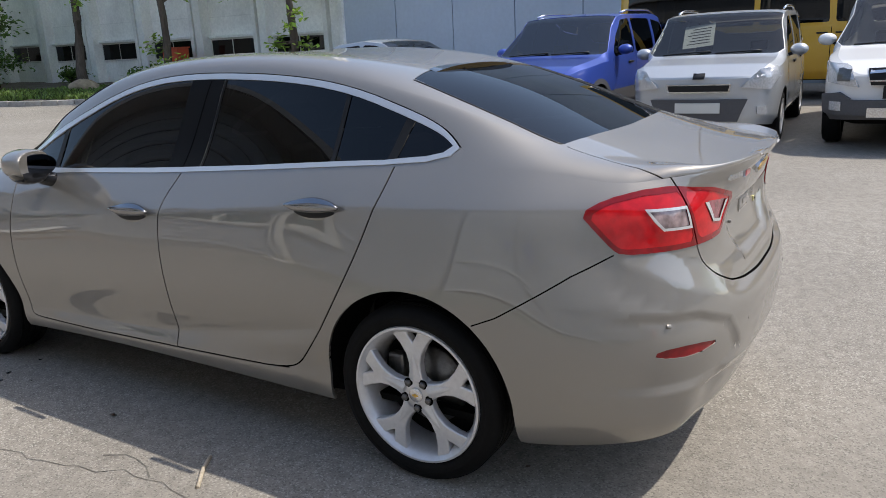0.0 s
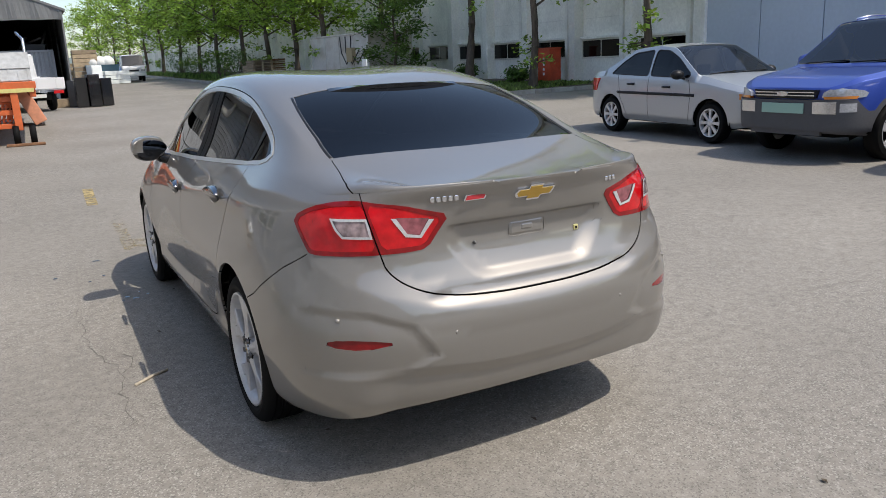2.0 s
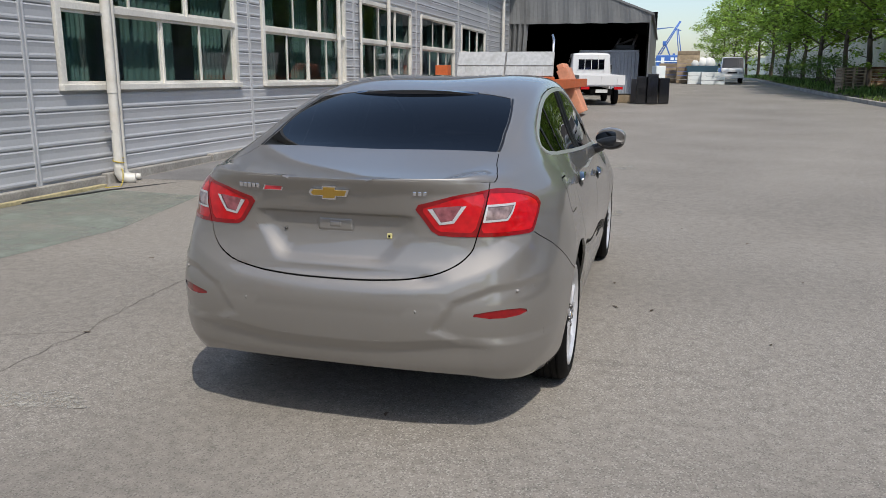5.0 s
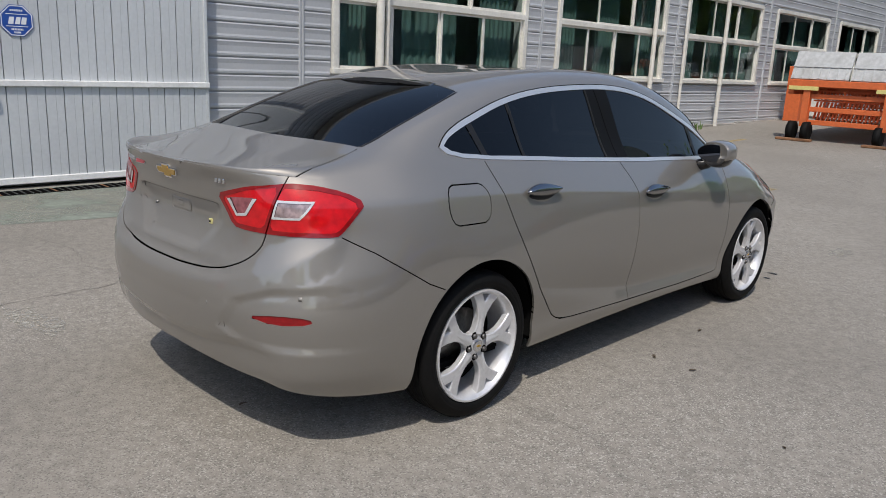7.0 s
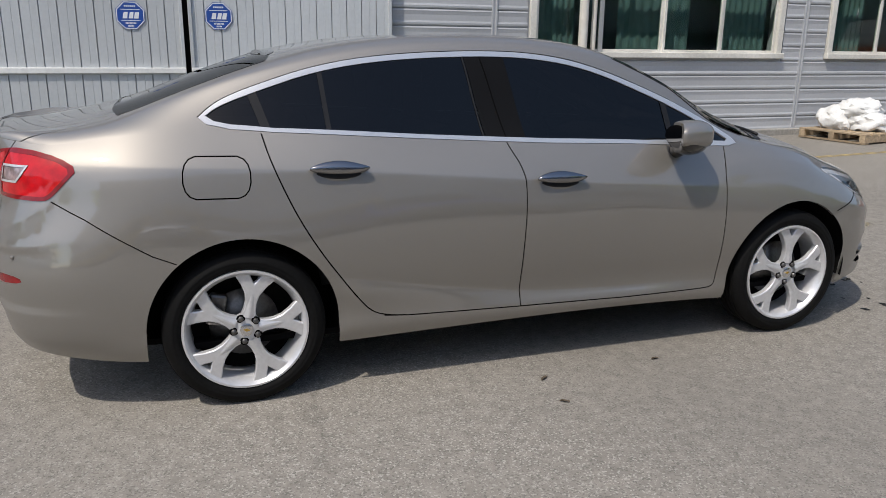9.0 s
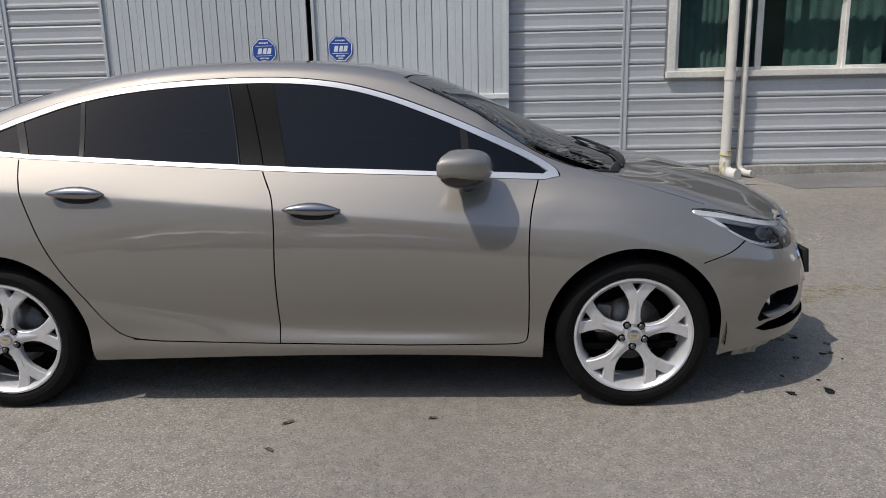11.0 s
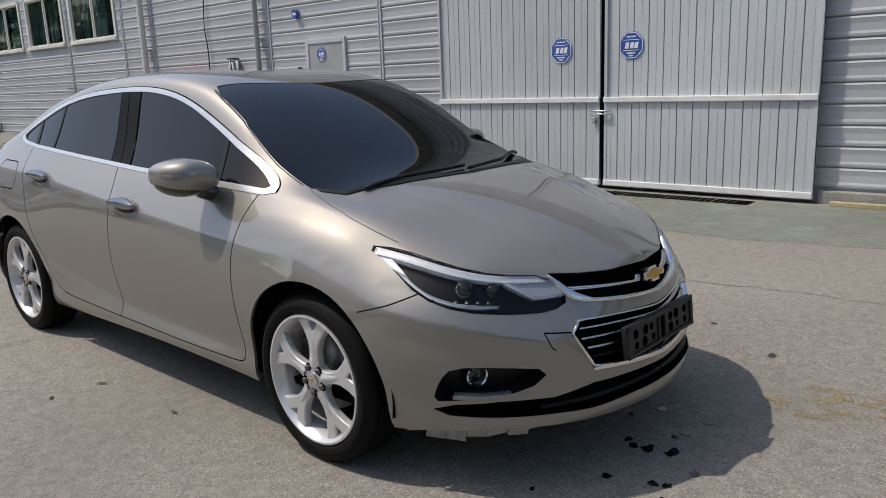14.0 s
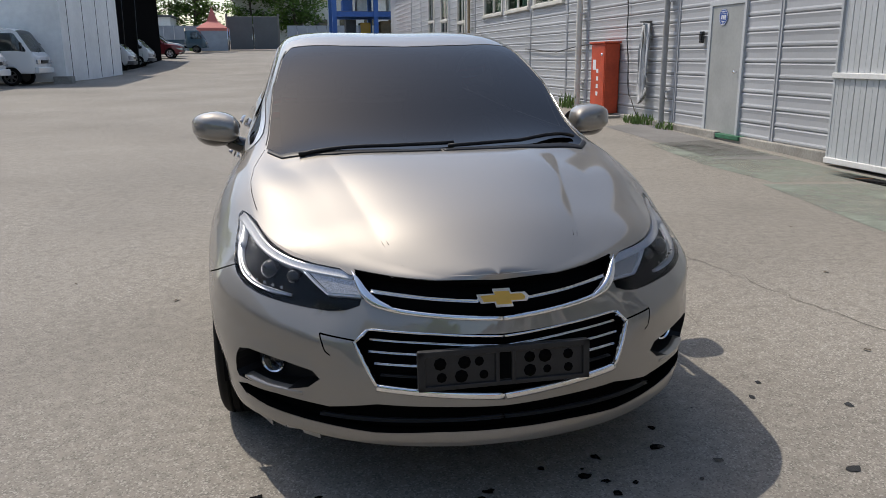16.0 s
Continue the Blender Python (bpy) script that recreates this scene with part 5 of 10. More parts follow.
    for w in (0.010, 0.05):
        t.cut(strip(on_top([(float(RIDGE(b)), float(b)) for b in np.linspace(1.36, 2.16, 24)]), w, 0.5), None)
    for line in (lid_top, hood_line):
        t.cut(strip(dense(line, 0.02), 0.006, 0.5), "seam")
    t.cut(strip(dense(dlo, 0.03), 0.008, 0.45), "gap")
    up = t.sort("roof")
    # split the glass of the side by door
    bars = {"pillar": on_side([(-0.37, 1.42), (-0.29, 1.0), (-0.10, 1.0), (-0.185, 1.42)]), "quarter_bar": on_side([(-1.30, 1.26), (-1.235, 1.06), (-1.20, 1.06), (-1.265, 1.27)]),
            "glass_bar": on_side([(-1.015, 1.40), (-0.985, 1.05), (-0.965, 1.05), (-0.995, 1.40)]), "mirror_bar": on_side([(0.615, 1.25), (0.645, 0.95), (0.675, 0.95), (0.645, 1.25)])}
    side = {}
    for c in up["door_glass"]:
        q = mean(c)
        for k, poly in bars.items():
            if inside(q, poly):
                side.setdefault(k, []).append(c)
                break
        else:
            yc = q[0]
            side.setdefault("quarter_glass" if yc < -1.24 else "rear_vent_glass" if yc < -0.99 else "rear_door_glass" if yc < -0.25 else "front_door_glass" if yc < 0.65 else "corner_glass", []).append(c)
    lay("roof", up["roof"], high, CAR_PAINT, car, side=0, thick=0.008)
    lay("boot_deck", up["boot_top"], high, CAR_PAINT, lid, side=0, thick=0.008)
    hood = lay("bonnet", up["hood"], high, CAR_PAINT, car, side=0, thick=0.012)
    lay("bonnet_edge", got["hood_edge"], low, CAR_PAINT, hood, side=0, thick=0.012)
    tagged(lay("seam", up["seam"] + up.get("gap", []), high, BLACK_GAP, car, off=-0.003, side=0), kind="stuff")
    lay("windscreen", up["windscreen"], high, TINT_SCREEN, car, off=-0.002, side=0, label="dark tinted windscreen", bow=0.20).visible_shadow = False
    lay("rear_window", up["rear_window"], high, TINT, car, off=-0.002, side=0, label="dark tinted rear window", bow=0.32).visible_shadow = False
    for sd in (1, -1):
        lay("window_frame", up["window_frame"], high, CHROME_TRIM, car, off=0.003, side=sd, label="bright chrome window surround", thick=0.008)
        lay("pillar_cover", side["pillar"], high, PILLAR, car, off=0.001, side=sd, label="black pillar cover")
        for k in ("quarter_bar", "glass_bar", "mirror_bar"):
            lay("glass_bar", side[k], high, BLACK_TRIM, car, off=0.0, side=sd)
        for k in ("quarter_glass", "rear_vent_glass", "rear_door_glass", "front_door_glass", "corner_glass"):
            lay("side_window", side[k], high, TINT, car, off=-0.003, side=sd, step=0.28, chord=(0.08, 0.85)).visible_shadow = False
        # seam between the doors over the pillar, and bright edge behind the front window
        ribbon("pillar_edge", on_side([(-0.365, 1.385), (-0.30, 1.035)]), 0.008, high, BLACK_TRIM, car, out=0.002, sink=0.004, side=sd, ratio=0.42)
        ribbon("pillar_gap", on_side([(-0.285, 1.38), (-0.195, 1.025)]), 0.006, high, BLACK_GAP, car, out=0.002, sink=0.004, side=sd, ratio=0.42)
        # black edge of the screens
        ribbon("screen_edge", on_top([(0.562, 0.41), (0.585, 0.50), (0.618, 0.70), (0.650, 0.95), (0.664, 1.12)]), 0.014, high, BLACK_TRIM, car, out=0.003, sink=0.004, side=sd, ratio=0.5)
        ribbon("screen_edge", on_top([(0.512, -1.19), (0.535, -1.33), (0.556, -1.60), (0.564, -1.77)]), 0.012, high, BLACK_TRIM, car, out=0.002, sink=0.004, side=sd, ratio=0.5)
        # scuttle at the foot of the windscreen
        ribbon("scuttle", on_top([(0.655, 1.195), (0.60, 1.288), (0.40, 1.356), (0.20, 1.384), (0.004, 1.394)]), 0.040, high, BLACK_TRIM, car, out=0.005, sink=0.02, side=sd, ratio=0.5)
    # spoiler with the third brake lamp at the head of the rear window
    bm = bmesh.new()
    for i in range(24):
        x0, x1 = -0.33 + 0.66 * i / 24, -0.33 + 0.66 * (i + 1) / 24
        row = []
        for x in (x0, x1):
            y = -1.115 - 0.03 * (abs(x) / 0.3) ** 2
            z = float(high(y, v_of_x(y, abs(x)))[2]) + 0.002
            w = 0.055 * (1 - 0.65 * (abs(x) / 0.33) ** 2)
            z2 = z + 0.003 - 0.012 * (abs(x) / 0.33) ** 2
            row.append([(x, y + 0.012, z + 0.003), (x, y - w, z2), (x, y - w, z2 - 0.016), (x, y - 0.01, z - 0.006)])
        vs = [[bm.verts.new(p) for p in r] for r in row]
        for k in range(4):
            bm.faces.new((vs[0][k], vs[0][(k + 1) % 4], vs[1][(k + 1) % 4], vs[1][k]))
    bmesh.ops.remove_doubles(bm, verts=bm.verts[:], dist=1e-5)
    sp = part("spoiler", bm, PIANO, car, "gloss black spoiler above the rear window", 40)
    part("stop_lamp", box(-0.11, 0.11, -1.174, -1.166, 1.372, 1.378), PIANO, sp)
    # emblem and badges on the lid
    yb, zb = float(low(0.0, 1.022)[1]), 1.022
    tilt = math.degrees(math.atan2(float(low(0.0, 1.04)[1] - low(0.0, 1.0)[1]), 0.04))
    face = pose(0, yb - 0.001, zb, -tilt, 0, 0)
    part("emblem", prism(bow_tie(0.172, 0.062), -0.009, 0.004, "y", face), CHROME, lid, "gold and chrome emblem")
    part("emblem_face", prism(bow_tie(0.150, 0.046), -0.011, -0.007, "y", face), GOLD, lid)
    for i in range(5):
        p = low(0.405 - 0.022 * i, 1.033) * (-1, 1, 1)
        part("badge", box(p[0] - 0.008, p[0] + 0.008, p[1] - 0.006, p[1] + 0.006, p[2] - 0.010, p[2] + 0.010, 0.003), SATIN, lid)
    p = low(0.245, 1.028) * (-1, 1, 1)
    part("badge", prism([(-0.047, -0.010), (0.038, -0.010), (0.047, 0.010), (-0.038, 0.010)], -0.005, 0.01, "y", pose(*p)), SATIN, lid)
    part("badge", prism([(-0.040, -0.0075), (0.032, -0.0075), (0.040, 0.0075), (-0.032, 0.0075)], -0.0065, 0.004, "y", pose(*p)), material("red badge", (0.45, 0.02, 0.03), 0.3, coat=0.8), lid)
    for i in range(3):
        p = low(0.348 + 0.021 * i, 1.026)
        part("badge", box(p[0] - 0.007, p[0] + 0.007, p[1] - 0.006, p[1] + 0.006, p[2] - 0.009, p[2] + 0.009, 0.003), SATIN, lid)
    # grip, screw and clip in the plate recess
    yr = float(low(0.02, 0.875)[1])
    g = part("lid_grip", box(-0.078, 0.078, yr - 0.004, yr + 0.01, 0.855, 0.915, 0.012), CAR_PAINT, lid)
    part("lid_button", box(-0.026, 0.026, yr - 0.007, yr + 0.008, 0.874, 0.898, 0.006), CAR_PAINT, lid)
    p = low(0.232, 0.848)
    part("plate_clip", box(p[0] - 0.010, p[0] + 0.010, p[1] - 0.006, p[1] + 0.004, 0.838, 0.858, 0.002), material("pale yellow clip", (0.62, 0.56, 0.25), 0.5), lid)
    # black box on the clip's face, painted shade instead of a cut hole
    part("clip_hole", box(p[0] - 0.004, p[0] + 0.004, p[1] - 0.008, p[1] + 0.004, 0.844, 0.852), BLACK_GAP, lid)
    p = low(0.225, 0.855) * (-1, 1, 1)
    part("plate_screw", lathe([(0.0, -0.01), (0.006, -0.008), (0.006, 0.006)], 10, pose(*p, 0, 0, 90), cap=False), STEEL, lid)
    for u0, z0 in ((0.36, 0.578), (0.77, 0.648)):
        for sd in (1, -1):
            p = Vector(low(u0, z0) * (sd, 1, 1))
            part("parking_sensor", lathe([(0.0, -0.0006), (0.0072, -0.0006), (0.0076, 0.012)], 18, Matrix.Translation(p) @ pose(0, 0, 0, 0, 0, 90 - sd * (12 if u0 < 0.5 else 38)), cap=False), CAR_PAINT, bumper_r)
    # front emblem and the black plate carrier
    yf = float(low(U_MAX, 0.666)[1])
    face = pose(0, yf + 0.004, 0.668, 14, 0, 0)
    part("emblem", prism(bow_tie(0.156, 0.054), -0.03, 0.012, "y", face), CHROME, bumper_f, "gold and chrome emblem")
    part("emblem_face", prism(bow_tie(0.134, 0.038), 0.010, 0.0145, "y", face), GOLD, bumper_f)
    bm = bmesh.new()
    tilt = pose(0, 2.292, 0.478, 5, 0, 0)
    box_into(bm, -0.255, 0.255, -0.022, 0.0, -0.058, 0.058, 0.006, tilt)
    for x0, x1, z0, z1 in ((-0.255, 0.255, 0.040, 0.058), (-0.255, 0.255, -0.058, -0.044), (-0.255, -0.235, -0.058, 0.058), (0.235, 0.255, -0.058, 0.058), (-0.03, -0.018, -0.05, 0.05), (0.018, 0.03, -0.05, 0.05)):
        box_into(bm, x0, x1, 0.0, 0.007, z0, z1, 0.002, tilt)
    carrier = part("plate_carrier", bm, material("worn black plastic", (0.012, 0.012, 0.013), 0.55, grain=0.2, scale=60, stain=0.3, stain_scale=14), bumper_f, "empty black plate carrier with holes")
    rnd = random.Random(4)
    for cx in (-0.185, -0.125, -0.07, 0.07, 0.125, 0.185):
        for cz in (-0.022, 0.018):
            rr = rnd.uniform(0.012, 0.021)
            # black disc on the surface gives the shade of a hole
            part("plate_hole", lathe([(0.0, 0.0008), (rr, 0.0008), (rr, -0.004)], 8, tilt @ pose(cx + rnd.uniform(-0.008, 0.008), 0.0, cz, 0, 0, 90), cap=False), BLACK_GAP, carrier)
    # likewise the slot: a black slab coloured as its shaded inside
    part("plate_slot", box(-0.017, 0.017, -0.004, 0.0015, -0.04, 0.04, 0, tilt), BLACK_GAP, carrier)
    # torn edge of the undertray
    rnd = random.Random(8)
    for i in range(9):
        u0 = 4.78 + 0.075 * i
        p, q = low(u0, 0.23), low(u0 + 0.07, 0.23)
        d = Vector(q - p)
        drop = rnd.uniform(0.022, 0.046) * (1 if i < 6 else 0.5)
        bm = bmesh.new()
        vs = [bm.verts.new(Vector(a)) for a in ((p[0] * 0.965, p[1] - 0.035, 0.245), (q[0] * 0.965, q[1] - 0.035, 0.245), (q[0] * 0.955, q[1] - 0.05, 0.225 - drop + rnd.uniform(-0.008, 0.008)), (p[0] * 0.955, p[1] - 0.05, 0.225 - drop + rnd.uniform(-0.008, 0.008)))]
        ws = [bm.verts.new(v.co + Vector((0, -0.005, 0))) for v in vs]
        bm.faces.new(vs)
        bm.faces.new(ws[::-1])
        for k in range(4):
            bm.faces.new((vs[k], vs[(k + 1) % 4], ws[(k + 1) % 4], ws[k]))
        part("undertray_flap", bm, material("scuffed tray plastic", (0.30, 0.29, 0.27), 0.6, grain=0.3, scale=30, stain=0.3, stain_scale=6) if i == 0 else bpy.data.materials["scuffed tray plastic"], bumper_f)

    # ---- mirrors ----
    for sd in (1, -1):
        bm = bmesh.new()
        bmesh.ops.create_uvsphere(bm, u_segments=36, v_segments=22, radius=1)
        for v in bm.verts:
            x, y, z = (math.copysign(abs(c) ** 0.68, c) for c in v.co)
            y2 = y * 0.115 if y > 0 else max(y, -0.62) * 0.095
            grow = 1 - 0.28 * max(0, x)
            v.co = Vector((x * 0.106, y2 - 0.05 * x * abs(x), z * (0.078 if z > 0 else 0.058) * grow + 0.012 * x * (1 if z > 0 else 0.3)))
        mir = part("door_mirror", bm, CAR_PAINT, car, "body coloured mirror housing", 50)
        mir.matrix_basis = pose(sd * 0.892, 0.640, 1.032) @ (Matrix.Identity(4) if sd > 0 else Matrix.Diagonal((-1, 1, 1, 1)))
        bm = bmesh.new()
        bmesh.ops.create_uvsphere(bm, u_segments=28, v_segments=14, radius=1)
        for v in bm.verts:
            v.co = Vector((v.co.x * 0.105, 0.0 + v.co.y * 0.004, v.co.z * 0.052))
        gl = part("mirror_glass", bm, material("mirror", (0.07, 0.072, 0.078), 0.02, 1.0) if sd > 0 else bpy.data.materials["mirror"], mir, "mirror glass", 60)
        gl.matrix_basis = pose(0.0, -0.060, 0.004, 0, 0, -4)
        bm = bmesh.new()
        bmesh.ops.create_uvsphere(bm, u_segments=28, v_segments=14, radius=1)
        for v in bm.verts:
            x, y, z = v.co
            v.co = Vector((x * 0.100, (y * 0.10 if y > 0 else max(y, -0.62) * 0.098) - 0.045 * x * abs(x), min(z, 0) * 0.062 - 0.012))
        lo = part("mirror_base", bm, PIANO, mir, "black underside of the mirror", 50)
        lo.matrix_basis = pose(0, 0, -0.006)
        ft = part("mirror_foot", tube([(-0.03, 0.005, -0.03), (-0.07, 0.012, -0.062), (-0.125, 0.02, -0.082), (-0.155, 0.022, -0.085)], [0.030, 0.034, 0.036, 0.040], 14), PIANO, mir, smooth_angle=60)

    # ---- wheels ----
    for x, y in ((0.868, -1.352), (0.868, 1.342), (-0.868, -1.352), (-0.868, 1.342)):
        wheel_at(car, x, y, 0.319, 1 if x > 0 else -1, turn=(-12 if x > 0 else 2) if y < 0 else -3)

    # ---- floor, cabin ----
    pan = [(float(low(u, 0.25)[0]) - 0.06, float(np.clip(low(u, 0.25)[1], -2.00, 2.10))) for u in np.linspace(0.35, U_MAX - 0.35, 40)]
    pan = [(x * (0.90 if abs(y) > 1.6 else 1.0), y * (0.97 if abs(y) > 1.6 else 1.0)) for x, y in pan]
    part("floor_pan", prism(pan + [(-x, y) for x, y in pan[::-1]], 0.236, 0.262, "z"), UNDER_SHADE, car)
    part("inner_front", box(-0.60, 0.60, 1.0, 1.95, 0.26, 0.70), UNDER_SHADE, car)
    for sd in (1, -1):
        part("inner_sill", box(sd * 0.78 - 0.03, sd * 0.78 + 0.03, -0.95, 0.95, 0.24, 0.45), UNDER_SHADE, car)
    part("boot_floor", box(-0.55, 0.55, -2.1, -1.2, 0.26, 0.60), UNDER_SHADE, car)
    part("parcel_shelf", box(-0.60, 0.60, -1.70, -1.02, 1.00, 1.03, 0.01), SEAT, car)
    part("dashboard", prism([(0.78, 0.62), (0.74, 0.80), (0.78, 0.92), (0.90, 0.955), (1.22, 0.93), (1.22, 0.60)], -0.66, 0.66, "x"), SEAT, car)
    for x in (-0.37, 0.37):
        part("front_seat", prism([(-0.34, 0.42), (-0.44, 0.78), (-0.50, 1.06), (-0.42, 1.08), (-0.34, 0.86), (-0.22, 0.60), (0.24, 0.62), (0.28, 0.48), (0.2, 0.40)], x - 0.24, x + 0.24, "x"), SEAT, car)
        part("head_rest", box(x - 0.13, x + 0.13, -0.53, -0.43, 1.09, 1.25, 0.035), SEAT, car)
        part("rear_head_rest", box(x - 0.13, x + 0.13, -1.10, -1.02, 1.03, 1.14, 0.03), SEAT, car)
    part("rear_seat", prism([(-1.12, 1.03), (-1.02, 1.04), (-0.86, 0.62), (-0.42, 0.62), (-0.40, 0.40), (-1.0, 0.40)], -0.62, 0.62, "x"), SEAT, car)
    part("steering_wheel", tube([Vector((-0.37, 0.50, 0.90)) + Vector((0.175 * math.cos(a), -0.05 * math.sin(a) * 1.2, 0.165 * math.sin(a))) for a in np.linspace(0, math.tau, 32)[:-1]], 0.016, 8, True), BLACK_TRIM, car)
    part("steering_column", tube([(-0.37, 0.50, 0.90), (-0.37, 0.82, 0.84)], 0.05, 10), BLACK_TRIM, car)
    # wipers
    for pts in (((0.54, 1.335, 0.985), (0.20, 1.345, 1.012), (-0.06, 1.325, 1.022)), ((-0.03, 1.372, 1.005), (-0.33, 1.325, 1.018), (-0.60, 1.21, 1.02))):
        c = [Vector(p) for p in pts]
        line = [c[0].lerp(c[1], k / 8) for k in range(8)] + [c[1].lerp(c[2], k / 8) for k in range(9)]
        line = [Vector((p.x, p.y, float(high(p.y, v_of_x(p.y, abs(p.x)))[2]) + 0.012)) for p in line]
        part("wiper", tube(line, 0.008, 6), BLACK_TRIM, car)
    return car


saloon = build_saloon()

# ---- the workshop wall and all that hangs on it ----
WX = -5.99  # face of the siding
SIDING = material("grey metal siding", (0.43, 0.44, 0.455), 0.45, grain=0.04, scale=25, stain=0.10, stain_scale=0.7, pieces=0.05)
SIDING_PALE = material("pale ribbed gate sheet", (0.50, 0.52, 0.53), 0.45, grain=0.04, scale=25, stain=0.08, stain_scale=0.9, pieces=0.04)
WHITE_FRAME = material("white window frame", (0.66, 0.64, 0.58), 0.5, grain=0.08, scale=30, stain=0.15, stain_scale=2)
WHITE_RAIL = material("white painted rail", (0.72, 0.72, 0.70), 0.45, grain=0.06, scale=30, stain=0.12, stain_scale=3)
PIPE_WHITE = material("white plastic pipe", (0.66, 0.64, 0.58), 0.45, grain=0.06, scale=14, stain=0.35, stain_scale=2.5, dirt=(0.40, 0.28, 0.15))
DARK_ROOM = material("dark room", (0.26, 0.34, 0.32), 0.9, grain=0.2, scale=2)
CURTAIN = material("green curtain", (0.11, 0.185, 0.175), 0.9, grain=0.2, scale=12)
WIN_GLASS = pane_material("window glass", (0.62, 0.76, 0.73), 0.01)
CONCRETE = material("weathered concrete", (0.30, 0.285, 0.255), 0.9, grain=0.2, scale=30, stain=0.3, stain_scale=2.5, bump=0.004)
DOOR_GREY = material("grey steel door", (0.36, 0.37, 0.36), 0.45, grain=0.05, scale=20, stain=0.12, stain_scale=2)
SIGN_BLUE = material("blue sign", (0.02, 0.075, 0.33), 0.35, grain=0.04, scale=30, coat=0.4)
RED_BOX = material("faded red paint", (0.52, 0.07, 0.025), 0.5, grain=0.08, scale=20, stain=0.18, stain_scale=3)
RUST = material("rusty steel", (0.20, 0.10, 0.05), 0.85, grain=0.3, scale=25, stain=0.3, stain_scale=4)
CABLE = material("black cable", (0.02, 0.02, 0.02), 0.6)

ROW_H = 0.2125
NEAR_WINDOWS = [(3.13, 7.32), (8.30, 12.20), (13.20, 17.20), (18.20, 22.20), (23.20, 27.15)]  # z 1.30 to 3.25
FAR_WINDOWS = [(-15.95, -13.70, 2.58, 3.80), (-18.55, -16.40, 2.58, 3.80), (-21.2, -19.0, 2.58, 3.80), (-25.2, -23.9, 1.55, 3.75), (-28.4, -27.0, 1.75, 3.95), (-31.2, -29.9, 1.85, 4.0)]
JOINTS = [-36.0, -33.2, -30.4, -27.6 + 1.0, -22.4, -16.18, -13.4, -10.9 - 1.2, -8.06, -5.26, 2.57, 7.78, 12.75, 17.7, 22.7, 27.7, 33.0]


def wall_west():
    """The slab behind the siding, with the window openings left out."""
    bm = bmesh.new()
    holes = [(a, b, 1.30, 3.25) for a, b in NEAR_WINDOWS] + list(FAR_WINDOWS)
    cuts = sorted({-44.0, 34.0, *[h[0] for h in holes], *[h[1] for h in holes]})
    for a, b in zip(cuts, cuts[1:]):
        hole = next((h for h in holes if h[0] <= a + 0.01 and h[1] >= b - 0.01), None)
        for z0, z1 in ([(-0.2, hole[2]), (hole[3], 5.6)] if hole else [(-0.2, 5.6)]):
            box_into(bm, WX - 0.25, WX - 0.02, a, b, z0, z1)
    bmesh.ops.remove_doubles(bm, verts=bm.verts[:], dist=1e-4)
    w = part("wall_west", bm, SIDING)
    tagged(w, "grey metal lap siding wall of the workshop", "wall", kind="structure")
    # boards: one mesh for each length, shared
    meshes = {}

    def board(length):
        k = round(length, 2)
        if k not in meshes:
            b = bmesh.new()
            h = ROW_H
            prof = [(-0.02, 0.0), (0.000, 0.0), (0.010, 0.012), (0.0125, 0.035), (0.004, 0.060), (0.004, h * 0.62), (0.010, h * 0.80), (0.013, h - 0.030), (0.004, h - 0.012), (-0.02, h - 0.012)]
            a_, c_ = [b.verts.new((x, 0, z)) for x, z in prof], [b.verts.new((x, length, z)) for x, z in prof]
            n = len(prof)
            for i in range(n - 1):
                b.faces.new((a_[i], a_[i + 1], c_[i + 1], c_[i]))
            b.faces.new(a_)
            b.faces.new(c_)
            bmesh.ops.recalc_face_normals(b, faces=b.faces[:])
            me = bpy.data.meshes.new("siding_board")
            b.to_mesh(me)
            b.free()
            me.materials.append(SIDING)
            meshes[k] = me
        return meshes[k]

    count = 0
    bays = sorted({-42.0, 33.5, *JOINTS})
    spots = []
    for a, b in zip(bays, bays[1:]):
        for r in range(26):
            z0 = 0.16 + r * ROW_H
            z1 = z0 + ROW_H
            spans = [(a, b)]
            for h in holes:
                if z1 > h[2] + 0.02 and z0 < h[3] - 0.02:
                    spans = [q for s0, s1 in spans for q in ([(s0, s1)] if h[1] <= s0 or h[0] >= s1 else [(s0, h[0] - 0.05), (h[1] + 0.05, s1)]) if q[1] - q[0] > 0.1]
            for s0, s1 in spans:
                if s0 > -4.0 and s1 < 2.6:
                    continue
                s0, s1 = s0 + 0.028, s1 - 0.028
                if s1 - s0 > 0.05:
                    spots.append((s0, s1, z0))
    spots.sort(key=lambda s: (abs((s[0] + s[1]) / 2 - 0) + 2 * s[2]))
    far = bmesh.new()
    for i, (s0, s1, z0) in enumerate(spots):
        me = board(s1 - s0)
        if i < 300:
            ob = new("siding_board", me)
            ob.parent = w
            ob.matrix_basis = pose(WX, s0, z0)
        else:
            k = len(far.verts)
            far.from_mesh(me)
            far.verts.ensure_lookup_table()
            bmesh.ops.translate(far, vec=(WX, s0, z0), verts=far.verts[k:])
    if len(far.verts):
        tagged(part("siding_boards", far, SIDING, w), kind="stuff")
    for y in JOINTS:
        bm = bmesh.new()
        for o in (-0.028, 0.028):
            box_into(bm, WX - 0.01, WX + 0.024, y + o - 0.013, y + o + 0.013, 0.12, 5.6, 0.004)
        box_into(bm, WX - 0.01, WX + 0.014, y - 0.03, y + 0.03, 0.12, 5.6)
        part("joint_cover", bm, SIDING, w)
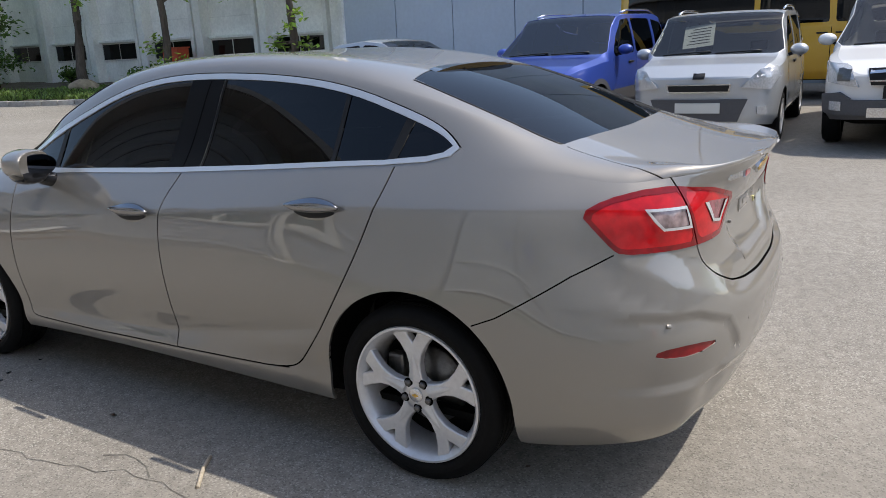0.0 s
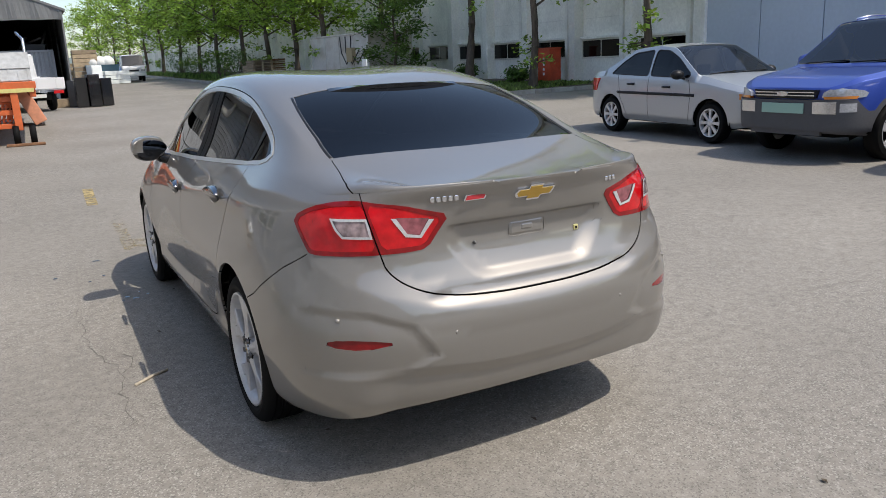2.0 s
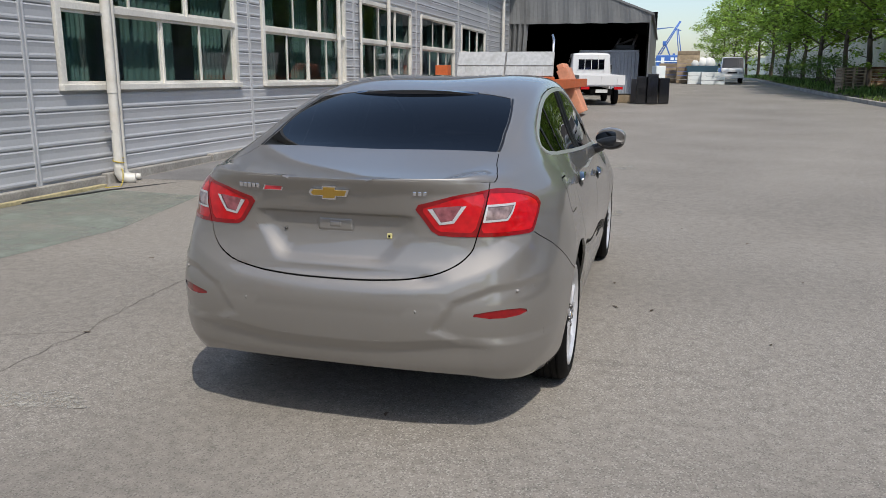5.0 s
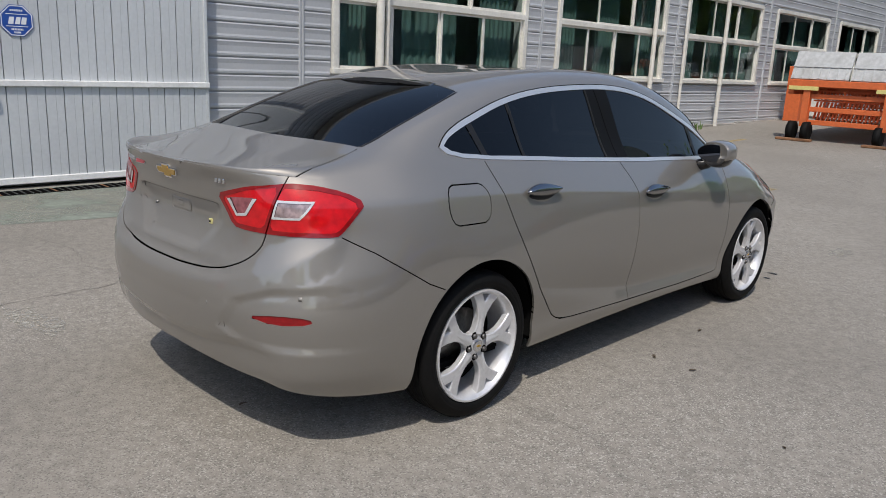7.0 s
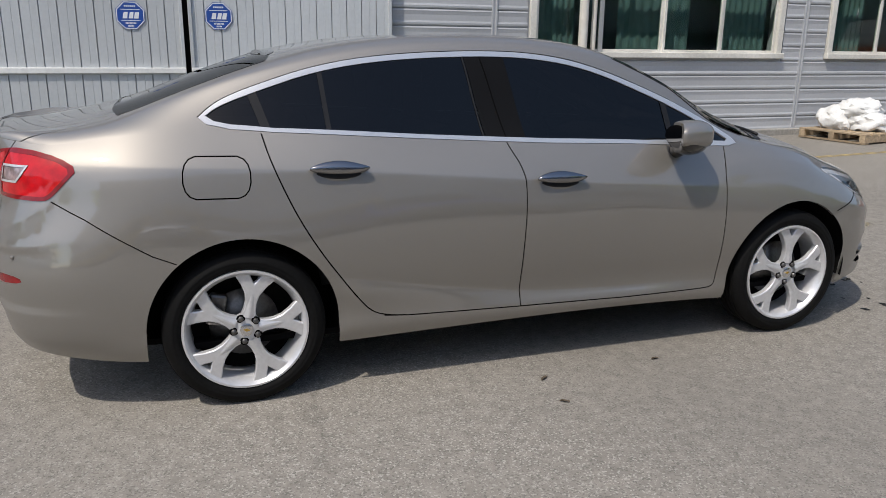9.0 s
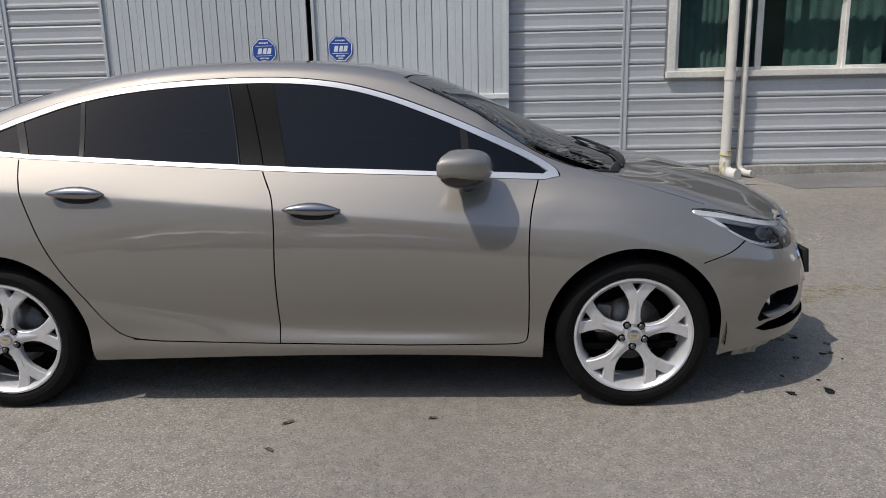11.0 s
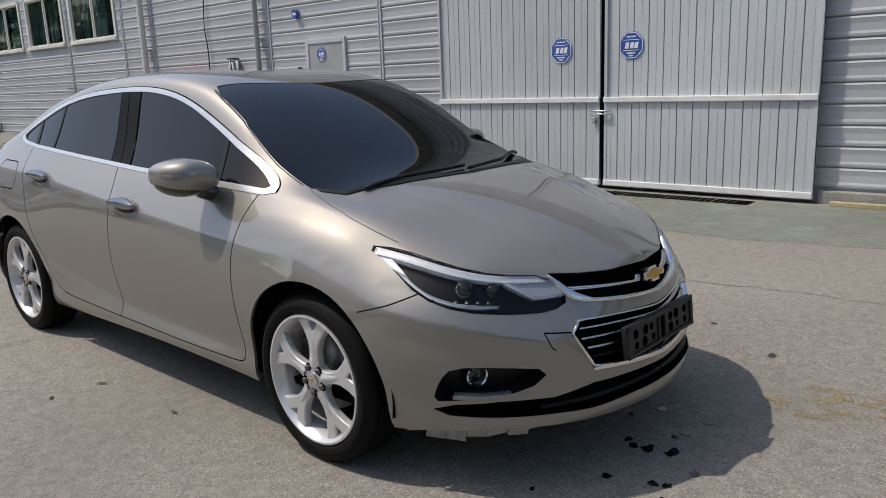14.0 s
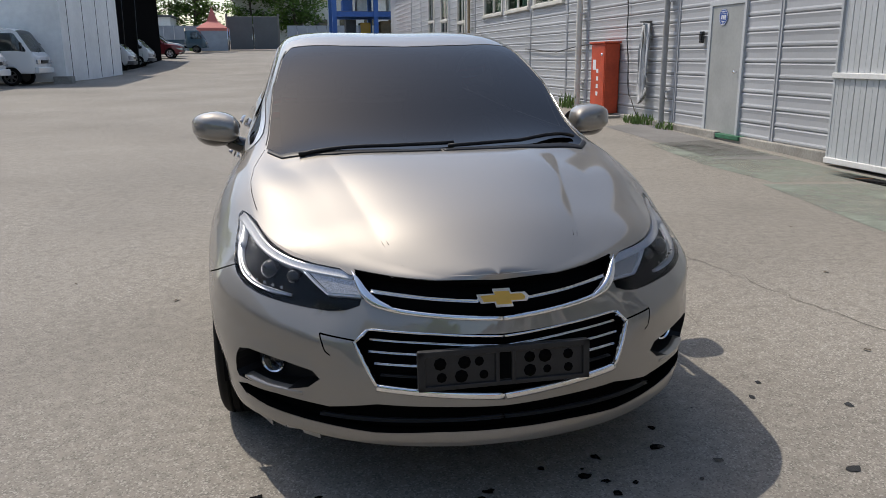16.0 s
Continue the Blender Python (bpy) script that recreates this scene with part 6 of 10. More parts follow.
    # gate reveal behind the two leaves stays closed by the slab; eaves on top
    part("eaves", box(WX - 0.3, WX + 0.45, -44, 34, 5.6, 5.75), SIDING, w)
    tagged(part("roof_west", prism([(WX + 0.5, 5.72), (WX - 7, 7.6), (WX - 7.2, 7.5), (WX + 0.5, 5.60)], -44, 34, "y"), SIDING), "grey sheet metal workshop roof", "roof", kind="structure")
    # rooms behind the windows
    tagged(part("wall_inside", box(WX - 1.9, WX - 1.7, -44, 34, -0.2, 5.6), DARK_ROOM), "dark back wall inside the workshop", "wall", kind="structure")
    tagged(part("floor_inside", box(WX - 1.8, WX - 0.25, -44, 34, -0.2, 0.1), DARK_ROOM), "dark floor inside the workshop", "floor", kind="structure")
    tagged(part("ceiling", box(WX - 1.8, WX - 0.25, -44, 34, 4.4, 4.5), DARK_ROOM), "dark ceiling inside the workshop", "ceiling", kind="structure")
    return w


wall_west()


SEE_THROUGH = bpy.data.materials.new("inner face of clear glass")
SEE_THROUGH.use_nodes = True
SEE_THROUGH.node_tree.links.new(SEE_THROUGH.node_tree.nodes.new("ShaderNodeBsdfTransparent").outputs[0], SEE_THROUGH.node_tree.nodes["Material Output"].inputs[0])


def glass_pane(y0, y1, z0, z1, x, parent):
    """A pane whose outer face mirrors and tints; the other faces let light pass."""
    ob = part("pane", box(x - 0.004, x + 0.004, y0, y1, z0, z1), WIN_GLASS, parent)
    ob.data.materials.append(SEE_THROUGH)
    for f in ob.data.polygons:
        f.material_index = 0 if f.normal.x > 0.9 else 1
    ob.visible_shadow = False
    return ob


def window_west(name, y0, y1, z0, z1, cols, rail, label):
    """A window with a white frame: a lower row of sliding panes and an upper row."""
    win = tagged(thing(name, label, "window"), kind="structure")
    f = 0.055
    bm = bmesh.new()
    for a, b, c, d in ((y0 - 0.04, y0 + f, z0, z1), (y1 - f, y1 + 0.04, z0, z1), (y0 + f, y1 - f, z1 - f, z1 + 0.04)) + (((y0 + f, y1 - f, rail - 0.045, rail + 0.045),) if rail else ()):
        box_into(bm, WX - 0.07, WX + 0.035, a, b, c, d, 0.006)
    part("window_frame", bm, WHITE_FRAME, win)
    part("window_sill", box(WX - 0.08, WX + 0.075, y0 - 0.06, y1 + 0.06, z0 - 0.045, z0 + 0.035, 0.008), WHITE_FRAME, win)
    rows = [(z0 + 0.03, (rail or z1) - 0.04, cols)] + ([(rail + 0.04, z1 - 0.05, max(2, cols - 1))] if rail else [])
    rr = random.Random(int(y0 * 10))
    for k, (a, b, n) in enumerate(rows):
        w = (y1 - y0 - 2 * f) / n
        for i in range(n):
            ya, yb = y0 + f + i * w, y0 + f + (i + 1) * w
            st = 0.042 if (k == 0 or i) else 0.03
            depth = -0.02 - 0.022 * (i % 2)
            bm = bmesh.new()
            for p, q, c, d in ((ya, ya + st, a, b), (yb - st, yb, a, b), (ya + st, yb - st, a, a + st), (ya + st, yb - st, b - st, b)):
                box_into(bm, WX + depth - 0.018, WX + depth + 0.018, p, q, c, d, 0.004)
            sash = part("sash", bm, WHITE_FRAME, win)
            glass_pane(ya + st, yb - st, a + st, b - st, WX + depth, sash)
    # curtain drawn to one side
    wide = y1 - y0
    for a, b in ((y0 + 0.08, y0 + wide * rr.uniform(0.18, 0.26)), (y0 + wide * rr.uniform(0.34, 0.40), y0 + wide * rr.uniform(0.60, 0.70)), (y1 - wide * rr.uniform(0.20, 0.25), y1 - 0.1)):
        bm = bmesh.new()
        n = 28
        r0 = [bm.verts.new((WX - 0.22 + 0.014 * math.sin(i * 1.7), a + (b - a) * i / n, z0 - 0.1)) for i in range(n + 1)]
        r1 = [bm.verts.new((WX - 0.22 + 0.014 * math.sin(i * 1.7 + 0.3), a + (b - a) * i / n, z1)) for i in range(n + 1)]
        for i in range(n):
            bm.faces.new((r0[i], r0[i + 1], r1[i + 1], r1[i]))
        part("curtain", bm, CURTAIN, win, "dark green curtain", 80)
    return win


for i, (a, b) in enumerate(NEAR_WINDOWS):
    window_west(f"window_{i + 1}", a, b, 1.30, 3.25, 4, 2.30, "white framed workshop window with green curtains")
for i, (a, b, c, d) in enumerate(FAR_WINDOWS):
    window_west(f"window_{i + 6}", a, b, c, d, 2, None if i < 3 else (c + d) / 2 - 0.1, "white framed window with greenish panes")


def gate(y0, y1, label):
    """One leaf of the sliding gate: ribbed sheet in an upper and a lower panel, white rails."""
    g = thing("gate_leaf", label, "gate", group="gate leaves")
    x = WX + 0.12
    for z0, z1, off in ((0.10, 1.055, 0.022), (1.115, 4.2, 0.0)):
        bm = bmesh.new()
        n = round((y1 - y0) / 0.19)
        w = (y1 - y0) / n
        prof = []
        for i in range(n):
            y = y0 + i * w
            prof += [(y, 0.0), (y + w * 0.49, 0.0), (y + w * 0.495, -0.003), (y + w * 0.515, -0.003), (y + w * 0.52, 0.0), (y + w * 0.93, 0.0), (y + w * 0.94, -0.024), (y + w * 0.985, -0.024)]
        prof.append((y1, 0.0))
        a, b = [bm.verts.new((x + off + d, y, z0)) for y, d in prof], [bm.verts.new((x + off + d, y, z1)) for y, d in prof]
        for i in range(len(prof) - 1):
            bm.faces.new((a[i], a[i + 1], b[i + 1], b[i]))
        c = [bm.verts.new((x + off - 0.03, y, z)) for y, z in ((y0, z0), (y1, z0), (y1, z1), (y0, z1))]
        bm.faces.new(c)
        bm.faces.new((a[0], b[0], c[3], c[0]))
        bm.faces.new((a[-1], c[1], c[2], b[-1]))
        bm.faces.new(b + [c[2], c[3]])
        bm.faces.new(a + [c[1], c[0]])
        part("ribbed_sheet", bm, SIDING_PALE, g)
    part("mid_rail", box(x - 0.02, x + 0.055, y0, y1, 1.05, 1.115, 0.008), WHITE_RAIL, g)
    part("bottom_rail", box(x - 0.02, x + 0.05, y0, y1, 0.045, 0.115, 0.008), WHITE_RAIL, g)
    for y in (y0, y1 - 0.04):
        part("edge_trim", box(x - 0.03, x + 0.028, y, y + 0.04, 0.10, 4.2, 0.004), SIDING_PALE, g)
    return g


gate(-3.96, -1.37, "pale grey ribbed metal sliding gate leaf with white rails")
gate(-1.31, 1.12, "pale grey ribbed metal sliding gate leaf with white rails")
# solid near-black bar behind the leaves imitates the shade in their gap
tagged(part("gate_gap", box(WX + 0.03, WX + 0.11, -1.368, -1.312, 0.05, 4.2), BLACK_GAP), "dark gap between the gate leaves", "gap", kind="structure")
bolt = thing("gate_bolt", "small steel bolt with a padlock across the gate leaves", "bolt", pose(WX + 0.155, -1.34, 0.93))
part("bolt_bar", tube([(0.0, -0.16, 0.02), (0.03, -0.14, 0.02), (0.03, 0.10, 0.02), (0.0, 0.12, 0.02)], 0.010, 8), SATIN, bolt)
part("bolt_bar", tube([(0.0, -0.16, -0.02), (0.03, -0.14, -0.02), (0.03, 0.10, -0.02), (0.0, 0.12, -0.02)], 0.010, 8), SATIN, bolt)
part("padlock", box(0.0, 0.035, -0.12, -0.07, -0.13, -0.05, 0.008), SATIN, bolt)
drain = thing("drain_grating", "black steel drain grating along the gate foot", "grating", pose(WX + 0.42, -1.6, 0.004), kind="structure")
for i in range(60):
    part("grate_bar", box(-0.11, 0.11, i * 0.075 - 2.4, i * 0.075 - 2.385, -0.003, 0.006), RUST if i % 7 == 0 else CABLE, drain)
# black sheet between the bars stands in for the shaded drain below
part("grate_frame", box(-0.13, 0.13, -2.45, 2.2, -0.004, 0.0015), BLACK_GAP, drain)


def octagon(r):
    return [(r * math.cos(math.pi / 8 + k * math.pi / 4), r * math.sin(math.pi / 8 + k * math.pi / 4)) for k in range(8)]


def sign(y, z, r, x, label):
    """A blue eight-sided sign with a white emblem and bars of print."""
    s = thing("wall_sign", label, "sign", pose(x, y, z), group="blue signs")
    part("plate", prism(octagon(r), 0, 0.006), SIGN_BLUE, s)
    bm = bmesh.new()
    o, i = octagon(r * 0.96), octagon(r * 0.90)
    a, b = [bm.verts.new((0.0072, *p)) for p in o], [bm.verts.new((0.0072, *p)) for p in i]
    for k in range(8):
        bm.faces.new((a[k], a[(k + 1) % 8], b[(k + 1) % 8], b[k]))
    part("border", bm, WHITE_PRINT, s)
    # plain emblem: three heavy slanted blocks
    h = r * 0.42
    for c, w in ((-0.36, 0.30), (0.02, 0.28), (0.36, 0.30)):
        part("emblem_block", prism([((c - w / 2) * r, -h / 2), ((c + w / 2) * r, -h / 2), ((c + w / 2 + 0.07) * r, h / 2), ((c - w / 2 + 0.11) * r, h / 2)], 0.006, 0.0085), WHITE_PRINT, s)
    part("emblem_frame", prism([(-0.62 * r, -0.36 * r), (0.62 * r, -0.36 * r), (0.62 * r, -0.32 * r), (-0.62 * r, -0.32 * r)], 0.006, 0.0078), WHITE_PRINT, s)
    part("emblem_frame", prism([(-0.62 * r, 0.36 * r), (0.62 * r, 0.36 * r), (0.62 * r, 0.40 * r), (-0.62 * r, 0.40 * r)], 0.006, 0.0078), WHITE_PRINT, s)
    for zz, n, w in ((0.60, 6, 0.085), (-0.52, 8, 0.06), (-0.70, 6, 0.045)):
        for k in range(n):
            c = (k - (n - 1) / 2) * w * 1.45
            part("print_bar", box(0.006, 0.0078, (c - w / 2) * r, (c + w / 2) * r, (zz - 0.055) * r, (zz + 0.055) * r), WHITE_PRINT, s)
    return s


sign(-1.93, 1.69, 0.165, WX + 0.125, "blue octagonal security sign on the ribbed gate")
sign(-0.97, 1.70, 0.165, WX + 0.125, "blue octagonal security sign on the ribbed gate")
sign(-6.66, 1.88, 0.125, WX + 0.035, "smaller blue octagonal security sign on the steel door")
siren = thing("siren_box", "small blue alarm siren box on the siding", "alarm", pose(WX + 0.015, -7.25, 2.56))
part("body", prism(octagon(0.075), 0, 0.06), SIGN_BLUE, siren)
part("emblem_block", box(0.06, 0.063, -0.045, 0.045, -0.02, 0.02), WHITE_PRINT, siren)

# the door
door = tagged(thing("door_1", "grey flat steel door in the siding, closed", "door"), kind="structure")
part("door_leaf", box(WX + 0.0, WX + 0.03, -6.98, -6.12, 0.16, 2.05, 0.004), DOOR_GREY, door)
bm = bmesh.new()
for a, b, c, d in ((-7.06, -6.98, 0.14, 2.13), (-6.12, -6.06, 0.14, 2.13), (-6.98, -6.12, 2.05, 2.13)):
    box_into(bm, WX - 0.01, WX + 0.045, a, b, c, d, 0.005)
part("door_frame", bm, SIDING_PALE, door)
part("door_knob", lathe([(0.012, 0.0), (0.012, 0.03), (0.026, 0.04), (0.026, 0.055), (0.0, 0.062)], 16, pose(WX + 0.03, -6.20, 1.08), cap=False), SATIN, door, smooth_angle=40)
part("door_step", box(WX - 0.01, WX + 0.12, -7.1, -5.9, 0.10, 0.165, 0.01), material("green painted step", (0.03, 0.13, 0.07), 0.7, grain=0.3, scale=12, stain=0.3, stain_scale=3), door)
reader = thing("card_reader", "black card reader beside the door", "card reader", pose(WX + 0.03, -7.22, 1.60))
part("body", box(0, 0.05, -0.045, 0.045, -0.09, 0.09, 0.012), PIANO, reader)
part("keypad", box(0.05, 0.053, -0.03, 0.03, -0.05, 0.05, 0.002), BLACK_TRIM, reader)


def downpipe(y, r, z1, x, label, foot=True, mat=None):
    d = thing("downpipe", label, "pipe", pose(x, y, 0), group="pipes on the siding")
    mat = mat or PIPE_WHITE
    part("pipe", tube([(0, 0, 0.22), (0, 0, 1.2), (0, 0, 1.24), (0, 0, z1)], r, 18), mat, d, smooth_angle=50)
    for z in (1.22, 3.2):
        if z < z1:
            part("collar", tube([(0, 0, z), (0, 0, z + 0.05)], r * 1.12, 18), mat, d, smooth_angle=50)
    if foot:
        part("elbow", tube([(0, 0, 0.24), (0, 0, 0.16), (0.02, 0.02, 0.10), (0.09, 0.06, 0.075), (0.17, 0.11, 0.075)], r * 1.15, 14), mat, d, smooth_angle=60)
    for z in (0.7, 2.2):
        part("bracket", box(-0.12, 0.0, -r * 1.2, r * 1.2, z, z + 0.03), SATIN, d)
    return d


downpipe(3.82, 0.062, 5.5, WX + 0.17, "thick stained white plastic downpipe with an elbow foot")
downpipe(4.02, 0.036, 5.5, WX + 0.10, "thin white plastic downpipe")
downpipe(11.55, 0.05, 5.5, WX + 0.14, "white plastic downpipe on the siding")
downpipe(13.0, 0.035, 5.5, WX + 0.10, "thin white plastic downpipe")
downpipe(14.9, 0.05, 5.5, WX + 0.14, "white plastic downpipe on the siding")
downpipe(-12.3, 0.065, 5.5, WX + 0.14, "grey white plastic downpipe")
downpipe(-8.30, 0.05, 5.5, WX + 0.12, "grey metal downpipe with a rusty foot", mat=material("grey pipe", (0.36, 0.36, 0.35), 0.5, grain=0.08, scale=20, stain=0.3, stain_scale=2, dirt=(0.25, 0.14, 0.06)))
downpipe(-22.9, 0.05, 5.5, WX + 0.12, "rust stained steel downpipe on the siding", mat=material("ochre pipe", (0.36, 0.27, 0.17), 0.6, grain=0.2, scale=12))
downpipe(30.2, 0.07, 6.3, WX + 0.16, "white flue pipe with a cap", foot=False)
ropes = thing("yellow_rope", "yellow rope tied round the downpipe foot", "rope", pose(WX + 0.17, 3.82, 0))
part("rope", tube([Vector((0.07 * math.cos(a), 0.07 * math.sin(a), 0.36 - 0.01 * a)) for a in np.linspace(0, 9, 40)] + [Vector((0.10, -0.05, 0.2)), Vector((0.14, -0.12, 0.06)), Vector((0.2, -0.25, 0.012)), Vector((0.1, -0.42, 0.012))], 0.007, 6), material("yellow rope fibre", (0.55, 0.42, 0.05), 0.8, grain=0.2, scale=80), ropes)

# concrete foot of the wall, weeds, pipes on the ground
bm = bmesh.new()
for a, b in ((-44, -4.0), (1.15, 34)):
    k = max(1, int((b - a) / 2.4))
    for i in range(k):
        y0, y1 = a + (b - a) * i / k, a + (b - a) * (i + 1) / k
        box_into(bm, WX - 0.05, WX + 0.09 + 0.02 * ((i * 7) % 3), y0, y1 - 0.01, -0.1, 0.13 + max(0, 0.6 * ground_z(0, (y0 + y1) / 2)), 0.012)
tagged(part("wall_foot", bm, CONCRETE), "rough concrete kerb at the wall foot", "kerb", kind="structure")
WEED = material("weed leaf", (0.12, 0.20, 0.05), 0.7, grain=0.3, scale=30)


def weeds(x, y, r, h, n, seed, label="green weeds growing at the wall foot"):
    q = random.Random(seed)
    verts, faces = [], []
    for _ in range(n):
        a, d = q.uniform(0, math.tau), r * math.sqrt(q.random())
        px, py, t = x + d * math.cos(a) * 0.5, y + d * math.sin(a), q.uniform(0, math.tau)
        hh, w, lean = h * q.uniform(0.3, 1), q.uniform(0.008, 0.02), q.uniform(0.1, 0.5)
        z = max(ground_z(px, py), 0)
        k = len(verts)
        c, s = math.cos(t), math.sin(t)
        for f, ww in ((0, w * 0.5), (0.55, w), (1.0, 0.001)):
            verts += [(px + c * lean * hh * f * f - s * ww, py + s * lean * hh * f * f + c * ww, z + hh * f), (px + c * lean * hh * f * f + s * ww, py + s * lean * hh * f * f - c * ww, z + hh * f)]
        faces += [(k, k + 1, k + 3, k + 2), (k + 2, k + 3, k + 5, k + 4)]
    return tagged(mesh_object("weeds", verts, faces, WEED, smooth_faces=False), label, "weeds", kind="stuff")


for i, (yy, rr, hh, n) in enumerate(((-12.6, 0.4, 0.36, 100), (-9.0, 0.45, 0.20, 120), (-8.0, 0.25, 0.15, 50), (13.4, 0.5, 0.22, 80), (12.4, 0.3, 0.18, 50), (-14.5, 0.3, 0.2, 50), (-21.8, 0.5, 0.35, 120))):
    weeds(WX + 0.2, yy, rr, hh, n, i + 3)

# red hose cabinet
cab = thing("hose_cabinet", "faded red steel fire hose cabinet against the siding", "cabinet", pose(WX + 0.03, -10.7, 0.20))
part("body", box(0, 0.30, -0.36, 0.36, 0.0, 1.36, 0.012), RED_BOX, cab)
part("top", box(-0.01, 0.34, -0.40, 0.40, 1.36, 1.40, 0.008), RED_BOX, cab)
part("cabinet_door", box(0.30, 0.312, -0.33, 0.33, 0.05, 1.32, 0.004), RED_BOX, cab)
for i in range(4):
    part("print_bar", box(0.312, 0.314, -0.05, 0.05, 0.34 + 0.15 * i, 0.42 + 0.15 * i), WHITE_PRINT, cab)
part("print_bar", box(0.312, 0.314, -0.24, -0.08, 0.85, 1.05), WHITE_PRINT, cab)
part("latch", lathe([(0.03, 0.0), (0.03, 0.02), (0.0, 0.025)], 12, pose(0.312, 0.22, 1.15), cap=False), SATIN, cab)
part("block", box(0.1, 0.4, 0.45, 0.75, -0.20, -0.02, 0.01), CONCRETE, cab, "loose concrete block")
hose = thing("hose_bundle", "looped grey hose hung on the siding", "hose", pose(WX + 0.06, -9.2, 0))
for k in range(7):
    o = 0.034 * k
    part("hose_loop", tube([(0.02 + o * 0.4, -0.05 + o, 1.90 - 0.01 * k), (0.06, -0.10 + o * 1.2, 1.4), (0.05, -0.13 + o * 1.4, 0.80), (0.05, -0.07 + o, 0.45 + 0.03 * k), (0.05, 0.08 + o * 0.8, 0.50 + 0.02 * k), (0.05, 0.10 + o * 0.5, 1.0), (0.04, 0.03 + o, 1.88)], 0.016, 8), material("pale hose", (0.52, 0.53, 0.54), 0.6) if k == 1 else bpy.data.materials["pale hose"] if k % 3 else material("grey hose", (0.34, 0.35, 0.36), 0.6) if k == 0 else bpy.data.materials["grey hose"], hose)
part("hook", box(-0.05, 0.10, -0.03, 0.14, 1.90, 1.93), STEEL, hose)
for pts, lab in ((((WX + 0.05, -10.0, 3.4), (WX + 0.05, -10.05, 2.4), (WX + 0.06, -9.95, 1.5), (WX + 0.10, -9.7, 0.6), (WX + 0.15, -9.2, 0.25)), "thin black cable down the siding"), (((WX + 0.05, -16.5, 1.52), (WX + 0.05, -14.0, 1.42), (WX + 0.06, -12.4, 1.55), (WX + 0.06, -11.2, 1.58)), "thin black cable along the siding"),
                 (((-5.55, -10.0, 0.02), (-5.3, -8.5, 0.02), (-5.0, -6.4, 0.02), (-5.25, -4.6, 0.02)), "black cable lying on the slab"), (((WX + 0.2, 2.0, 0.012), (WX + 0.45, 3.2, 0.012), (WX + 1.0, 4.4, 0.012), (WX + 0.8, 6.2, 0.012)), "black cable lying on the ground")):
    p = [Vector(q) for q in pts]
    line = []
    for a, b in zip(p, p[1:]):
        line += [a.lerp(b, k / 6) + Vector((0, 0.02 * math.sin(k), 0)) for k in range(6)]
    c = thing("cable", lab, "cable", group="cables")
    part("wire", tube(line + [p[-1]], 0.012, 6), CABLE, c)
tagged(part("timber_strip", box(WX + 0.14, WX + 0.22, -2.0 + 3.3, 3.5, 0.0, 0.045, 0.006), material("yellowed timber", (0.42, 0.36, 0.20), 0.8, grain=0.25, scale=20)), "yellowed timber strip at the wall foot", "timber")

# pallet with white sacks
WOOD = material("weathered wood", (0.34, 0.26, 0.17), 0.85, grain=0.3, scale=30, stain=0.25, stain_scale=4, pieces=0.2)
SACK = material("white woven sack", (0.72, 0.72, 0.70), 0.7, grain=0.08, scale=60, stain=0.12, stain_scale=5, bump=0.003)


def pallet(x, y, turn, n=1, label="weathered wooden pallet on the ground", group="pallets", w=1.1):
    out = []
    for k in range(n):
        p = thing("pallet", label, "pallet", pose(x, y, ground_z(x, y) + 0.145 * k, 0, 0, turn), group)
        for i in range(7):
            part("deck_board", box(-w / 2, w / 2, -0.55 + i * 0.1667, -0.55 + i * 0.1667 + 0.10, 0.12, 0.142, 0.003), WOOD, p)
        for i in (-0.50, 0.0, 0.50):
            part("bearer", box(i - 0.045, i + 0.045, -0.55, 0.55, 0.022, 0.12, 0.004), WOOD, p)
        for i in (-0.5, 0.0, 0.45):
            part("foot_board", box(-w / 2, w / 2, i - 0.05, i + 0.05, 0.0, 0.022), WOOD, p)
        out.append(p)
    return out


pallet(-5.10, 8.15, 8)
for i, (dx, dy, dz, sx, sy, sz) in enumerate(((-0.2, -0.12, 0.17, 0.30, 0.28, 0.20), (0.12, 0.1, 0.16, 0.32, 0.30, 0.17), (0.0, 0.02, 0.33, 0.28, 0.30, 0.16))):
    bm = bmesh.new()
    bmesh.ops.create_icosphere(bm, subdivisions=4, radius=1)
    for v in bm.verts:
        q = noise.fractal(v.co * 1.6 + Vector((i * 9, 0, 0)), 1.0, 2.0, 3)
        f = noise.fractal(v.co * 4.5 + Vector((i * 5, 3, 0)), 1.0, 2.2, 2)
        v.co = Vector((v.co.x * sx * (1.05 + 0.25 * q), v.co.y * sy * (1.05 + 0.25 * q), max(v.co.z, -0.75) * sz * (1.1 + 0.3 * q + 0.14 * f)))
    s = part("sack", bm, SACK, None, smooth_angle=35)
    s.matrix_basis = pose(-5.10 + dx, 8.15 + dy, ground_z(-5.1, 8.15) + dz + 0.10)
    tagged(s, "crumpled white woven plastic sack on the pallet", "sack", "sacks on the pallet")
tagged(part("manhole_cover", on_ground(blob(-4.1, 5.35, 0.32, 0.32, 24, 0.0, 1), 0.008, 1), RUST), "round rusty iron manhole cover in the asphalt", "manhole cover", kind="structure")
for q in range(2):
    b = thing("pipe_length", "rusty brown steel pipe lying by the wall", "pipe", pose(WX + 0.5 + 0.1 * q, 10.2, 0.05 + ground_z(0, 10)), group="pipes on the ground")
    part("pipe", tube([(0, 0, 0), (0.1, 2.6, 0.01)], 0.04, 10), RUST, b)

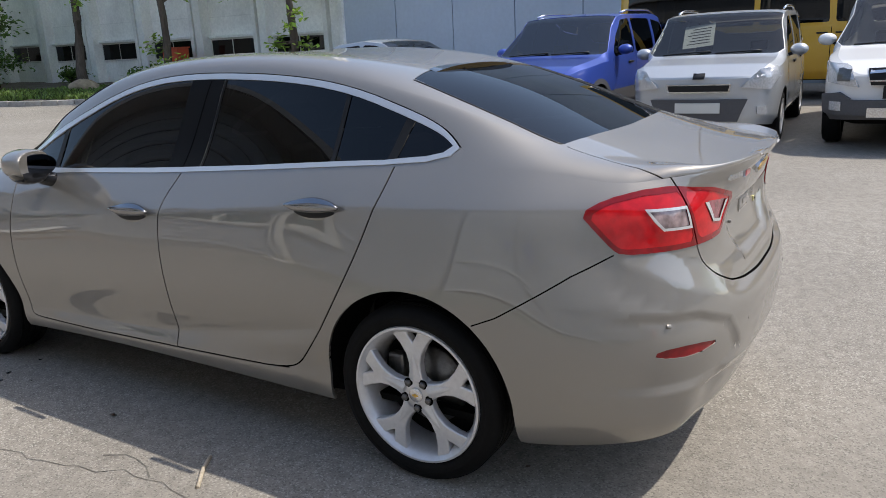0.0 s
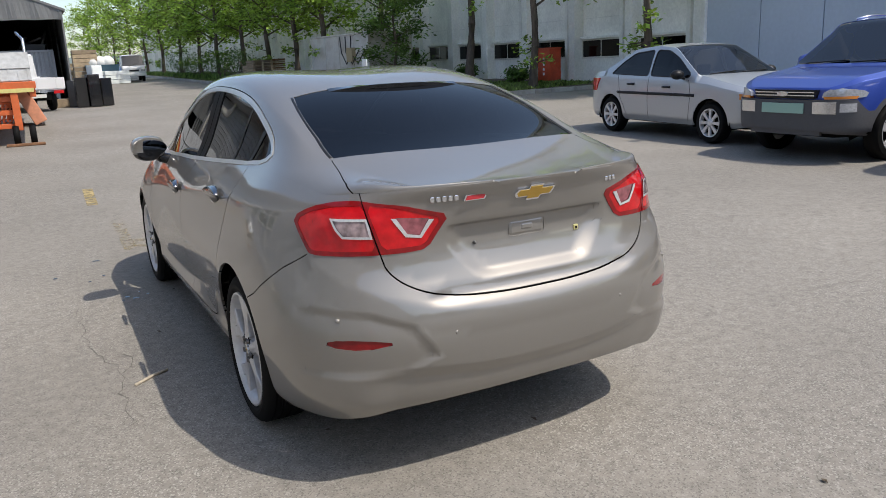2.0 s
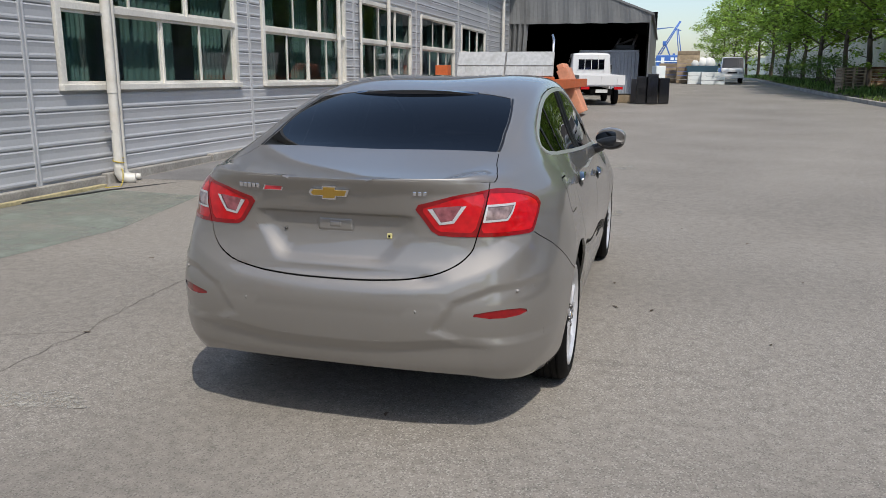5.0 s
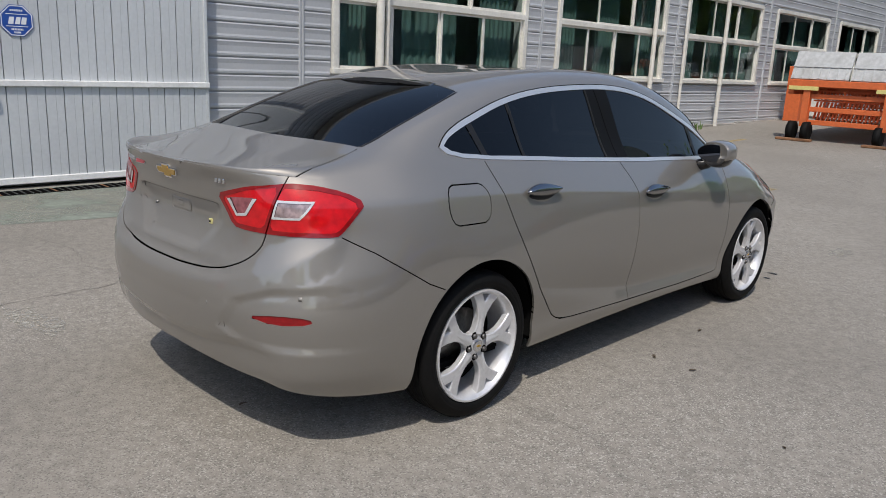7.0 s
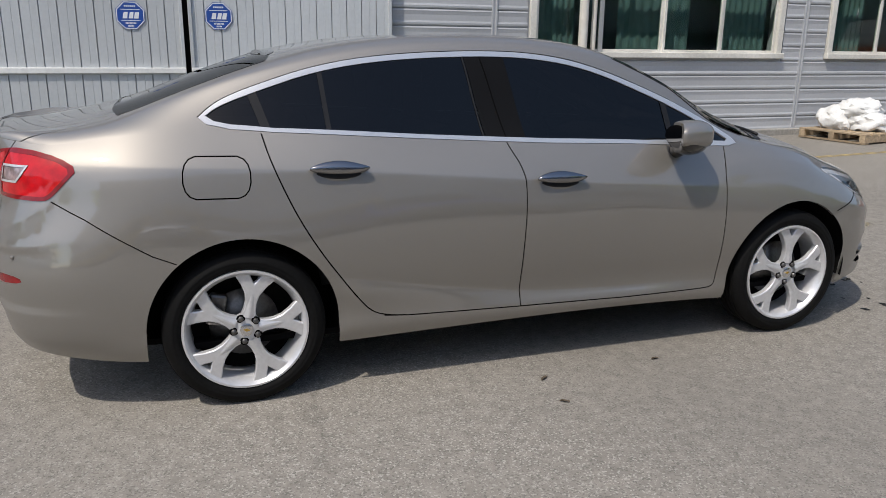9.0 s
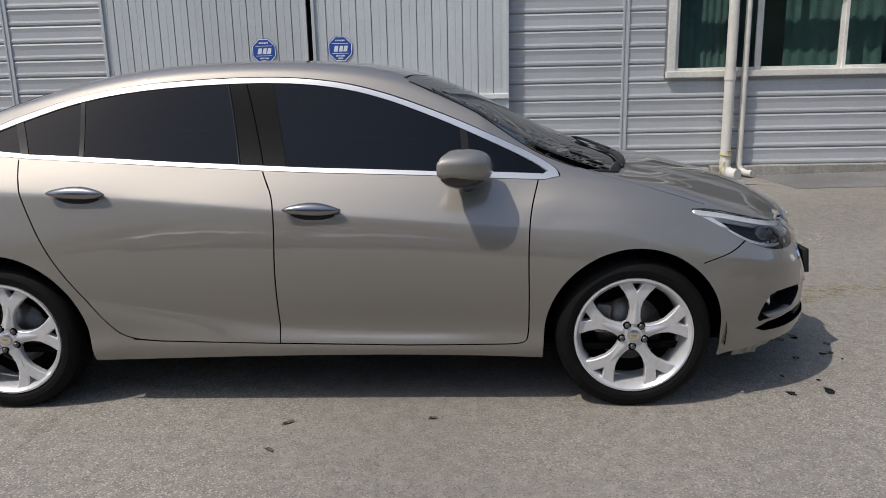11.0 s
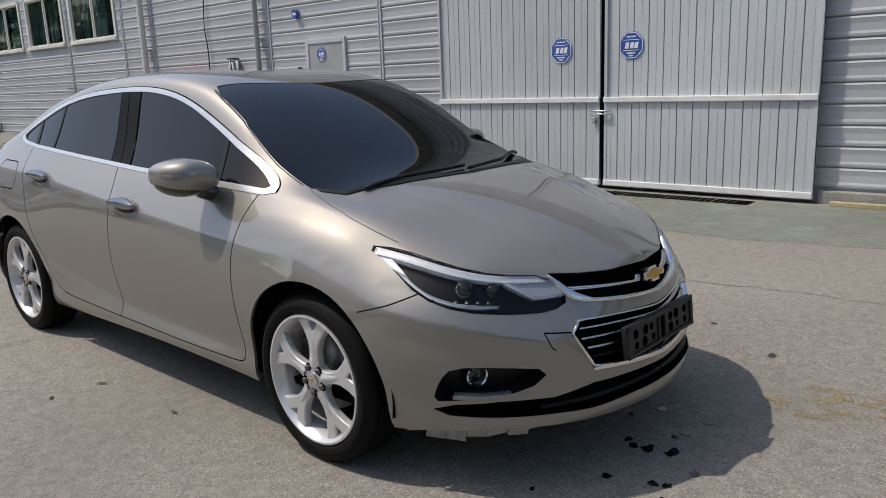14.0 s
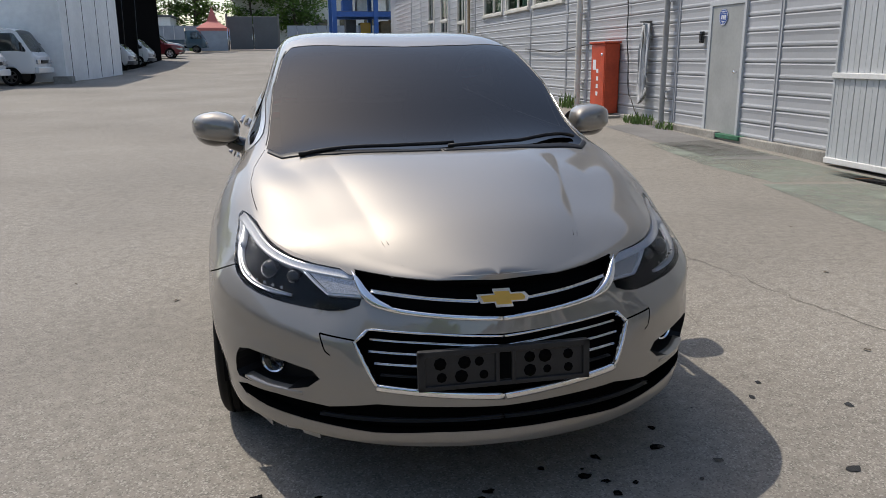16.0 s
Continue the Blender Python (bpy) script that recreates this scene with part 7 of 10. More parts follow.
# ---- parked vehicles ----
class Hull:
    """A simple vehicle body that faces +y: section from foot (v 0) over belt (1) and roof edge (2) to the middle (3)."""

    def __init__(self, length, width, belt, top, ends=(7.0, 7.0), tumble=0.80, foot=0.24, bulge=0.03, mid=0.55, rake=0.0):
        self.l, self.w, self.n, self.tumble, self.foot, self.bulge, self.mid = length, width / 2, ends, tumble, foot, bulge, mid
        self.bk, self.tk, self.tables = np.array(belt, float), np.array(top, float), {}

    def keyed(self, keys, y):
        if id(keys) not in self.tables:
            t = np.linspace(-self.l / 2, self.l / 2, 400)
            k = np.hanning(17)
            self.tables[id(keys)] = t, np.convolve(np.pad(np.interp(t, keys[:, 0], keys[:, 1]), 8, mode="edge"), k / k.sum(), "valid")
        return np.interp(y, *self.tables[id(keys)])

    def __call__(self, s, v):
        s, v = np.broadcast_arrays(np.clip(np.asarray(s, float), -1, 1), np.asarray(v, float))
        y = self.l / 2 * s
        n = np.where(s > 0, self.n[1], self.n[0])
        q = np.maximum(1 - np.abs(s) ** n, 0) ** (1 / np.maximum(n * 0.55, 1.6))
        w = self.w * q
        belt = self.keyed(self.bk, y)
        top = np.maximum(self.keyed(self.tk, y), belt + 0.012)
        foot = self.foot + 0.05 * np.clip((np.abs(s) - 0.8) / 0.2, 0, 1)
        up = np.clip((top - belt) / 0.45, 0, 1)
        tum = 1 - (1 - self.tumble) * np.clip((top - belt) / 0.5, 0, 1)
        edge_x, edge_z = w * np.where(up > 0.3, tum, 0.88 + 0.0 * up), belt + (top - belt) * (0.93 - 0.10 * (1 - up))
        a, b, c = np.clip(v, 0, 1), np.clip(v - 1, 0, 1), np.clip(v - 2, 0, 1)
        # side: foot tucked in, widest at mid height, in again at the belt
        z1 = foot + (belt - foot) * a
        h = (z1 - self.mid) / 0.5
        x1 = w * (1 - self.bulge * h * h * 1.6 - 0.05 * np.clip(0.12 - a, 0, 1) / 0.12)
        xb = w * (1 - self.bulge * ((belt - self.mid) / 0.5) ** 2 * 1.6)
        bow = 0.05 * np.sin(np.pi * b) * up * w * 0.35
        x2, z2 = xb + (edge_x - xb) * b + bow, belt + (edge_z - belt) * b
        x3, z3 = edge_x * np.cos(c * np.pi / 2), edge_z + (top - edge_z) * np.sin(c * np.pi / 2) ** 0.9
        x = np.where(v < 1, x1, np.where(v < 2, x2, x3))
        z = np.where(v < 1, z1, np.where(v < 2, z2, z3))
        return np.stack([x, y, z], -1)

    def v_side(self, s, z):
        vs = np.linspace(0, 2, 120)
        return float(np.interp(z, np.maximum.accumulate(self(np.full(120, s), vs)[:, 2]), vs))


def end_skin_of(hull, sgn):
    """The nose or the tail as a surface over x and z."""
    ss = np.linspace(1.0, 0.45, 70)
    zg = np.linspace(hull.foot, 1.9, 60)
    vs = np.linspace(0, 3, 150)
    wide = np.empty((70, 60))
    for i, q in enumerate(ss):
        p = hull(np.full(150, q * sgn), vs)
        wide[i] = np.interp(zg, np.maximum.accumulate(p[:, 2] + np.arange(150) * 1e-7), p[:, 0], right=-0.2)
    wide = np.maximum.accumulate(wide, axis=0) + np.arange(70)[:, None] * 1e-6

    def skin(x, z):
        x, z = np.broadcast_arrays(np.asarray(x, float), np.asarray(z, float))
        out = np.empty(x.shape)
        for k in np.ndindex(x.shape):
            f = (z[k] - zg[0]) / (zg[1] - zg[0])
            j = int(np.clip(f, 0, 58))
            col = wide[:, j] * (1 - f + j) + wide[:, j + 1] * (f - j)
            out[k] = np.interp(abs(x[k]), col, ss)
        return np.stack([x * 1.0, out * sgn * hull.l / 2, z * 1.0], -1) if sgn < 0 else np.stack([x * 1.0, out * hull.l / 2, z * 1.0], -1)

    return skin


def simple_wheel(car, x, y, r, sx, spokes, near=True, w=0.2, metal=None):
    hub = thing_part("wheel", car, pose(x, y, r) if sx > 0 else pose(x, y, r, 0, 0, 180))
    rim = r * 0.70
    bm = bmesh.new()
    lathe_into(bm, [(rim - 0.01, -w), (r - 0.03, -w), (r, -w + 0.03), (r, -0.03), (r - 0.025, 0.0), (rim + 0.01, 0.002), (rim, -0.012)], 40)
    part("tyre", bm, RUBBER, hub, smooth_angle=40)
    bm = bmesh.new()
    lathe_into(bm, [(rim + 0.004, -0.012), (rim, 0.0), (rim - 0.012, -0.004), (rim - 0.03, -0.06), (rim - 0.03, -w * 0.6), (0.0, -w * 0.6)], 36)
    part("rim", bm, metal or ALLOY, hub, smooth_angle=40)
    bm = bmesh.new()
    for i in range(spokes):
        wd = 1.1 * rim / spokes
        prism_into(bm, [(-wd * 0.7, rim * 0.16), (-wd * 0.75, rim * 0.55), (-wd, rim * 0.95), (wd, rim * 0.95), (wd * 0.75, rim * 0.55), (wd * 0.7, rim * 0.16)], -0.035, -0.010, "x", pose(0, 0, 0, 360 / spokes * i, 0, 0))
    lathe_into(bm, [(rim * 0.30, -0.03), (rim * 0.28, -0.006), (rim * 0.12, -0.002), (0.0, -0.002)], 20)
    part("spokes", bm, metal or ALLOY, hub)
    # black disc imitates the shade seen between the spokes
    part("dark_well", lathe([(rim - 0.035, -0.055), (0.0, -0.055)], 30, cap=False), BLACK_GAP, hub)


def vehicle(name, label, mat, m, hull, axles, wheel_r, windows, screen, rear, group="", category="car", glass=None, lower=None, lower_z=0.0, front=None, tail=None, spokes=7, doors=(), track=None, trim=None, handles=(), belt_trim=False, rails=None, mirrors=None, grid=(70, 30), bumper_strip=None):
    """A parked vehicle. windows: outlines in (y, z); screen, rear: (y at the foot, y at the head) of the glass; front: list of parts on the nose."""
    car = thing(name, label, category, m, group)
    half = hull.l / 2
    sh = Sheet(-1, 1, grid[0], 0, 3, grid[1])
    # finer towards the ends
    glass = glass or TINT

    def side(line):
        return [(y / half, hull.v_side(y / half, z)) for y, z in line]

    arch = wheel_r + 0.055
    for y in axles:
        sh.cut([(p[0] / half, hull.v_side(p[0] / half, p[1])) for p in ring(y, wheel_r, arch, 22, wheel_r - 0.02)] , "void")
    if lower is not None:
        sh.cut([(-1.1, -0.1), (-1.1, hull.v_side(0, lower_z))] + [(s, hull.v_side(s, lower_z)) for s in np.linspace(-0.99, 0.99, 40)] + [(1.1, hull.v_side(0, lower_z)), (1.1, -0.1)], "cladding")
        for y in axles:
            sh.cut([(p[0] / half, hull.v_side(p[0] / half, p[1])) for p in ring(y, wheel_r, arch + 0.07, 22, wheel_r - 0.02)], "cladding")
            sh.cut([(p[0] / half, hull.v_side(p[0] / half, p[1])) for p in ring(y, wheel_r, arch, 22, wheel_r - 0.02)], "void")
    for w in windows:
        sh.cut(side(rounded(dense(w, 0.11, True), True, rounds=2)), "side_window")
    if screen:
        f, h = screen
        sh.cut([(f / half, 3.1), (f / half - 0.004, 2.30), ((f - 0.03) / half, 2.12), ((h + 0.03) / half, 2.12), (h / half, 2.30), (h / half, 3.1)], "windscreen")
    if rear:
        f, h = rear
        sh.cut([(f / half, 3.1), (f / half + 0.004, 2.30), ((f + 0.03) / half, 2.12), ((h - 0.03) / half, 2.12), (h / half, 2.30), (h / half, 3.1)], "rear_window")
    for line in doors:
        sh.cut(strip(dense(side(line), 0.03), 0.012 / half, 0.3), "seam")
    got = sh.sort("body")
    lay("body", got["body"], hull, mat, car, side=0, thick=0.012)
    if "cladding" in got:
        lay("cladding", got["cladding"], hull, lower, car, side=0, thick=0.012, label="dark plastic cladding")
    if "seam" in got:
        tagged(lay("door_gap", got["seam"], hull, BLACK_GAP, car, off=-0.004, side=0), kind="stuff")
    mid = lambda c: sum(p[0] for p in c) / len(c) * half
    for sd in (1, -1):
        for w in windows:
            lo, hi = min(p[0] for p in w), max(p[0] for p in w)
            cells = [c for c in got.get("side_window", []) if lo <= mid(c) <= hi]
            if cells:
                lay("side_window", cells, hull, glass, car, off=-0.006, side=sd).visible_shadow = False
            if trim:
                line = side(rounded(dense(w, 0.11, True), True, rounds=2))
                ribbon("window_trim", line + line[:1], 0.018 / half, hull, trim, car, out=0.003, sink=0.004, side=sd, ratio=0.25)
    for k in ("windscreen", "rear_window"):
        if k in got:
            lay(k, got[k], hull, glass if k == "rear_window" else (front or {}).get("glass", SCREEN_TINT), car, off=-0.004, side=0).visible_shadow = False
    if screen:
        foot_s = (screen[0] + 0.015) / half
        for x0, x1 in ((0.62, 0.05), (-0.02, -0.55)):
            pts = []
            for k in np.linspace(0, 1, 7):
                x, sw = x0 + (x1 - x0) * k, foot_s - (0.02 + 0.05 * k) / half
                ring_v = hull(np.full(60, sw), np.linspace(2.0, 3.0, 60))
                pts.append((x * hull.w / 0.86, sw * half, float(np.interp(-abs(x * hull.w / 0.86), -ring_v[:, 0], ring_v[:, 2])) + 0.012))
            part("wiper", tube(pts, 0.009, 5), BLACK_TRIM, car)
    part("underbody", prism([(hull.w * 0.84 * a, half * b) for a, b in ((-1, -0.72), (-0.7, -0.9), (0.7, -0.9), (1, -0.72), (1, 0.72), (0.7, 0.9), (-0.7, 0.9), (-1, 0.72))], hull.foot - 0.02, hull.foot + 0.12, "z"), UNDER_SHADE, car)
    part("cabin_floor", box(-hull.w * 0.80, hull.w * 0.80, -half * 0.8, half * 0.62, hull.foot + 0.1, hull.foot + 0.38), SEAT, car)
    for x in (-hull.w * 0.42, hull.w * 0.42):
        zt = float(hull(0.0, 1.0)[2])
        part("seat", box(x - 0.22, x + 0.22, -0.25, -0.08, hull.foot + 0.3, zt + 0.02, 0.05), SEAT, car)
        part("head_rest", box(x - 0.12, x + 0.12, -0.27, -0.17, zt + 0.04, zt + 0.20, 0.03), SEAT, car)
    tr = track or hull.w - 0.02
    for y in axles:
        for sx in (1, -1):
            simple_wheel(car, sx * tr, y, wheel_r, sx, spokes)
            bm = bmesh.new()
            lathe_into(bm, [(arch + 0.03, -0.03), (arch + 0.03, -0.30), (0.0, -0.30)], 28, pose(sx * hull.w * 0.985, y, wheel_r, 0, 0, 0 if sx > 0 else 180))
            bmesh.ops.delete(bm, geom=[f for f in bm.faces if f.calc_center_median().z < hull.foot], context="FACES")
            part("wheel_liner", bm, UNDER_SHADE, car)
    for y, z in handles:
        for sd in (1, -1):
            ribbon("handle", side([(y - 0.09, z), (y + 0.09, z)]), 0.026 / half, hull, trim or BLACK_TRIM, car, out=0.026, sink=-0.004, side=sd, ratio=0.25)
    if bumper_strip:
        a, b, z = bumper_strip
        for sd in (1, -1):
            ribbon("rub_strip", side([(a, z), (0.5 * (a + b), z), (b, z)]), 0.045 / half, hull, BLACK_TRIM, car, out=0.012, sink=0.004, side=sd, ratio=0.30)
    if rails:
        a, b, mt = rails
        for sd in (1, -1):
            pts = [hull(y / half, 2.25) * (sd, 1, 1) + (0, 0, 0.02 if i in (0, 5) else 0.055) for i, y in enumerate(np.linspace(a, b, 6))]
            part("roof_rail", tube(pts, 0.016, 8), mt, car)
    if mirrors:
        y, z, mt = mirrors
        for sd in (1, -1):
            bm = bmesh.new()
            bmesh.ops.create_uvsphere(bm, u_segments=18, v_segments=12, radius=1)
            for v in bm.verts:
                v.co = Vector((v.co.x * 0.11, max(v.co.y, -0.5) * 0.09, v.co.z * 0.075))
            x0 = float(hull(y / half, hull.v_side(y / half, z - 0.06))[0])
            mm = part("door_mirror", bm, mt, car, smooth_angle=50)
            mm.matrix_basis = pose(sd * (x0 + 0.12), y, z)
            part("mirror_stalk", tube([(-sd * 0.14, 0.02, -0.07), (0, 0, -0.02)], 0.022, 8), BLACK_TRIM, mm)
    # parts on the nose and the tail: outline in x and z, thickness, material
    for spec, sgn in ((front or {}).get("parts", ()), 1), (tail or (), -1):
        for nm, line, out, mt, both in spec:
            xs, zs = [p[0] for p in line], [p[1] for p in line]
            cells = Sheet(min(xs) - 0.005, max(xs) + 0.005, max(3, int((max(xs) - min(xs)) / 0.06)), min(zs) - 0.005, max(zs) + 0.005, max(2, int((max(zs) - min(zs)) / 0.06)))
            cells.cut(line, nm)
            for sd in ((1, -1) if both else (1,)):
                lay(nm, cells.sort("out")[nm], end_skin_of(hull, sgn), mt, car, off=-sgn * out, side=sd, thick=-sgn * (out + 0.03))
    return car


SILVER = paint("silver paint", (0.46, 0.48, 0.50), 0.5, 0.4)
BLUE = paint("bright blue paint", (0.030, 0.070, 0.36), 0.35, 0.4)
WHITE = paint("white paint", (0.72, 0.72, 0.71), 0.0, 0.45, 0.03)
BLACKP = paint("black paint", (0.006, 0.006, 0.007), 0.0, 0.3)
REDP = paint("dark red paint", (0.16, 0.012, 0.018), 0.3, 0.35)
ORANGEP = paint("orange paint", (0.55, 0.10, 0.02), 0.1, 0.4)
YELLOW = paint("deep yellow paint", (0.62, 0.34, 0.015), 0.0, 0.45, 0.04)
TEALP = paint("dark teal paint", (0.03, 0.07, 0.10), 0.2, 0.4)
CLAD = material("grey plastic cladding", (0.075, 0.075, 0.080), 0.6, grain=0.1, scale=60)
LAMP_GLASS = material("clear head lamp", (0.50, 0.51, 0.52), 0.12, 0.35, grain=0.22, scale=45, coat=1.0)
PLATE_GREEN = material("pale green plate", (0.30, 0.48, 0.40), 0.5)
PLATE_WHITE = material("pale plate", (0.62, 0.62, 0.58), 0.5)
LIGHT_TINT = pane_material("lightly tinted glass", (0.42, 0.45, 0.44), ior=1.75)
SCREEN_TINT = pane_material("tinted screen of a parked car", (0.16, 0.16, 0.17), ior=2.1)
PAPER = material("white paper", (0.80, 0.84, 0.82), 0.7)


def rect(x0, x1, z0, z1):
    return [(x0, z0), (x1, z0), (x1, z1), (x0, z1)]


def parked(x, y, heading):
    """heading: degrees from +y, to the left. The ground's tilt along the vehicle is taken along."""
    h = radians(heading)
    dx, dy = -math.sin(h), math.cos(h)
    a, b = ground_z(x + dx * 1.3, y + dy * 1.3), ground_z(x - dx * 1.3, y - dy * 1.3)
    return pose(x, y, (a + b) / 2, 0, 0, heading) @ pose(0, 0, 0, math.degrees(math.atan2(a - b, 2.6)), 0, 0)


# silver saloon
hull = Hull(4.28, 1.69, [(-2.14, 0.90), (-1.5, 0.95), (0.3, 0.90), (1.2, 0.86), (1.9, 0.74), (2.14, 0.66)],
            [(-2.14, 0.97), (-1.75, 1.04), (-1.45, 1.06), (-0.75, 1.42), (-0.15, 1.47), (0.25, 1.43), (0.98, 1.00), (1.15, 0.97), (1.8, 0.84), (2.14, 0.70)], tumble=0.74)
vehicle("saloon_car", "light silver four door saloon with black side strips and mirrors", SILVER, parked(8.33, 4.93, 174.5), hull, (-1.20, 1.28), 0.30,
        [[(-1.22, 0.99), (-0.98, 1.18), (-0.72, 1.33), (-0.22, 1.375), (-0.20, 0.97)], [(-0.14, 0.97), (-0.15, 1.375), (0.14, 1.36), (0.42, 1.24), (0.80, 1.01), (0.78, 0.945)]],
        (1.02, 0.20), (-1.50, -0.80), "parked cars east", spokes=8, doors=([(-0.17, 0.96), (-0.17, 0.60), (-0.15, 0.30)], [(0.78, 0.92), (0.86, 0.7), (0.82, 0.30)], [(-1.02, 0.98), (-0.92, 0.62), (-0.72, 0.30)]),
        front={"glass": LIGHT_TINT, "parts": [("head_lamp", [(0.40, 0.60), (0.75, 0.64), (0.77, 0.76), (0.52, 0.70)], 0.012, LAMP_GLASS, True), ("grille", rect(-0.32, 0.32, 0.58, 0.66), 0.008, BLACK_TRIM, False), ("turn_lamp", [(0.70, 0.645), (0.765, 0.655), (0.765, 0.735), (0.72, 0.73)], 0.016, AMBER, True)]},
        tail=[("tail_lamp", [(0.50, 0.72), (0.80, 0.70), (0.80, 0.92), (0.60, 0.90)], 0.012, RED_LENS, True)], bumper_strip=(-1.0, 0.95, 0.69), handles=((-0.62, 0.83), (0.30, 0.80)), mirrors=(0.66, 1.0, BLACK_TRIM), trim=BLACK_TRIM)

# blue off-roader
hull = Hull(4.35, 1.84, [(-2.17, 1.02), (-1.0, 1.06), (0.6, 1.02), (1.2, 1.02), (1.9, 0.96), (2.17, 0.86)],
            [(-2.17, 1.10), (-2.1, 1.25), (-1.9, 1.60), (-1.4, 1.68), (0.0, 1.695), (0.30, 1.66), (0.98, 1.14), (1.12, 1.10), (1.85, 1.02), (2.17, 0.88)], ends=(8, 8), tumble=0.80, foot=0.32, mid=0.65)
vehicle("off_road_car", "bright blue compact off-road car with grey plastic bumpers", BLUE, parked(8.92, 1.86, 88), hull, (-1.28, 1.35), 0.345,
        [[(-1.85, 1.14), (-1.75, 1.50), (-1.15, 1.57), (-1.12, 1.12)], [(-1.02, 1.12), (-1.05, 1.58), (-0.22, 1.60), (-0.18, 1.10)], [(-0.10, 1.10), (-0.14, 1.60), (0.20, 1.58), (0.72, 1.16), (0.72, 1.08)]],
        (1.02, 0.24), (-2.12, -1.92), "parked cars east", spokes=5, lower=CLAD, lower_z=0.62, doors=([(-0.14, 1.08), (-0.14, 0.45)], [(0.80, 1.05), (0.82, 0.45)], [(-1.06, 1.1), (-0.98, 0.8), (-0.8, 0.45)]),
        front={"parts": [("bumper", [(-0.86, 0.40), (0.86, 0.40), (0.88, 0.56), (0.80, 0.76), (-0.80, 0.76), (-0.88, 0.56)], 0.05, CLAD, False), ("grille", [(-0.42, 0.775), (0.42, 0.775), (0.45, 0.875), (-0.45, 0.875)], 0.040, BLACK_TRIM, False),
                         ("grille_bar", rect(-0.43, 0.43, 0.805, 0.818), 0.05, SATIN, False), ("grille_bar", rect(-0.43, 0.43, 0.842, 0.855), 0.05, SATIN, False), ("emblem", rounded(rect(-0.075, 0.075, 0.80, 0.86), True), 0.06, SATIN, False),
                         ("head_lamp", rounded([(0.50, 0.765), (0.84, 0.765), (0.855, 0.85), (0.76, 0.885), (0.54, 0.875)], True, rounds=1), 0.030, LAMP_GLASS, True), ("turn_lamp", [(0.54, 0.768), (0.80, 0.768), (0.81, 0.80), (0.53, 0.80)], 0.036, AMBER, True),
                         ("plate", rect(-0.30, 0.30, 0.60, 0.72), 0.066, PLATE_GREEN, False), ("side_grille", rect(0.42, 0.66, 0.60, 0.74), 0.058, SATIN, True), ("fog_lamp", rect(0.69, 0.80, 0.62, 0.72), 0.055, LAMP_GLASS, True), ("skid_plate", rect(-0.5, 0.5, 0.34, 0.44), 0.03, CLAD, False)]},
        handles=((-0.75, 1.0), (0.12, 0.97)), mirrors=(0.60, 1.17, BLUE), rails=(-1.6, 0.0, SATIN))

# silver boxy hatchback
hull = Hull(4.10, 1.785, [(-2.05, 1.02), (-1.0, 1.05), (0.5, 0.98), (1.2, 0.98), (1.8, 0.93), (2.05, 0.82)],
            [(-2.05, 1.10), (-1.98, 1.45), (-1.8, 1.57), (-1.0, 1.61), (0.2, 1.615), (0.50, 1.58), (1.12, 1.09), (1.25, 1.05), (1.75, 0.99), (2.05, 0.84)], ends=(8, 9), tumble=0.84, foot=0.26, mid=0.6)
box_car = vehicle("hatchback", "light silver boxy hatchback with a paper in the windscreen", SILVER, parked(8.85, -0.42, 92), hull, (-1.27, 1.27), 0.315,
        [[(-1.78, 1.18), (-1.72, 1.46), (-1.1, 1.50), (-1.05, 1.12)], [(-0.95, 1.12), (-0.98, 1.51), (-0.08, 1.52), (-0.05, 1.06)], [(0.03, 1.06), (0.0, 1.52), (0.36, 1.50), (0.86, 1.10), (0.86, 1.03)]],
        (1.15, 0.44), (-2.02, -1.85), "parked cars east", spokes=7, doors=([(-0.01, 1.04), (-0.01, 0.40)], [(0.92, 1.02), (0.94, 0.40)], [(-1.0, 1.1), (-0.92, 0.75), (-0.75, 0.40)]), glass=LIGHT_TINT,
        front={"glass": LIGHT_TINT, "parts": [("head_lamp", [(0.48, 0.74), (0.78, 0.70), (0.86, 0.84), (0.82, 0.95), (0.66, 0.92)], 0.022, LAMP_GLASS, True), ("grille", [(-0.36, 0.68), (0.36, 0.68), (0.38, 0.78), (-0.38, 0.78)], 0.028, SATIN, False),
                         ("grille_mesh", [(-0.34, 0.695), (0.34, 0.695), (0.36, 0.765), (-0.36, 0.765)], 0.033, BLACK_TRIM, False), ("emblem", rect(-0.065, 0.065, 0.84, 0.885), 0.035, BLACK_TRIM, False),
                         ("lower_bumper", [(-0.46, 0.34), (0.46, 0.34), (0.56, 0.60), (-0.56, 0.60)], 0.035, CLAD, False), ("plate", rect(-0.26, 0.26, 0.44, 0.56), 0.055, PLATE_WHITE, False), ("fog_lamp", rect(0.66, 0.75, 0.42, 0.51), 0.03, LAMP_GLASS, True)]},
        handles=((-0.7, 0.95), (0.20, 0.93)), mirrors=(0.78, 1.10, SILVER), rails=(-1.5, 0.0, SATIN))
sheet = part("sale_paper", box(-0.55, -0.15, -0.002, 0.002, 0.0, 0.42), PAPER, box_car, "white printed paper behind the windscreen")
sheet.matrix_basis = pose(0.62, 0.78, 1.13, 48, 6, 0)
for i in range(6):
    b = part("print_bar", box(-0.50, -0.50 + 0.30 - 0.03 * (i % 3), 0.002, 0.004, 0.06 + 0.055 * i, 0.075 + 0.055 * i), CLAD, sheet)

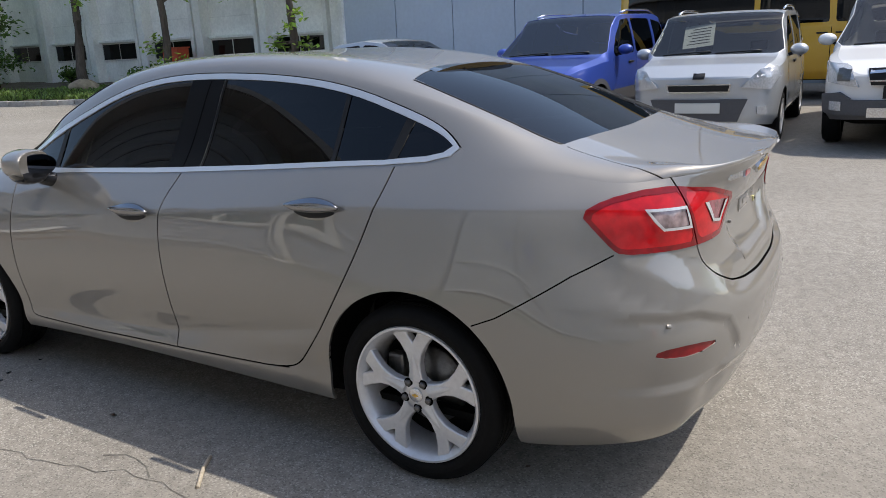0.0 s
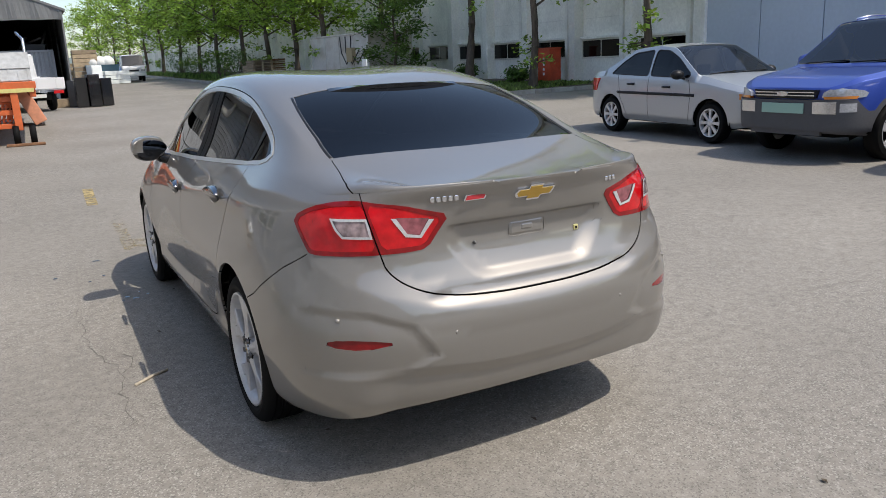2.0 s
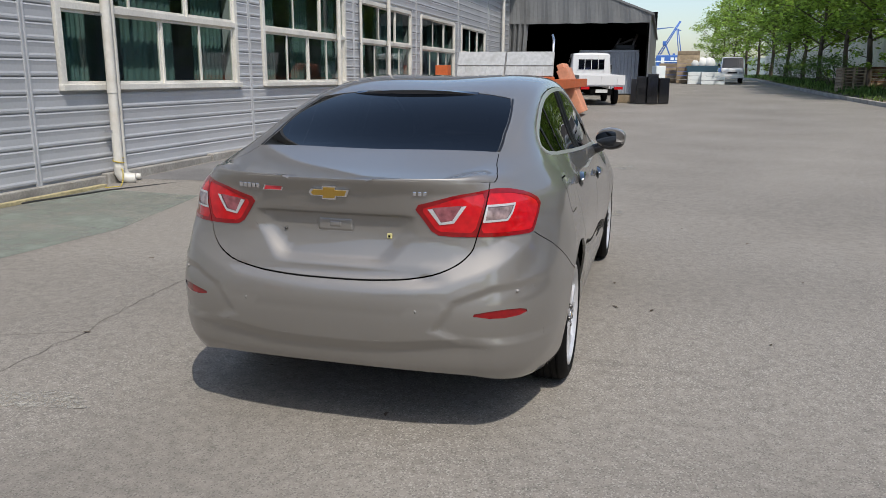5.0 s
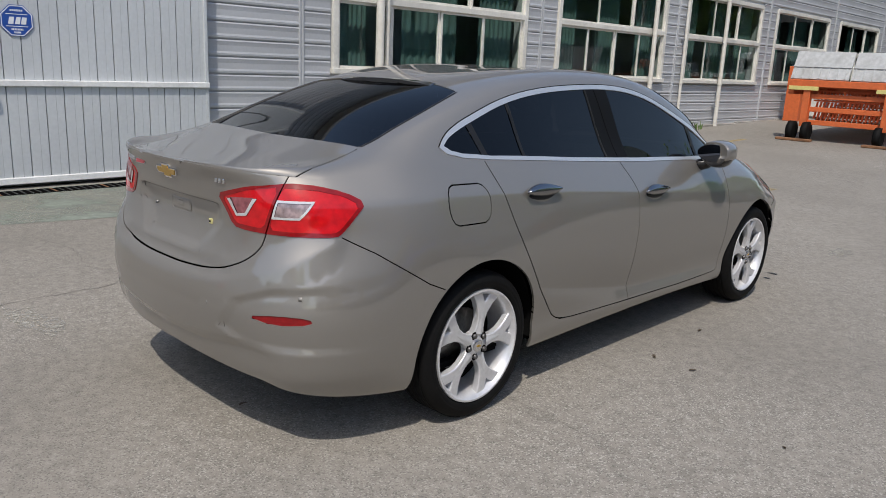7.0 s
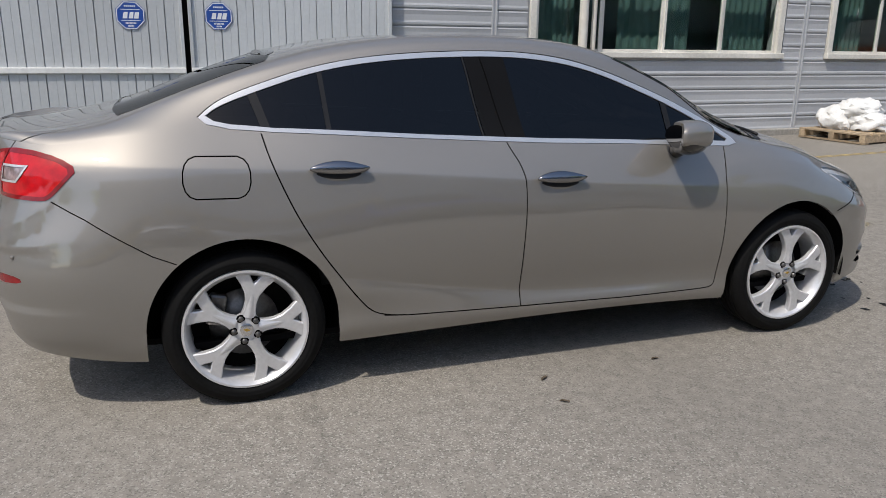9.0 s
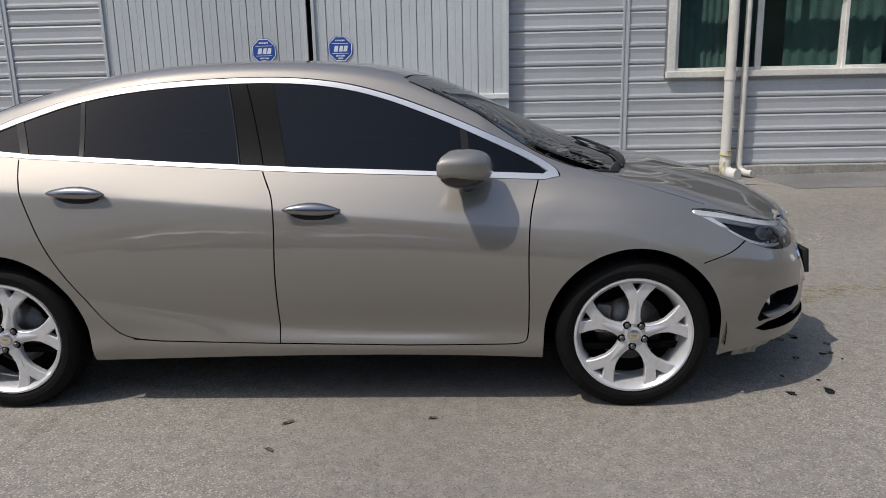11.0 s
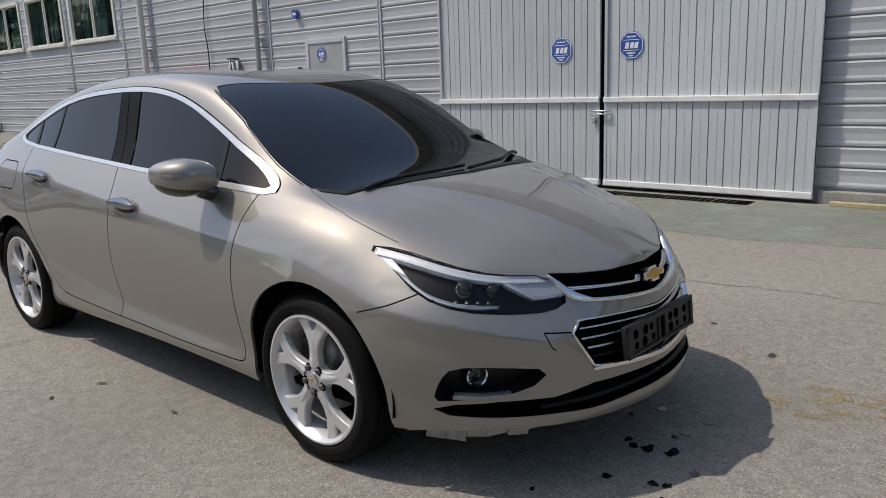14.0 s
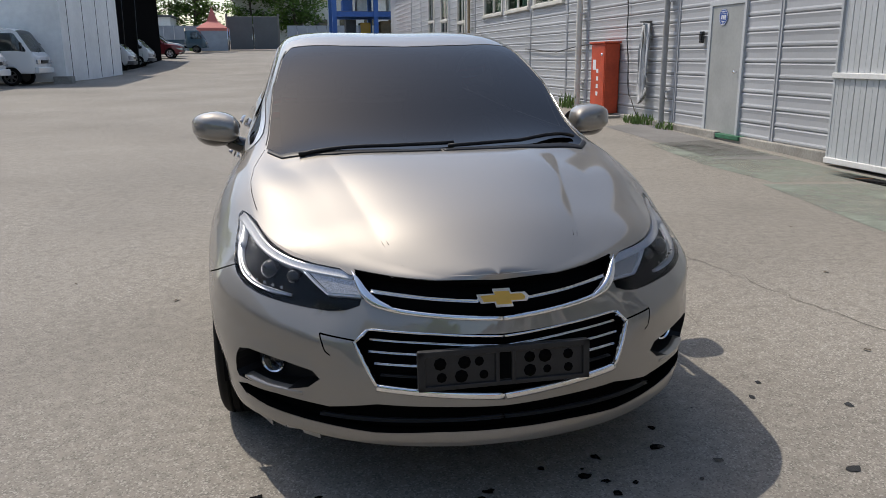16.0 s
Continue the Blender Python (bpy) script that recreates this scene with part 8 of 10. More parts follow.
# white off-roader
hull = Hull(4.60, 1.86, [(-2.3, 1.05), (-1.0, 1.08), (0.6, 1.02), (1.3, 1.03), (2.0, 0.95), (2.3, 0.80)],
            [(-2.3, 1.15), (-2.2, 1.35), (-1.95, 1.62), (-1.4, 1.70), (0.0, 1.72), (0.35, 1.68), (1.12, 1.13), (1.28, 1.09), (2.0, 0.99), (2.3, 0.82)], ends=(8, 7), tumble=0.80, foot=0.32, mid=0.65)
vehicle("off_road_car", "white off-road car with black lower bumper cladding", WHITE, parked(9.05, -2.72, 90), hull, (-1.35, 1.36), 0.355,
        [[(-1.85, 1.18), (-1.75, 1.52), (-1.15, 1.58), (-1.12, 1.13)], [(-1.02, 1.13), (-1.05, 1.60), (-0.16, 1.62), (-0.12, 1.10)], [(-0.04, 1.10), (-0.08, 1.62), (0.26, 1.60), (0.84, 1.16), (0.84, 1.08)]],
        (1.16, 0.30), (-2.2, -1.95), "parked cars east", spokes=5, lower=CLAD, lower_z=0.58, doors=([(-0.08, 1.08), (-0.08, 0.45)], [(0.92, 1.05), (0.94, 0.45)]),
        front={"glass": LIGHT_TINT, "parts": [("bumper", [(-0.86, 0.42), (0.86, 0.42), (0.88, 0.62), (0.70, 0.66), (0.56, 0.58), (-0.56, 0.58), (-0.70, 0.66), (-0.88, 0.62)], 0.04, CLAD, False), ("grille", [(-0.40, 0.74), (0.40, 0.74), (0.44, 0.90), (-0.44, 0.90)], 0.03, BLACK_TRIM, False),
                         ("grille_bar", rect(-0.42, 0.42, 0.845, 0.875), 0.045, SATIN, False), ("grille_bar", rect(-0.42, 0.42, 0.78, 0.795), 0.04, SATIN, False), ("head_lamp", [(0.52, 0.72), (0.82, 0.76), (0.87, 0.97), (0.62, 0.93)], 0.028, LAMP_GLASS, True), ("lamp_eye", rect(0.60, 0.72, 0.78, 0.90), 0.034, STEEL, True),
                         ("plate_holder", rect(-0.28, 0.28, 0.60, 0.73), 0.045, BLACK_TRIM, False), ("plate", rect(-0.24, 0.24, 0.63, 0.70), 0.05, PLATE_WHITE, False), ("skid_plate", rect(-0.42, 0.42, 0.40, 0.50), 0.05, SATIN, False), ("fog_lamp", rect(0.66, 0.77, 0.46, 0.56), 0.05, LAMP_GLASS, True)]},
        handles=((-0.7, 1.0), (0.20, 0.97)), mirrors=(0.72, 1.19, WHITE), rails=(-1.6, 0.0, SATIN))


def van(x, y, heading, mat, label, length=4.9, height=2.0, width=1.75, belt=1.05, group="", nose=0.55, windows=None, glass=None, foot=0.28):
    h = length / 2
    hull = Hull(length, width, [(-h, belt), (h - 0.9, belt), (h - 0.2, belt - 0.12), (h, belt - 0.25)],
                [(-h, height - 0.15), (-h + 0.15, height), (h - nose - 0.75, height), (h - nose - 0.45, height - 0.07), (h - nose + 0.28, belt + 0.06), (h - 0.12, belt - 0.05), (h, belt - 0.2)], ends=(14, 9), tumble=0.88, foot=foot, mid=0.7, bulge=0.02)
    w = windows or [[(-h + 0.25, belt + 0.10), (-h + 0.30, height - 0.22), (-0.85, height - 0.20), (-0.85, belt + 0.08)], [(-0.75, belt + 0.08), (-0.75, height - 0.20), (0.35, height - 0.20), (0.40, belt + 0.08)], [(0.50, belt + 0.08), (0.48, height - 0.20), (h - nose - 0.55, height - 0.24), (h - nose - 0.02, belt + 0.16), (h - nose - 0.05, belt + 0.06)]]
    return vehicle("van", label, mat, parked(x, y, heading), hull, (-h + 0.9, h - 0.85), 0.31, w, (h - nose + 0.22, h - nose - 0.48), (-h + 0.02, -h + 0.10), group, "van", glass=glass or TINT, spokes=6,
                   doors=([(0.44, belt), (0.44, 0.4)], [(-0.80, belt), (-0.80, 0.4)], [(h - nose, belt), (h - nose, 0.5)]), mirrors=(h - nose - 0.05, belt + 0.16, BLACK_TRIM), handles=((0.30, belt - 0.1), (0.6, belt - 0.1)),
                   front={"parts": [("head_lamp", rect(0.46, 0.78, belt - 0.42, belt - 0.22), 0.02, LAMP_GLASS, True), ("bumper", rect(-0.80, 0.80, 0.34, 0.52), 0.05, CLAD, False), ("grille", rect(-0.40, 0.40, belt - 0.40, belt - 0.28), 0.015, BLACK_TRIM, False)]},
                   tail=[("tail_lamp", rect(0.70, 0.80, belt - 0.35, belt + 0.05), 0.015, RED_LENS, True), ("bumper", rect(-0.80, 0.80, 0.36, 0.55), 0.05, mat, False)])


van(13.4, -1.0, 178, YELLOW, "deep yellow minibus with dark windows", 7.0, 2.5, 2.0, 1.25, "yellow buses", foot=0.36)
van(13.9, -8.4, 180, YELLOW, "deep yellow minibus with dark windows", 7.0, 2.5, 2.0, 1.25, "yellow buses", foot=0.36)


def row_car(x, y, heading, mat, label, kind="saloon", name="saloon_car", scale=1.0, group="parked cars south"):
    if kind == "saloon":
        hull = Hull(4.75, 1.83, [(-2.37, 0.92), (-1.6, 0.98), (0.4, 0.93), (1.3, 0.90), (2.1, 0.80), (2.37, 0.68)],
                    [(-2.37, 1.0), (-1.9, 1.10), (-1.6, 1.13), (-0.85, 1.43), (-0.1, 1.48), (0.35, 1.44), (1.1, 1.02), (1.3, 0.98), (2.05, 0.86), (2.37, 0.72)], tumble=0.76)
        wins = [[(-1.45, 1.03), (-1.15, 1.24), (-0.8, 1.36), (-0.28, 1.39), (-0.26, 1.0)], [(-0.20, 1.0), (-0.20, 1.39), (0.12, 1.38), (0.50, 1.25), (0.92, 1.02), (0.90, 0.97)]]
        sc, re_, ax, r = (1.14, 0.30), (-1.62, -0.88), (-1.40, 1.40), 0.325
    else:
        hull = Hull(4.45, 1.84, [(-2.2, 1.02), (0.5, 1.0), (1.3, 1.0), (2.0, 0.92), (2.2, 0.80)],
                    [(-2.2, 1.1), (-2.1, 1.35), (-1.8, 1.60), (-1.2, 1.67), (0.1, 1.68), (0.4, 1.63), (1.05, 1.12), (1.2, 1.08), (1.9, 0.98), (2.2, 0.83)], tumble=0.80, foot=0.30, mid=0.62)
        wins = [[(-1.8, 1.15), (-1.65, 1.48), (-1.1, 1.54), (-1.08, 1.1)], [(-1.0, 1.1), (-1.0, 1.55), (-0.15, 1.57), (-0.12, 1.08)], [(-0.05, 1.08), (-0.08, 1.57), (0.28, 1.55), (0.82, 1.12), (0.82, 1.05)]]
        sc, re_, ax, r = (1.10, 0.34), (-2.1, -1.82), (-1.3, 1.32), 0.34
    return vehicle(name, label, mat, parked(x, y, heading), hull, ax, r, wins, sc, re_, group, spokes=10 if kind == "saloon" else 5, trim=SATIN if kind == "saloon" else None, grid=(56, 24),
                   doors=([(-0.22, 0.98), (-0.20, 0.34)], [(0.95, 0.95), (0.98, 0.34)]), handles=((-0.7, 0.86), (0.25, 0.84)), mirrors=(0.80, 1.04 if kind == "saloon" else 1.14, mat), bumper_strip=None,
                   front={"parts": [("head_lamp", [(0.42, 0.62), (0.82, 0.64), (0.86, 0.76), (0.46, 0.72)], 0.015, LAMP_GLASS, True), ("grille", rect(-0.38, 0.38, 0.58, 0.72), 0.012, BLACK_TRIM, False), ("lower_grille", rect(-0.60, 0.60, 0.32, 0.46), 0.012, BLACK_TRIM, False), ("fog_lamp", rect(0.66, 0.78, 0.36, 0.44), 0.014, LAMP_GLASS, True)]},
                   tail=[("tail_lamp", rect(0.50, 0.82, 0.72, 0.88), 0.012, RED_LENS, True)])


row_car(-3.35, -26.2, -83, BLACKP, "glossy black saloon car parked nose out in a row")
row_car(-3.3, -29.3, -84, SILVER, "silver grey saloon car in the parked row")
row_car(-3.3, -32.2, -84, WHITE, "white off-road car in the parked row", "suv", "off_road_car")
row_car(-3.4, -35.2, -84, TEALP, "dark grey off-road car in the parked row", "suv", "off_road_car")
row_car(-3.4, -38.2, -84, ORANGEP, "orange hatchback in the parked row", "suv", "hatchback")
row_car(-3.5, -41.2, -84, SILVER, "silver grey saloon car in the parked row")
row_car(-3.5, -44.2, -84, BLACKP, "dark saloon car in the parked row")
van(10.9, -42.1, 89, WHITE, "white van parked beside the white tent", 4.6, 1.95, 1.75, 1.0, "white vans")
van(10.7, -47.5, 89, WHITE, "white van parked beside the white tent", 4.6, 1.95, 1.75, 1.0, "white vans")
row_car(10.2, -59.0, 90, REDP, "dark red off-road car parked nose out", "suv", "off_road_car")
row_car(10.6, -63.0, 90, SILVER, "silver grey off-road car parked nose out", "suv", "off_road_car")


def light_truck(x, y, heading, label, bed=True, mat=None, group="light trucks", cover=False):
    """A small flat-bed truck with the cab over its front axle."""
    mat = mat or WHITE
    t = thing("light_truck", label, "truck", parked(x, y, heading), group)
    hull = Hull(1.75, 1.68, [(-0.87, 1.12), (0.5, 1.10), (0.87, 0.95)], [(-0.87, 1.90), (-0.75, 1.97), (0.10, 1.97), (0.28, 1.90), (0.74, 1.12), (0.87, 1.0)], ends=(16, 10), tumble=0.88, foot=0.42, mid=0.8, bulge=0.015)
    sh = Sheet(-1, 1, 40, 0, 3, 24)
    half = 0.875
    side = lambda line: [(a / half, hull.v_side(a / half, b)) for a, b in line]
    sh.cut(side([(-0.45, 1.18), (-0.42, 1.78), (0.18, 1.78), (0.55, 1.22), (0.52, 1.14)]), "side_window")
    sh.cut([(0.72 / half, 3.1), (0.71 / half, 2.12), (0.26 / half, 2.12), (0.24 / half, 3.1)], "windscreen")
    sh.cut([(p[0] / half, hull.v_side(p[0] / half, p[1])) for p in ring(-0.05, 0.31, 0.36, 20, 0.2)], "void")
    got = sh.sort("body")
    cab = lay("cab", got["body"], hull, mat, t, side=0, thick=0.012)
    cab.matrix_basis = pose(0, 1.55, 0)
    for k in ("side_window", "windscreen"):
        lay(k, got[k], hull, LIGHT_TINT, cab, off=-0.005, side=0).visible_shadow = False
    part("cab_back", box(-0.74, 0.74, -0.88, -0.84, 0.5, 1.88), mat, cab)
    part("rear_pane", box(-0.52, 0.52, -0.90, -0.875, 1.30, 1.70), TINT, cab)
    for i in range(5):
        part("guard_bar", box(-0.55 + i * 0.27, -0.53 + i * 0.27, -0.95, -0.93, 1.20, 1.86), mat, cab)
    for sx in (1, -1):
        part("head_lamp", box(sx * 0.62 - 0.14, sx * 0.62 + 0.14, 0.82, 0.885, 0.74, 0.90, 0.02), LAMP_GLASS, cab)
        mm = part("door_mirror", box(sx * 0.98 - 0.07, sx * 0.98 + 0.07, 0.42, 0.48, 1.18, 1.48, 0.025), BLACK_TRIM, cab)
        part("mirror_arm", tube([(sx * 0.80, 0.50, 1.30), (sx * 0.96, 0.46, 1.36)], 0.012, 6), BLACK_TRIM, cab)
        for y in (1.50, -1.05):
            simple_wheel(t, sx * 0.80, y, 0.31, sx, 6, metal=STEEL)
    part("grille", box(-0.34, 0.34, 0.84, 0.893, 0.76, 0.88, 0.01), BLACK_TRIM, cab)
    part("bumper", box(-0.84, 0.84, 0.78, 0.92, 0.42, 0.64, 0.03), mat, cab)
    part("wiper", tube([(0.3, 0.80, 1.12), (-0.25, 0.66, 1.32)], 0.008, 5), BLACK_TRIM, cab)
    part("chassis", box(-0.40, 0.40, -2.25, 1.6, 0.40, 0.60), UNDER_SHADE, t)
    part("bed_floor", box(-0.84, 0.84, -2.30, 0.52, 0.72, 0.78, 0.01), mat, t)
    part("front_board", box(-0.84, 0.84, 0.48, 0.52, 0.78, 1.14, 0.006), mat, t)
    tb = part("tail_board", box(-0.84, 0.84, -2.32, -2.28, 0.76, 1.12, 0.006), mat, t)
    for i in range(3):
        part("board_rib", box(-0.6 + i * 0.6 - 0.03, -0.6 + i * 0.6 + 0.03, -2.335, -2.32, 0.78, 1.10, 0.004), mat, tb)
    for sx in (1, -1):
        part("side_board", box(sx * 0.84 - 0.02, sx * 0.84 + 0.02, -2.30, 0.50, 0.76, 1.12, 0.006), mat, t)
        part("tail_lamp", box(sx * 0.62 - 0.16, sx * 0.62 + 0.16, -2.36, -2.32, 0.60, 0.70, 0.01), RED_LENS, t)
    part("plate", box(-0.22, 0.22, -2.345, -2.33, 0.48, 0.60), PLATE_WHITE, t)
    if cover:
        part("tarpaulin", box(-0.86, 0.86, -2.2, 0.4, 1.05, 1.9, 0.12), BLACK_TRIM, t)
    return t


light_truck(-1.48, 27.0, 13, "white flat-bed light truck seen from its tail")
light_truck(6.3, 60.0, 178, "white flat-bed light truck far down the yard")
light_truck(11.4, -26.45, 88, "cream white flat-bed light truck with a black mirror")
light_truck(12.1, -23.9, 86, "white light truck parked beside another")
light_truck(9.6, -70.0, 90, "dark blue light truck by the far fence", mat=TEALP)
light_truck(-3.2, -47.4, -84, "dark light truck under a tarpaulin in the row", mat=TEALP, cover=True)

# ---- trees ----
BARK = material("bark", (0.11, 0.085, 0.065), 0.9, grain=0.35, scale=18, stain=0.25, stain_scale=3, bump=0.01, stretch=(1, 1, 0.25))


def leaf_material(name, color):
    m = material(name, color, 0.55)
    n, l = m.node_tree.nodes, m.node_tree.links
    p = n["Principled BSDF"]
    g = n.new("ShaderNodeNewGeometry")
    r = n.new("ShaderNodeMapRange")
    r.inputs["To Min"].default_value, r.inputs["To Max"].default_value = 0.35, 1.55
    l.new(g.outputs["Random Per Island"], r.inputs["Value"])
    x = n.new("ShaderNodeMix")
    x.data_type, x.blend_type, x.inputs[0].default_value = "RGBA", "MULTIPLY", 1
    x.inputs[6].default_value = (*color, 1)
    l.new(r.outputs[0], x.inputs[7])
    l.new(x.outputs[2], p.inputs["Base Color"])
    t = n.new("ShaderNodeBsdfTranslucent")
    l.new(x.outputs[2], t.inputs[0])
    mx = n.new("ShaderNodeMixShader")
    mx.inputs[0].default_value = 0.5
    l.new(p.outputs[0], mx.inputs[1])
    l.new(t.outputs[0], mx.inputs[2])
    l.new(mx.outputs[0], n["Material Output"].inputs[0])
    return m


LEAF = leaf_material("fresh leaf", (0.29, 0.43, 0.07))
LEAF_DARK = leaf_material("dark leaf", (0.12, 0.21, 0.045))


def leaves_into(verts, faces, q, c, spread, n, size):
    for _ in range(n):
        p = c + Vector((q.gauss(0, spread), q.gauss(0, spread), q.gauss(0, spread * 0.7)))
        a = Vector((q.uniform(-1, 1), q.uniform(-1, 1), q.uniform(-0.5, 0.5))).normalized()
        b = a.cross(Vector((q.uniform(-1, 1), q.uniform(-1, 1), 1))).normalized()
        s = size * q.uniform(0.6, 1.4)
        k = len(verts)
        verts += [p - a * s, p + b * s * 0.55, p + a * s, p - b * s * 0.55]
        faces.append((k, k + 1, k + 2, k + 3))


def tree(x, y, h, trunk, clear, spread, seed, leaf=None, lean=0.0, leaves=2600, size=0.11, label="street tree with fresh green leaves and a dark trunk", stubs=4, name="tree"):
    """A tapered trunk, limbs, and a crown of many leaves with gaps."""
    q = random.Random(seed)
    z = ground_z(x, y)
    t = thing(name, label, "tree", pose(x, y, z - 0.05), group="trees east")
    bm = bmesh.new()
    top = Vector((lean * h + q.uniform(-0.2, 0.2), q.uniform(-0.2, 0.2), h * 0.93))
    line = [Vector((lean * h * (k / 9) ** 1.4 + 0.07 * math.sin(k * 1.3 + seed), 0.06 * math.cos(k * 1.1 + seed), h * 0.93 * k / 9)) for k in range(10)]
    tube_into(bm, line, [trunk * (1.25 if k == 0 else 1 - 0.085 * k) for k in range(10)], 9)
    verts, faces, tips = [], [], []
    n_limb = int(9 + h * 0.9)
    for i in range(n_limb):
        f = clear / h + (0.98 - clear / h) * (i + 0.5) / n_limb
        base = line[min(9, int(f / 0.93 * 9))]
        base = Vector((base.x, base.y, f * h * 0.97))
        a = i * 2.4 + q.uniform(-0.4, 0.4)
        reach = spread * (0.55 + 0.6 * math.sin(math.pi * min(1, (f - clear / h) / (1 - clear / h) * 0.9 + 0.12))) * q.uniform(0.7, 1.15)
        end = base + Vector((math.cos(a) * reach, math.sin(a) * reach, reach * q.uniform(0.15, 0.55)))
        mid = base.lerp(end, 0.5) + Vector((0, 0, 0.12 * reach))
        tube_into(bm, [base, mid, end], [trunk * 0.30, trunk * 0.18, trunk * 0.06], 5)
        tips += [mid.lerp(end, k) for k in (0.0, 0.4, 0.75, 1.0)]
        for _ in range(2):
            e2 = mid + Vector((q.uniform(-1, 1), q.uniform(-1, 1), q.uniform(0.0, 0.7))) * reach * 0.5
            tube_into(bm, [mid, e2], [trunk * 0.12, trunk * 0.04], 4)
            tips += [mid.lerp(e2, 0.6), e2]
    for i in range(stubs):
        zz = clear * q.uniform(0.35, 0.95)
        a = q.uniform(0, math.tau)
        e = Vector((math.cos(a) * 0.5, math.sin(a) * 0.5, zz + q.uniform(-0.1, 0.15)))
        tube_into(bm, [Vector((0, 0, zz)), e], [trunk * 0.2, trunk * 0.06], 5)
        leaves_into(verts, faces, q, e, 0.16, 34, size * 0.8)
    part("trunk", bm, BARK, t, smooth_angle=60)
    each = max(8, leaves // len(tips))
    for p in tips:
        leaves_into(verts, faces, q, p, spread * 0.12 + 0.08, int(each * q.uniform(0.4, 1.6)), size)
    cr = mesh_object("crown", verts, faces, leaf or LEAF, smooth_faces=False, parent=t)
    cr["label"] = "crown of small green leaves"
    return t


FX = 16.6
for i, (x, y, h, lean) in enumerate(((11.6, 31.5, 8.5, 0.0), (11.5, 35.5, 9.0, 0.01), (11.5, 40.5, 9.0, -0.01), (11.5, 46, 9.5, 0.0), (11.2, 52, 10, 0), (11.2, 58, 10, 0), (11.0, 65, 10, 0), (10.8, 73, 10, 0), (10.6, 82, 10.5, 0), (10.4, 92, 10.5, 0), (10.0, 104, 10.5, 0), (9.6, 118, 10.5, 0), (9.0, 134, 10.5, 0))):
    tree(x, y, h, 0.17, 2.6 if y < 50 else 2.2, 2.5 if y < 50 else 3.0, 11 + i, lean=lean, leaves=7000 if y < 60 else 4200, size=0.13 + 0.02 * (y > 50))
tree(12.6, 25.6, 4.6, 0.09, 0.5, 1.35, 41, LEAF_DARK, leaves=5200, size=0.075, label="dense dark green young tree beside the kerb", stubs=0)
tree(14.3, 22.3, 8.0, 0.19, 4.6, 2.2, 42, lean=0.03, leaves=2200, label="leaning tree with a bare dark trunk", stubs=1)
tree(13.6, 17.0, 7.5, 0.15, 2.7, 2.1, 43, leaves=3000, label="street tree with sparse fresh leaves", stubs=4)
tree(14.4, 12.6, 7.5, 0.15, 2.8, 1.8, 44, leaves=2400, label="street tree with sparse fresh leaves", stubs=5)
tree(13.4, 28.5, 8.5, 0.16, 3.0, 2.2, 45, leaves=3200)

# ---- the long building in the east ----
FACADE = material("pale grey precast panels", (0.84, 0.82, 0.77), 0.8, grain=0.08, scale=12, stain=0.15, stain_scale=0.7, pieces=0.05)
FACADE_BLUE = material("blue grey sheet panels", (0.46, 0.52, 0.60), 0.5, grain=0.04, scale=10, stain=0.08, stain_scale=0.5)
DARK_PANE = pane_material("dark window pane", (0.05, 0.055, 0.06), 0.02)
gz = ground_z(FX, 20)
east = tagged(thing("wall_east", "long pale grey industrial building with pilasters and low strip windows", "building"), kind="structure")
part("facade_slab", box(FX + 0.2, FX + 0.5, 12.3, 130, -0.3, 11.5), FACADE, east)
for i in range(38):
    y = 12.6 + 3.0 * i
    if i < 8:
        part("pilaster", box(FX - 0.22, FX + 0.22, y - 0.17, y + 0.17, -0.2, 11.5, 0.02), FACADE, east)
        part("pilaster", box(FX - 0.05, FX + 0.22, y + 0.45, y + 0.62, -0.2, 11.5, 0.02), FACADE, east)
        z0 = ground_z(FX, y) + 1.0
        w = tagged(thing_part("strip_window", east, pose(FX + 0.14, y + 1.8, z0)), "low dark strip window")
        part("window_frame", box(0.0, 0.06, -1.08, 1.02, -0.02, 0.66, 0.01), WHITE_FRAME, w)
        for k in (-1.02, -0.01):
            part("pane", box(-0.006, 0.004, k, k + 0.96, 0.04, 0.60), DARK_PANE, w)
        part("window_head", box(-0.10, 0.06, -1.14, 1.08, 0.66, 0.74, 0.01), FACADE, w)
        part("panel_joint", box(FX + 0.185, FX + 0.205, y + 0.62, y + 2.83, ground_z(FX, y) + 2.35, ground_z(FX, y) + 2.38), FACADE, east)
    else:
        for k in range(3):
            part("facade_rib", prism([(FX - 0.18, y + k - 0.12), (FX + 0.22, y + k - 0.30), (FX + 0.22, y + k + 0.30), (FX - 0.18, y + k + 0.12)], -0.2, 11.5, "z"), FACADE, east)
            z0 = ground_z(FX, y) + 0.9
            part("small_window", box(FX + 0.16, FX + 0.206, y + k + 0.36, y + k + 0.64, z0, z0 + 0.7), PIANO, east)
part("parapet", box(FX - 0.3, FX + 0.6, 12.3, 130, 11.5, 11.8), FACADE, east)
bl = tagged(thing("wall_blue", "blue grey sheet metal wall panels of the building", "building"), kind="structure")
for i in range(7):
    y0 = 12.2 - 1.9 * (i + 1)
    part("sheet_panel", box(FX - 0.3, FX + 0.1, y0 + 0.012, y0 + 1.888, -0.2, 8.0, 0.01), FACADE_BLUE, bl)
part("wall_core", box(FX - 0.2, FX + 0.4, -14, 12.3, -0.2, 7.95), FACADE_BLUE, bl)
part("corner_post", box(FX - 0.4, FX - 0.2, 12.15, 12.32, -0.2, 8.0, 0.02), FACADE, bl)
wh = tagged(thing("striped_shutter", "white ribbed roller shutter in the wall", "shutter"), kind="structure")
